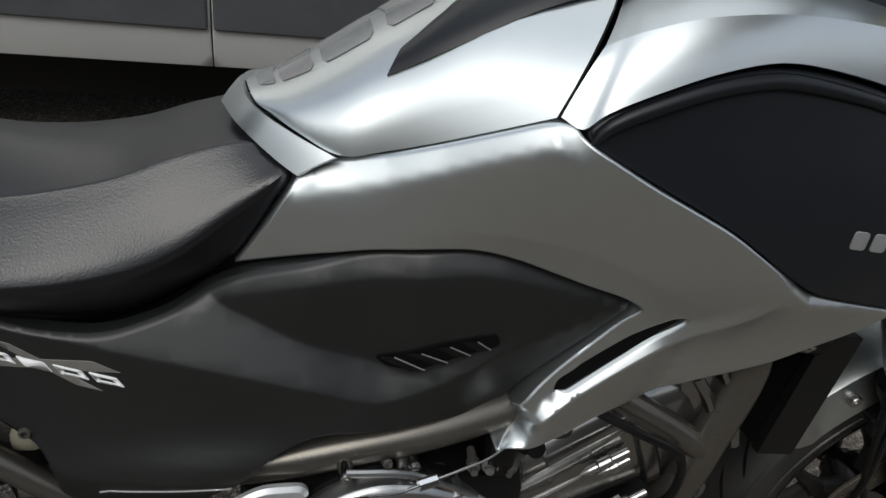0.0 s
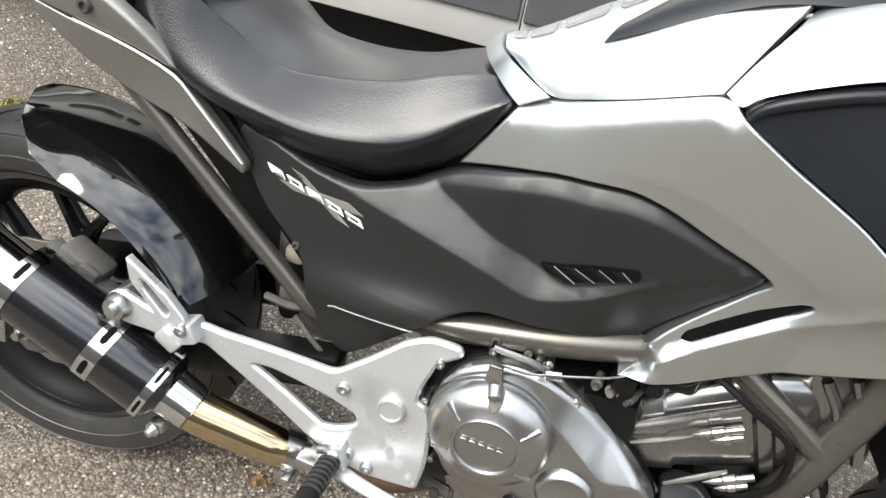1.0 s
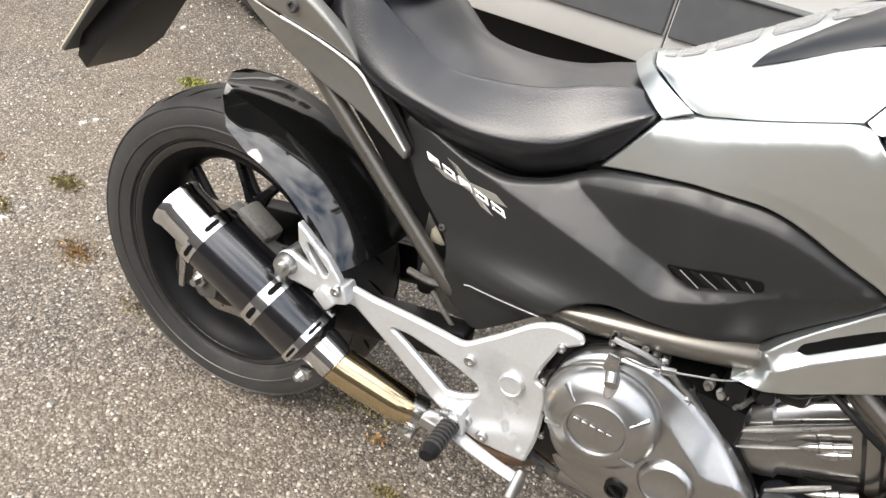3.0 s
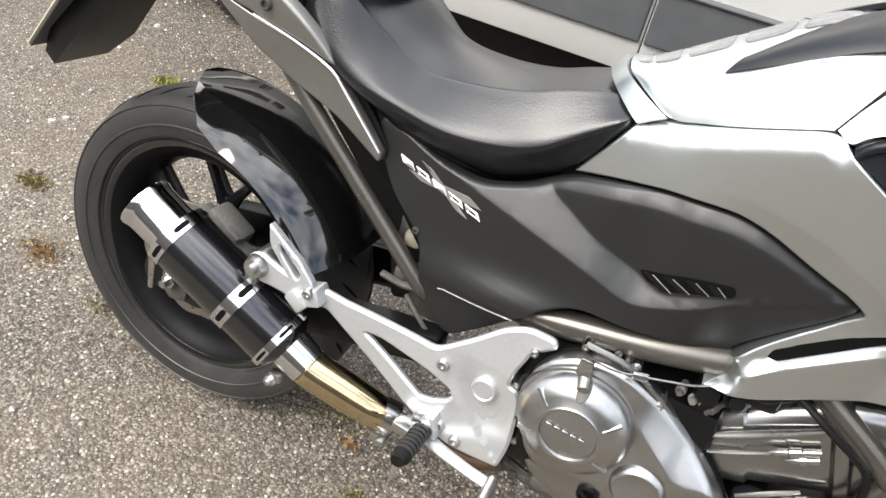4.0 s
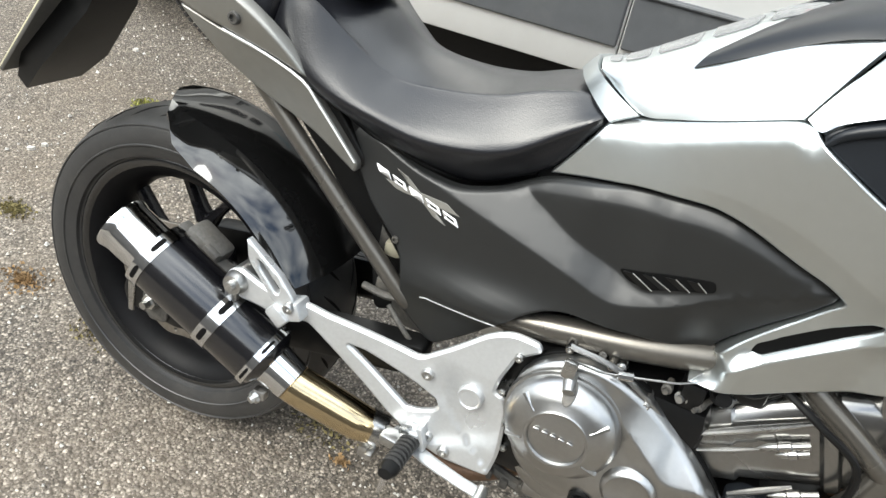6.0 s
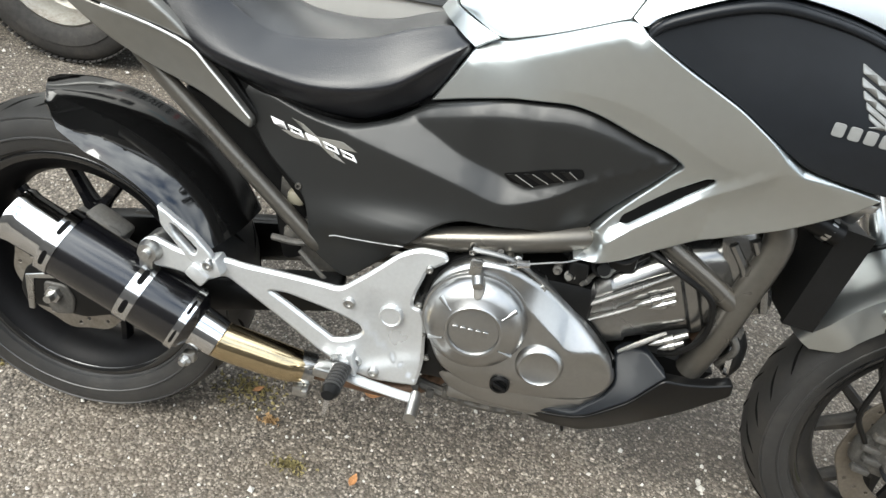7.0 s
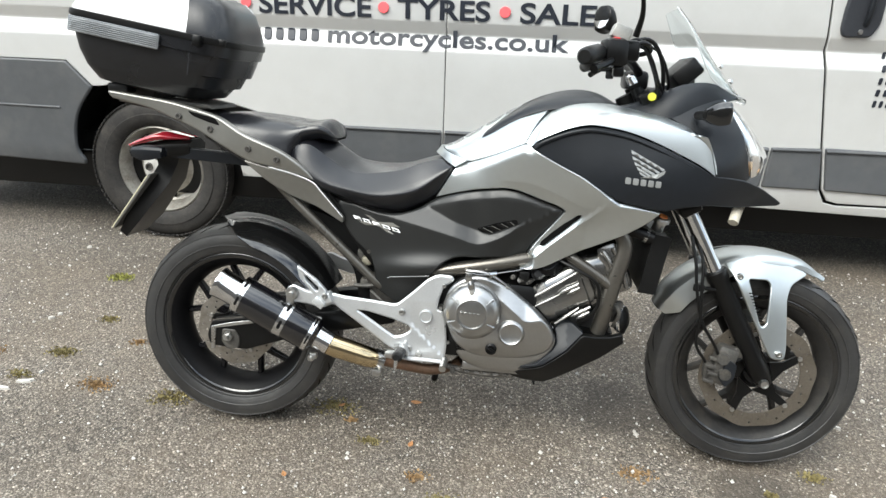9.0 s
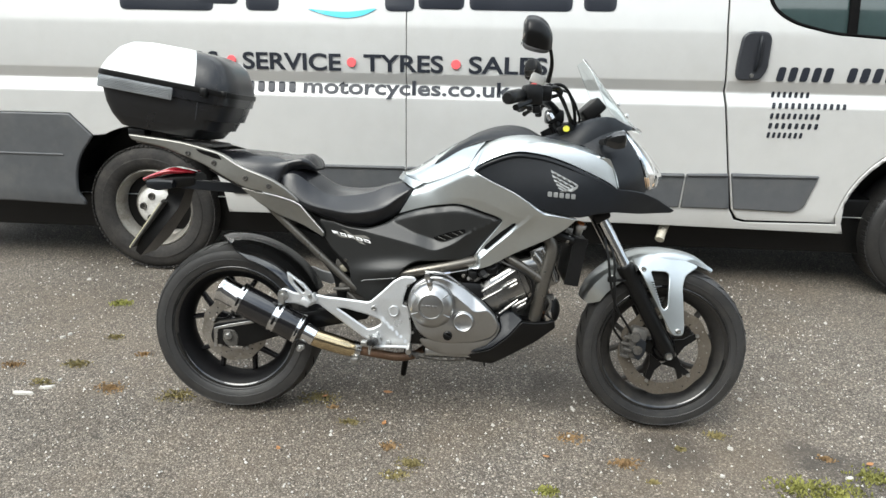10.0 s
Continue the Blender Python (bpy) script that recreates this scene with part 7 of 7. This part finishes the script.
# -- fork, front mudguard, front brake --
TOP, AX = np.array((1.235, 0.858)), np.array((1.548, 0.296))
dirn = (AX - TOP) / np.linalg.norm(AX - TOP)


def on_fork(d):
    p = TOP + dirn * d
    return p[0], p[1]


L = float(np.linalg.norm(AX - TOP))
for s in (1, -1):
    leg = part("fork_tube", tube([(*on_fork(-0.12)[:1], -0.10 * s, on_fork(-0.12)[1]), (on_fork(0.32)[0], -0.10 * s, on_fork(0.32)[1])], 0.0205, 20, 0), CHROME, bike, "polished steel fork tube")
    xs = [0.288, 0.292, 0.315, 0.32, 0.36, L - 0.08, L - 0.03, L + 0.012]
    rs = [0.026, 0.030, 0.030, 0.0275, 0.0275, 0.027, 0.030, 0.020]
    part("slider", tube([(on_fork(d)[0], -0.10 * s, on_fork(d)[1]) for d in xs], rs, 20, 0), BLACK, leg, "satin black fork slider")
    part("axle_cap", turned([(0.0, 0.008), (0.007, 0.008), (0.009, 0.012), (0.011, 0.012), (0.013, 0.0), (0.016, -0.01)], (AX[0] - 0.006, -0.125 * s, AX[1] + 0.002), (0, -s, 0), 16), STEEL, leg)
part("lower_yoke", join(block(1.285, 0, 0.775, 0.06, 0.26, 0.04, 0.012, Matrix.Rotation(radians(-29), 4, "Y"))), BLACK, bike, "black lower fork yoke")
part("steering_head", join(tube([(1.10, 0, 1.06), (1.25, 0, 0.79)], 0.03, 14, 0), block(1.15, 0, 1.06, 0.06, 0.24, 0.03, 0.01, Matrix.Rotation(radians(-29), 4, "Y"))), BLACK, bike)


def front_guard():
    rows = []
    for a in np.linspace(150, 62, 30):
        u = (150 - a) / 88
        ca, sa = math.cos(radians(a)), math.sin(radians(a))
        crown = np.interp(u, [0, 0.12, 0.5, 0.85, 1], [0.342, 0.352, 0.355, 0.342, 0.322])
        skirt = np.interp(u, [0, 0.06, 0.3, 0.6, 0.9, 1], [0.03, 0.06, 0.06, 0.035, 0.018, 0.004])
        half = np.interp(u, [0, 0.1, 0.6, 1], [0.045, 0.07, 0.072, 0.03])
        row = []
        for y, d in ((-half - 0.003, skirt), (-half - 0.001, skirt * 0.5), (-half * 0.97, 0.010), (-half * 0.8, 0.003), (-half * 0.4, 0.0), (0, -0.001), (half * 0.4, 0.0), (half * 0.8, 0.003), (half * 0.97, 0.010), (half + 0.001, skirt * 0.5), (half + 0.003, skirt)):
            row.append((FWC[0] + (crown - d) * ca, y, FWC[1] + (crown - d) * sa))
        rows.append(row)
    return thicken(rails(rows), 0.003)


guard = part("front_mudguard", front_guard(), SILVER, bike, "metallic silver front mudguard")
stay = panel(rounded([(1.400, 0.628), (1.420, 0.600), (1.530, 0.402), (1.547, 0.374), (1.584, 0.372), (1.588, 0.403), (1.580, 0.534), (1.590, 0.572), (1.640, 0.602), (1.56, 0.634), (1.46, 0.644)], 0.014), surf([(1.40, 0.63, 0.085), (1.425, 0.60, 0.128), (1.54, 0.38, 0.136), (1.585, 0.38, 0.130), (1.58, 0.55, 0.090), (1.64, 0.6, 0.058), (1.48, 0.64, 0.074), (1.47, 0.52, 0.134)]), 0.006, 0.004, 0.012, (rounded([(1.462, 0.592), (1.520, 0.586), (1.530, 0.574), (1.526, 0.470), (1.514, 0.460), (1.505, 0.472)], 0.008),), True)
part("guard_stay", stay, SILVER, guard)
part("guard_stay", flipped(stay), SILVER, guard)
for x, h, w in ((1.436, 0.128, 0.600), (1.566, 0.134, 0.390), (1.345, 0.078, 0.555)):
    part("stay_bolt", bolt(x, h, w, 0.009), STEEL, guard)
part("stay_label", join(*[block(1.468 + 0.0042 * i + (j % 3) * 0.001, -0.1368, 0.558 - 0.0085 * i, 0.010, 0.001, 0.003, 0.0) for i in range(11) for j in range(1)]), GAP, guard)
cal = part("front_caliper", join(block(1.432, -0.095, 0.335, 0.06, 0.05, 0.115, 0.014, Matrix.Rotation(radians(14), 4, "Y")), block(1.405, -0.098, 0.315, 0.05, 0.03, 0.05, 0.01), turned([(0.0, 0.014), (0.016, 0.014), (0.019, 0.0)], (1.425, -0.118, 0.36), (0, -1, 0), 18), turned([(0.0, 0.014), (0.016, 0.014), (0.019, 0.0)], (1.435, -0.118, 0.315), (0, -1, 0), 18), block(1.468, -0.10, 0.375, 0.05, 0.02, 0.03, 0.006)), GRIME, bike, "grimy front brake caliper")
for k in range(4):
    part("cooling_fin", block(1.392 + 0.010 * (k % 2), -0.122, 0.292 + 0.022 * k, 0.030, 0.014, 0.010, 0.002, Matrix.Rotation(radians(14), 4, "Y")), GRIME, cal)
part("pad_cover", plate(rounded([(1.435, 0.36), (1.465, 0.345), (1.46, 0.30), (1.44, 0.275), (1.42, 0.30)], 0.01), 0.12, 0.128), DARK, cal)
for pts in ([(1.30, -0.115, 0.70), (1.315, -0.135, 0.63), (1.325, -0.14, 0.56), (1.35, -0.135, 0.47), (1.395, -0.125, 0.40), (1.42, -0.115, 0.355)], [(1.315, -0.105, 0.70), (1.335, -0.13, 0.63), (1.338, -0.14, 0.56), (1.345, -0.138, 0.48), (1.345, -0.13, 0.40), (1.38, -0.12, 0.345)]):
    part("brake_line", tube(pts, 0.0045, 8), BLACK, cal, "black brake hose")
part("line_clip", join(block(1.331, -0.135, 0.562, 0.03, 0.012, 0.02, 0.004), block(1.36, -0.11, 0.555, 0.05, 0.02, 0.008, 0.002)), BLACK, cal)
part("axle", tube([(1.54, -0.10, 0.30), (1.54, 0.10, 0.30)], 0.012, 12, 0), STEEL, bike)

# -- handlebars, controls, mirrors --
for s in (1, -1):
    bar = part("handlebar", tube([(1.13, -0.0 * s, 1.115), (1.115, -0.08 * s, 1.125), (1.05, -0.20 * s, 1.163), (1.0, -0.28 * s, 1.158), (0.957, -0.41 * s, 1.145)], 0.011, 12, 5), BLACK, bike, "black tubular handlebar")
    if s < 0:
        bar.matrix_basis = Matrix.Translation((1.13, 0, 0)) @ Matrix.Rotation(radians(-9), 4, "Z") @ Matrix.Translation((-1.13, 0, 0))
    part("grip", tube([(0.990, -0.305 * s, 1.156), (0.984, -0.318 * s, 1.155), (0.958, -0.405 * s, 1.146), (0.955, -0.416 * s, 1.145)], [0.018, 0.021, 0.020, 0.017], 16, 0), BLACK, bar, "black rubber grip")
    part("bar_end", turned([(0.0, 0.016), (0.014, 0.016), (0.019, 0.010), (0.020, -0.014)], (0.952, -0.425 * s, 1.143), (-0.35, -0.9 * s, -0.1), 16), BLACK, bar)
    part("lever", tube([(1.03, -0.28 * s, 1.150), (1.01, -0.33 * s, 1.134), (0.985, -0.38 * s, 1.122), (0.972, -0.405 * s, 1.116)], [0.009, 0.008, 0.008, 0.010], 8), BLACK, bar)
    sw = part("switch_pod", join(block(1.025, -0.285 * s, 1.158, 0.06, 0.055, 0.066, 0.014, Matrix.Rotation(0.3 * s, 4, "Z")), block(1.055, -0.25 * s, 1.165, 0.065, 0.05, 0.05, 0.01), block(1.04, -0.28 * s, 1.118, 0.025, 0.03, 0.03, 0.006)), BLACK, bar, "black switch housing")
    part("master_cylinder", block(1.04, -0.262 * s, 1.205, 0.045, 0.06, 0.032, 0.006, Matrix.Rotation(0.35, 4, "Y")), mat("pale_reservoir", (0.35, 0.35, 0.33), 0.35, 0.1, 0.1, 40), bar, "brake fluid reservoir")
    mir = part("mirror", seat_skin([(0.962, 0.05, 0.055, 0.045, 1.300, 1.372), (0.975, 0.065, 0.075, 0.055, 1.290, 1.390), (1.01, 0.062, 0.074, 0.052, 1.280, 1.388), (1.04, 0.045, 0.058, 0.035, 1.276, 1.368), (1.058, 0.018, 0.024, 0.016, 1.284, 1.335)]), BLACK, bike, "black rear-view mirror")
    mir.location = (0.142, -0.34, 0.158) if s > 0 else (0.05, 0.34, -0.02)
    mir.scale = (0.88, 0.88, 0.88)
    part("mirror_glass", moved(turned([(0.0, 0.0015), (0.046, 0.0015), (0.047, -0.002)], (0, 0, 0), (-1, 0, 0), 28), Matrix.Translation((0.966, 0, 1.337)) @ Matrix.Rotation(0.28, 4, "Y") @ Matrix.Diagonal((1, 1.3, 0.9, 1))), MIRROR, mir)
    if s < 0:
        mir.matrix_basis = Matrix.Translation((1.058, 0.30, 1.282)) @ Matrix.Rotation(radians(38), 4, "Z") @ Matrix.Diagonal((0.50, 0.50, 0.72, 1.0)) @ Matrix.Translation((-1.0, 0.0, -1.335))
    part("stalk", tube([(1.055, 0.05 * s, 1.18), (1.064, 0.03 * s, 1.235), (1.055, 0.01 * s, 1.285), (1.035, 0.0, 1.315)], [0.009, 0.007, 0.006, 0.008], 10), BLACK, mir)
part("kill_switch", block(1.028, -0.29, 1.188, 0.018, 0.018, 0.010, 0.003), REDSW, bike, "red kill switch")
part("bar_clamp", join(block(1.12, 0, 1.10, 0.06, 0.12, 0.05, 0.012), tube([(1.12, -0.05, 1.08), (1.15, -0.05, 1.02)], 0.018, 12, 0), tube([(1.12, 0.05, 1.08), (1.15, 0.05, 1.02)], 0.018, 12, 0)), BLACK, bike)
part("fork_cap", join(turned([(0.0, 0.014), (0.009, 0.014), (0.012, 0.008), (0.013, -0.012)], (1.098, -0.10, 1.100), (-0.5, 0, 0.85), 16)), CHROME, bike, "bright fork top cap")
part("tag", turned([(0.0, 0.002), (0.010, 0.002), (0.011, 0.0)], (1.150, -0.135, 1.060), (-0.2, -1, 0.2), 18), YELLOW, bike, "yellow tag on the cables")
for k, (dx, dz, r) in enumerate(((0.0, 0.0, 0.0055), (0.022, -0.018, 0.0045), (0.030, 0.008, 0.0055), (0.055, -0.012, 0.004))):
    y = -0.24 + 0.034 * k
    part("control_cable", tube([(1.05, y, 1.178), (1.09 + dx, y, 1.19 + dz), (1.135 + dx, y * 0.75, 1.135 + dz * 2), (1.165 + dx * 0.6, y * 0.5, 1.07), (1.16 + dx * 0.5, y * 0.4, 1.0)], r, 8), BLACK, bike)
part("cable_tie", tube([(1.05, -0.27, 1.172), (1.10, -0.25, 1.185), (1.12, -0.21, 1.168), (1.08, -0.20, 1.155)], 0.006, 8), BLACK, bike)

# ---- what lies on the ground ----
def tuft(cx, cy, r, n, tall, seed):
    """A patch of moss or weed: many small leaning blades and pads with an uneven outline."""
    rnd = random.Random(seed)
    vs, fs = [], []
    for _ in range(n):
        a, d = rnd.uniform(0, 2 * math.pi), r * rnd.random() ** 0.75 * (0.6 + 0.4 * math.sin(3 * rnd.random() + seed))
        x, y = cx + d * math.cos(a) * 1.25, cy + d * math.sin(a) * 0.8
        h, w, t = tall * rnd.uniform(0.3, 1.0) * (1 - 0.5 * d / r), rnd.uniform(0.0025, 0.006), rnd.uniform(0, 2 * math.pi)
        dx, dy = math.cos(t) * w, math.sin(t) * w
        lx, ly = rnd.uniform(-1, 1) * h * 0.8, rnd.uniform(-1, 1) * h * 0.8
        k = len(vs)
        vs += [(x - dx, y - dy, -0.003), (x + dx, y + dy, -0.003), (x + lx + dx * 0.6, y + ly + dy * 0.6, h * 0.7), (x + lx * 1.5, y + ly * 1.5, h), (x + lx - dx * 0.6, y + ly - dy * 0.6, h * 0.7)]
        fs += [(k, k + 1, k + 2, k + 3, k + 4)]
    return vs, fs


GREEN = mat("green_moss", (0.20, 0.20, 0.05), 0.9, 0, 0.5, 60)
PATCHES = [(-0.936, 0.915, 0.06, GREEN), (-0.77, 0.53, 0.04, MOSS), (-0.56, 0.378, 0.04, MOSSO), (-0.80, 0.262, 0.10, MOSS), (-0.555, 0.083, 0.085, MOSSO), (-0.85, 0.10, 0.05, MOSS), (-0.275, 0.045, 0.07, MOSS), (0.28, 0.09, 0.075, MOSS), (0.428, -0.072, 0.045, MOSS), (0.35, 0.02, 0.03, MOSSO),
           (0.681, -0.306, 0.085, MOSS), (0.596, -0.216, 0.045, MOSSO), (0.633, -0.373, 0.045, MOSS), (1.124, -0.415, 0.04, GREEN), (1.226, -0.105, 0.055, MOSSO), (1.391, -0.241, 0.075, MOSSO), (1.467, -0.337, 0.035, MOSS),
           (1.75, -0.042, 0.05, MOSS), (1.93, -0.325, 0.10, GREEN), (2.045, -0.345, 0.10, GREEN), (2.205, -0.25, 0.09, GREEN), (-1.05, 0.23, 0.06, MOSSO), (1.60, -0.139, 0.04, MOSS), (2.086, -0.150, 0.04, MOSSO)]
for i, (x, y, r, m) in enumerate(PATCHES):
    tagged(part("moss_patch", tuft(x, y, r, int(3400 * r), 0.007 if m is not GREEN else 0.014, i), m, smooth=0), "low moss and weed growing in the asphalt", "moss", "moss on the asphalt", "stuff")


def chippings(n, seed):
    """Loose pale stones of a few millimetres."""
    rnd = random.Random(seed)
    vs, fs = [], []
    for _ in range(n):
        x, y = rnd.uniform(-1.6, 2.6), rnd.uniform(-1.1, 1.6)
        s = 0.0018 * math.exp(rnd.gauss(0.35, 0.45))
        t = rnd.uniform(0, 6.3)
        c, d = math.cos(t) * s, math.sin(t) * s
        k = len(vs)
        q = rnd.uniform(0.6, 1.3)
        vs += [(x + c * q, y + d * q, 0.0), (x - d, y + c, 0.0), (x - c * q, y - d * q, 0.0), (x + d, y - c, 0.0), (x + c * 0.3, y + d * 0.3, s * 0.9 + 0.002)]
        fs += [(k, k + 1, k + 4), (k + 1, k + 2, k + 4), (k + 2, k + 3, k + 4), (k + 3, k, k + 4)]
    return vs, fs


tagged(part("loose_chippings", chippings(5000, 5), STONE, smooth=0), "small pale stone chippings scattered over the asphalt", "gravel", kind="stuff")


def leaf_shape(x, y, s, turn):
    rows = []
    for u in np.linspace(-1, 1, 7):
        w = 0.5 * (1 - u * u) * (1 - 0.3 * u)
        row = []
        for v in (-1, -0.5, 0, 0.5, 1):
            a, b = u * s, v * w * s
            row.append((x + a * math.cos(turn) - b * math.sin(turn), y + a * math.sin(turn) + b * math.cos(turn), 0.004 + 0.25 * s * abs(v) * w + 0.2 * s * u * u))
        rows.append(row)
    return thicken(rails(rows), 0.0008)


for i, (x, y, s) in enumerate(((0.540, 0.142, 0.020), (0.30, 0.09, 0.013), (0.556, -0.079, 0.016), (0.22, -0.268, 0.014), (1.13, -0.234, 0.013), (2.215, -0.179, 0.016))):
    tagged(part("dead_leaf", leaf_shape(x, y, s, 0.7 * i), LEAF, smooth=0), "curled brown dead leaf on the asphalt", "leaf", "dead leaves")


def scrap(x, y, a, b, turn, seed):
    rnd = random.Random(seed)
    ring = []
    for k in range(14):
        t = 2 * math.pi * k / 14
        q = rnd.uniform(0.55, 1.1)
        u, v = a * q * math.cos(t), b * q * math.sin(t)
        ring.append((x + u * math.cos(turn) - v * math.sin(turn), y + u * math.sin(turn) + v * math.cos(turn)))
    top = [(p[0], p[1], 0.004) for p in ring]
    low = [(x + (p[0] - x) * 1.1, y + (p[1] - y) * 1.1, -0.006) for p in ring]
    return hull([low, top])


for i, (x, y, a, b) in enumerate(((-0.87, 0.01, 0.045, 0.012), (-0.80, 0.06, 0.03, 0.010), (-1.0, 0.50, 0.012, 0.008), (-1.278, 1.225, 0.012, 0.010), (-0.783, 0.123, 0.010, 0.005), (0.832, -0.274, 0.007, 0.005), (1.25, 0.103, 0.007, 0.005), (2.07, 0.41, 0.009, 0.007), (1.92, 0.23, 0.009, 0.006), (1.775, -0.119, 0.011, 0.006), (1.70, -0.284, 0.009, 0.006), (2.115, -0.259, 0.014, 0.009), (-0.985, 0.536, 0.010, 0.008))):
    tagged(part("pale_stone", scrap(x, y, a, b, 0.3 * i, i), STONE), "flat pale stone fragment lying on the asphalt", "stone", "pale stones")
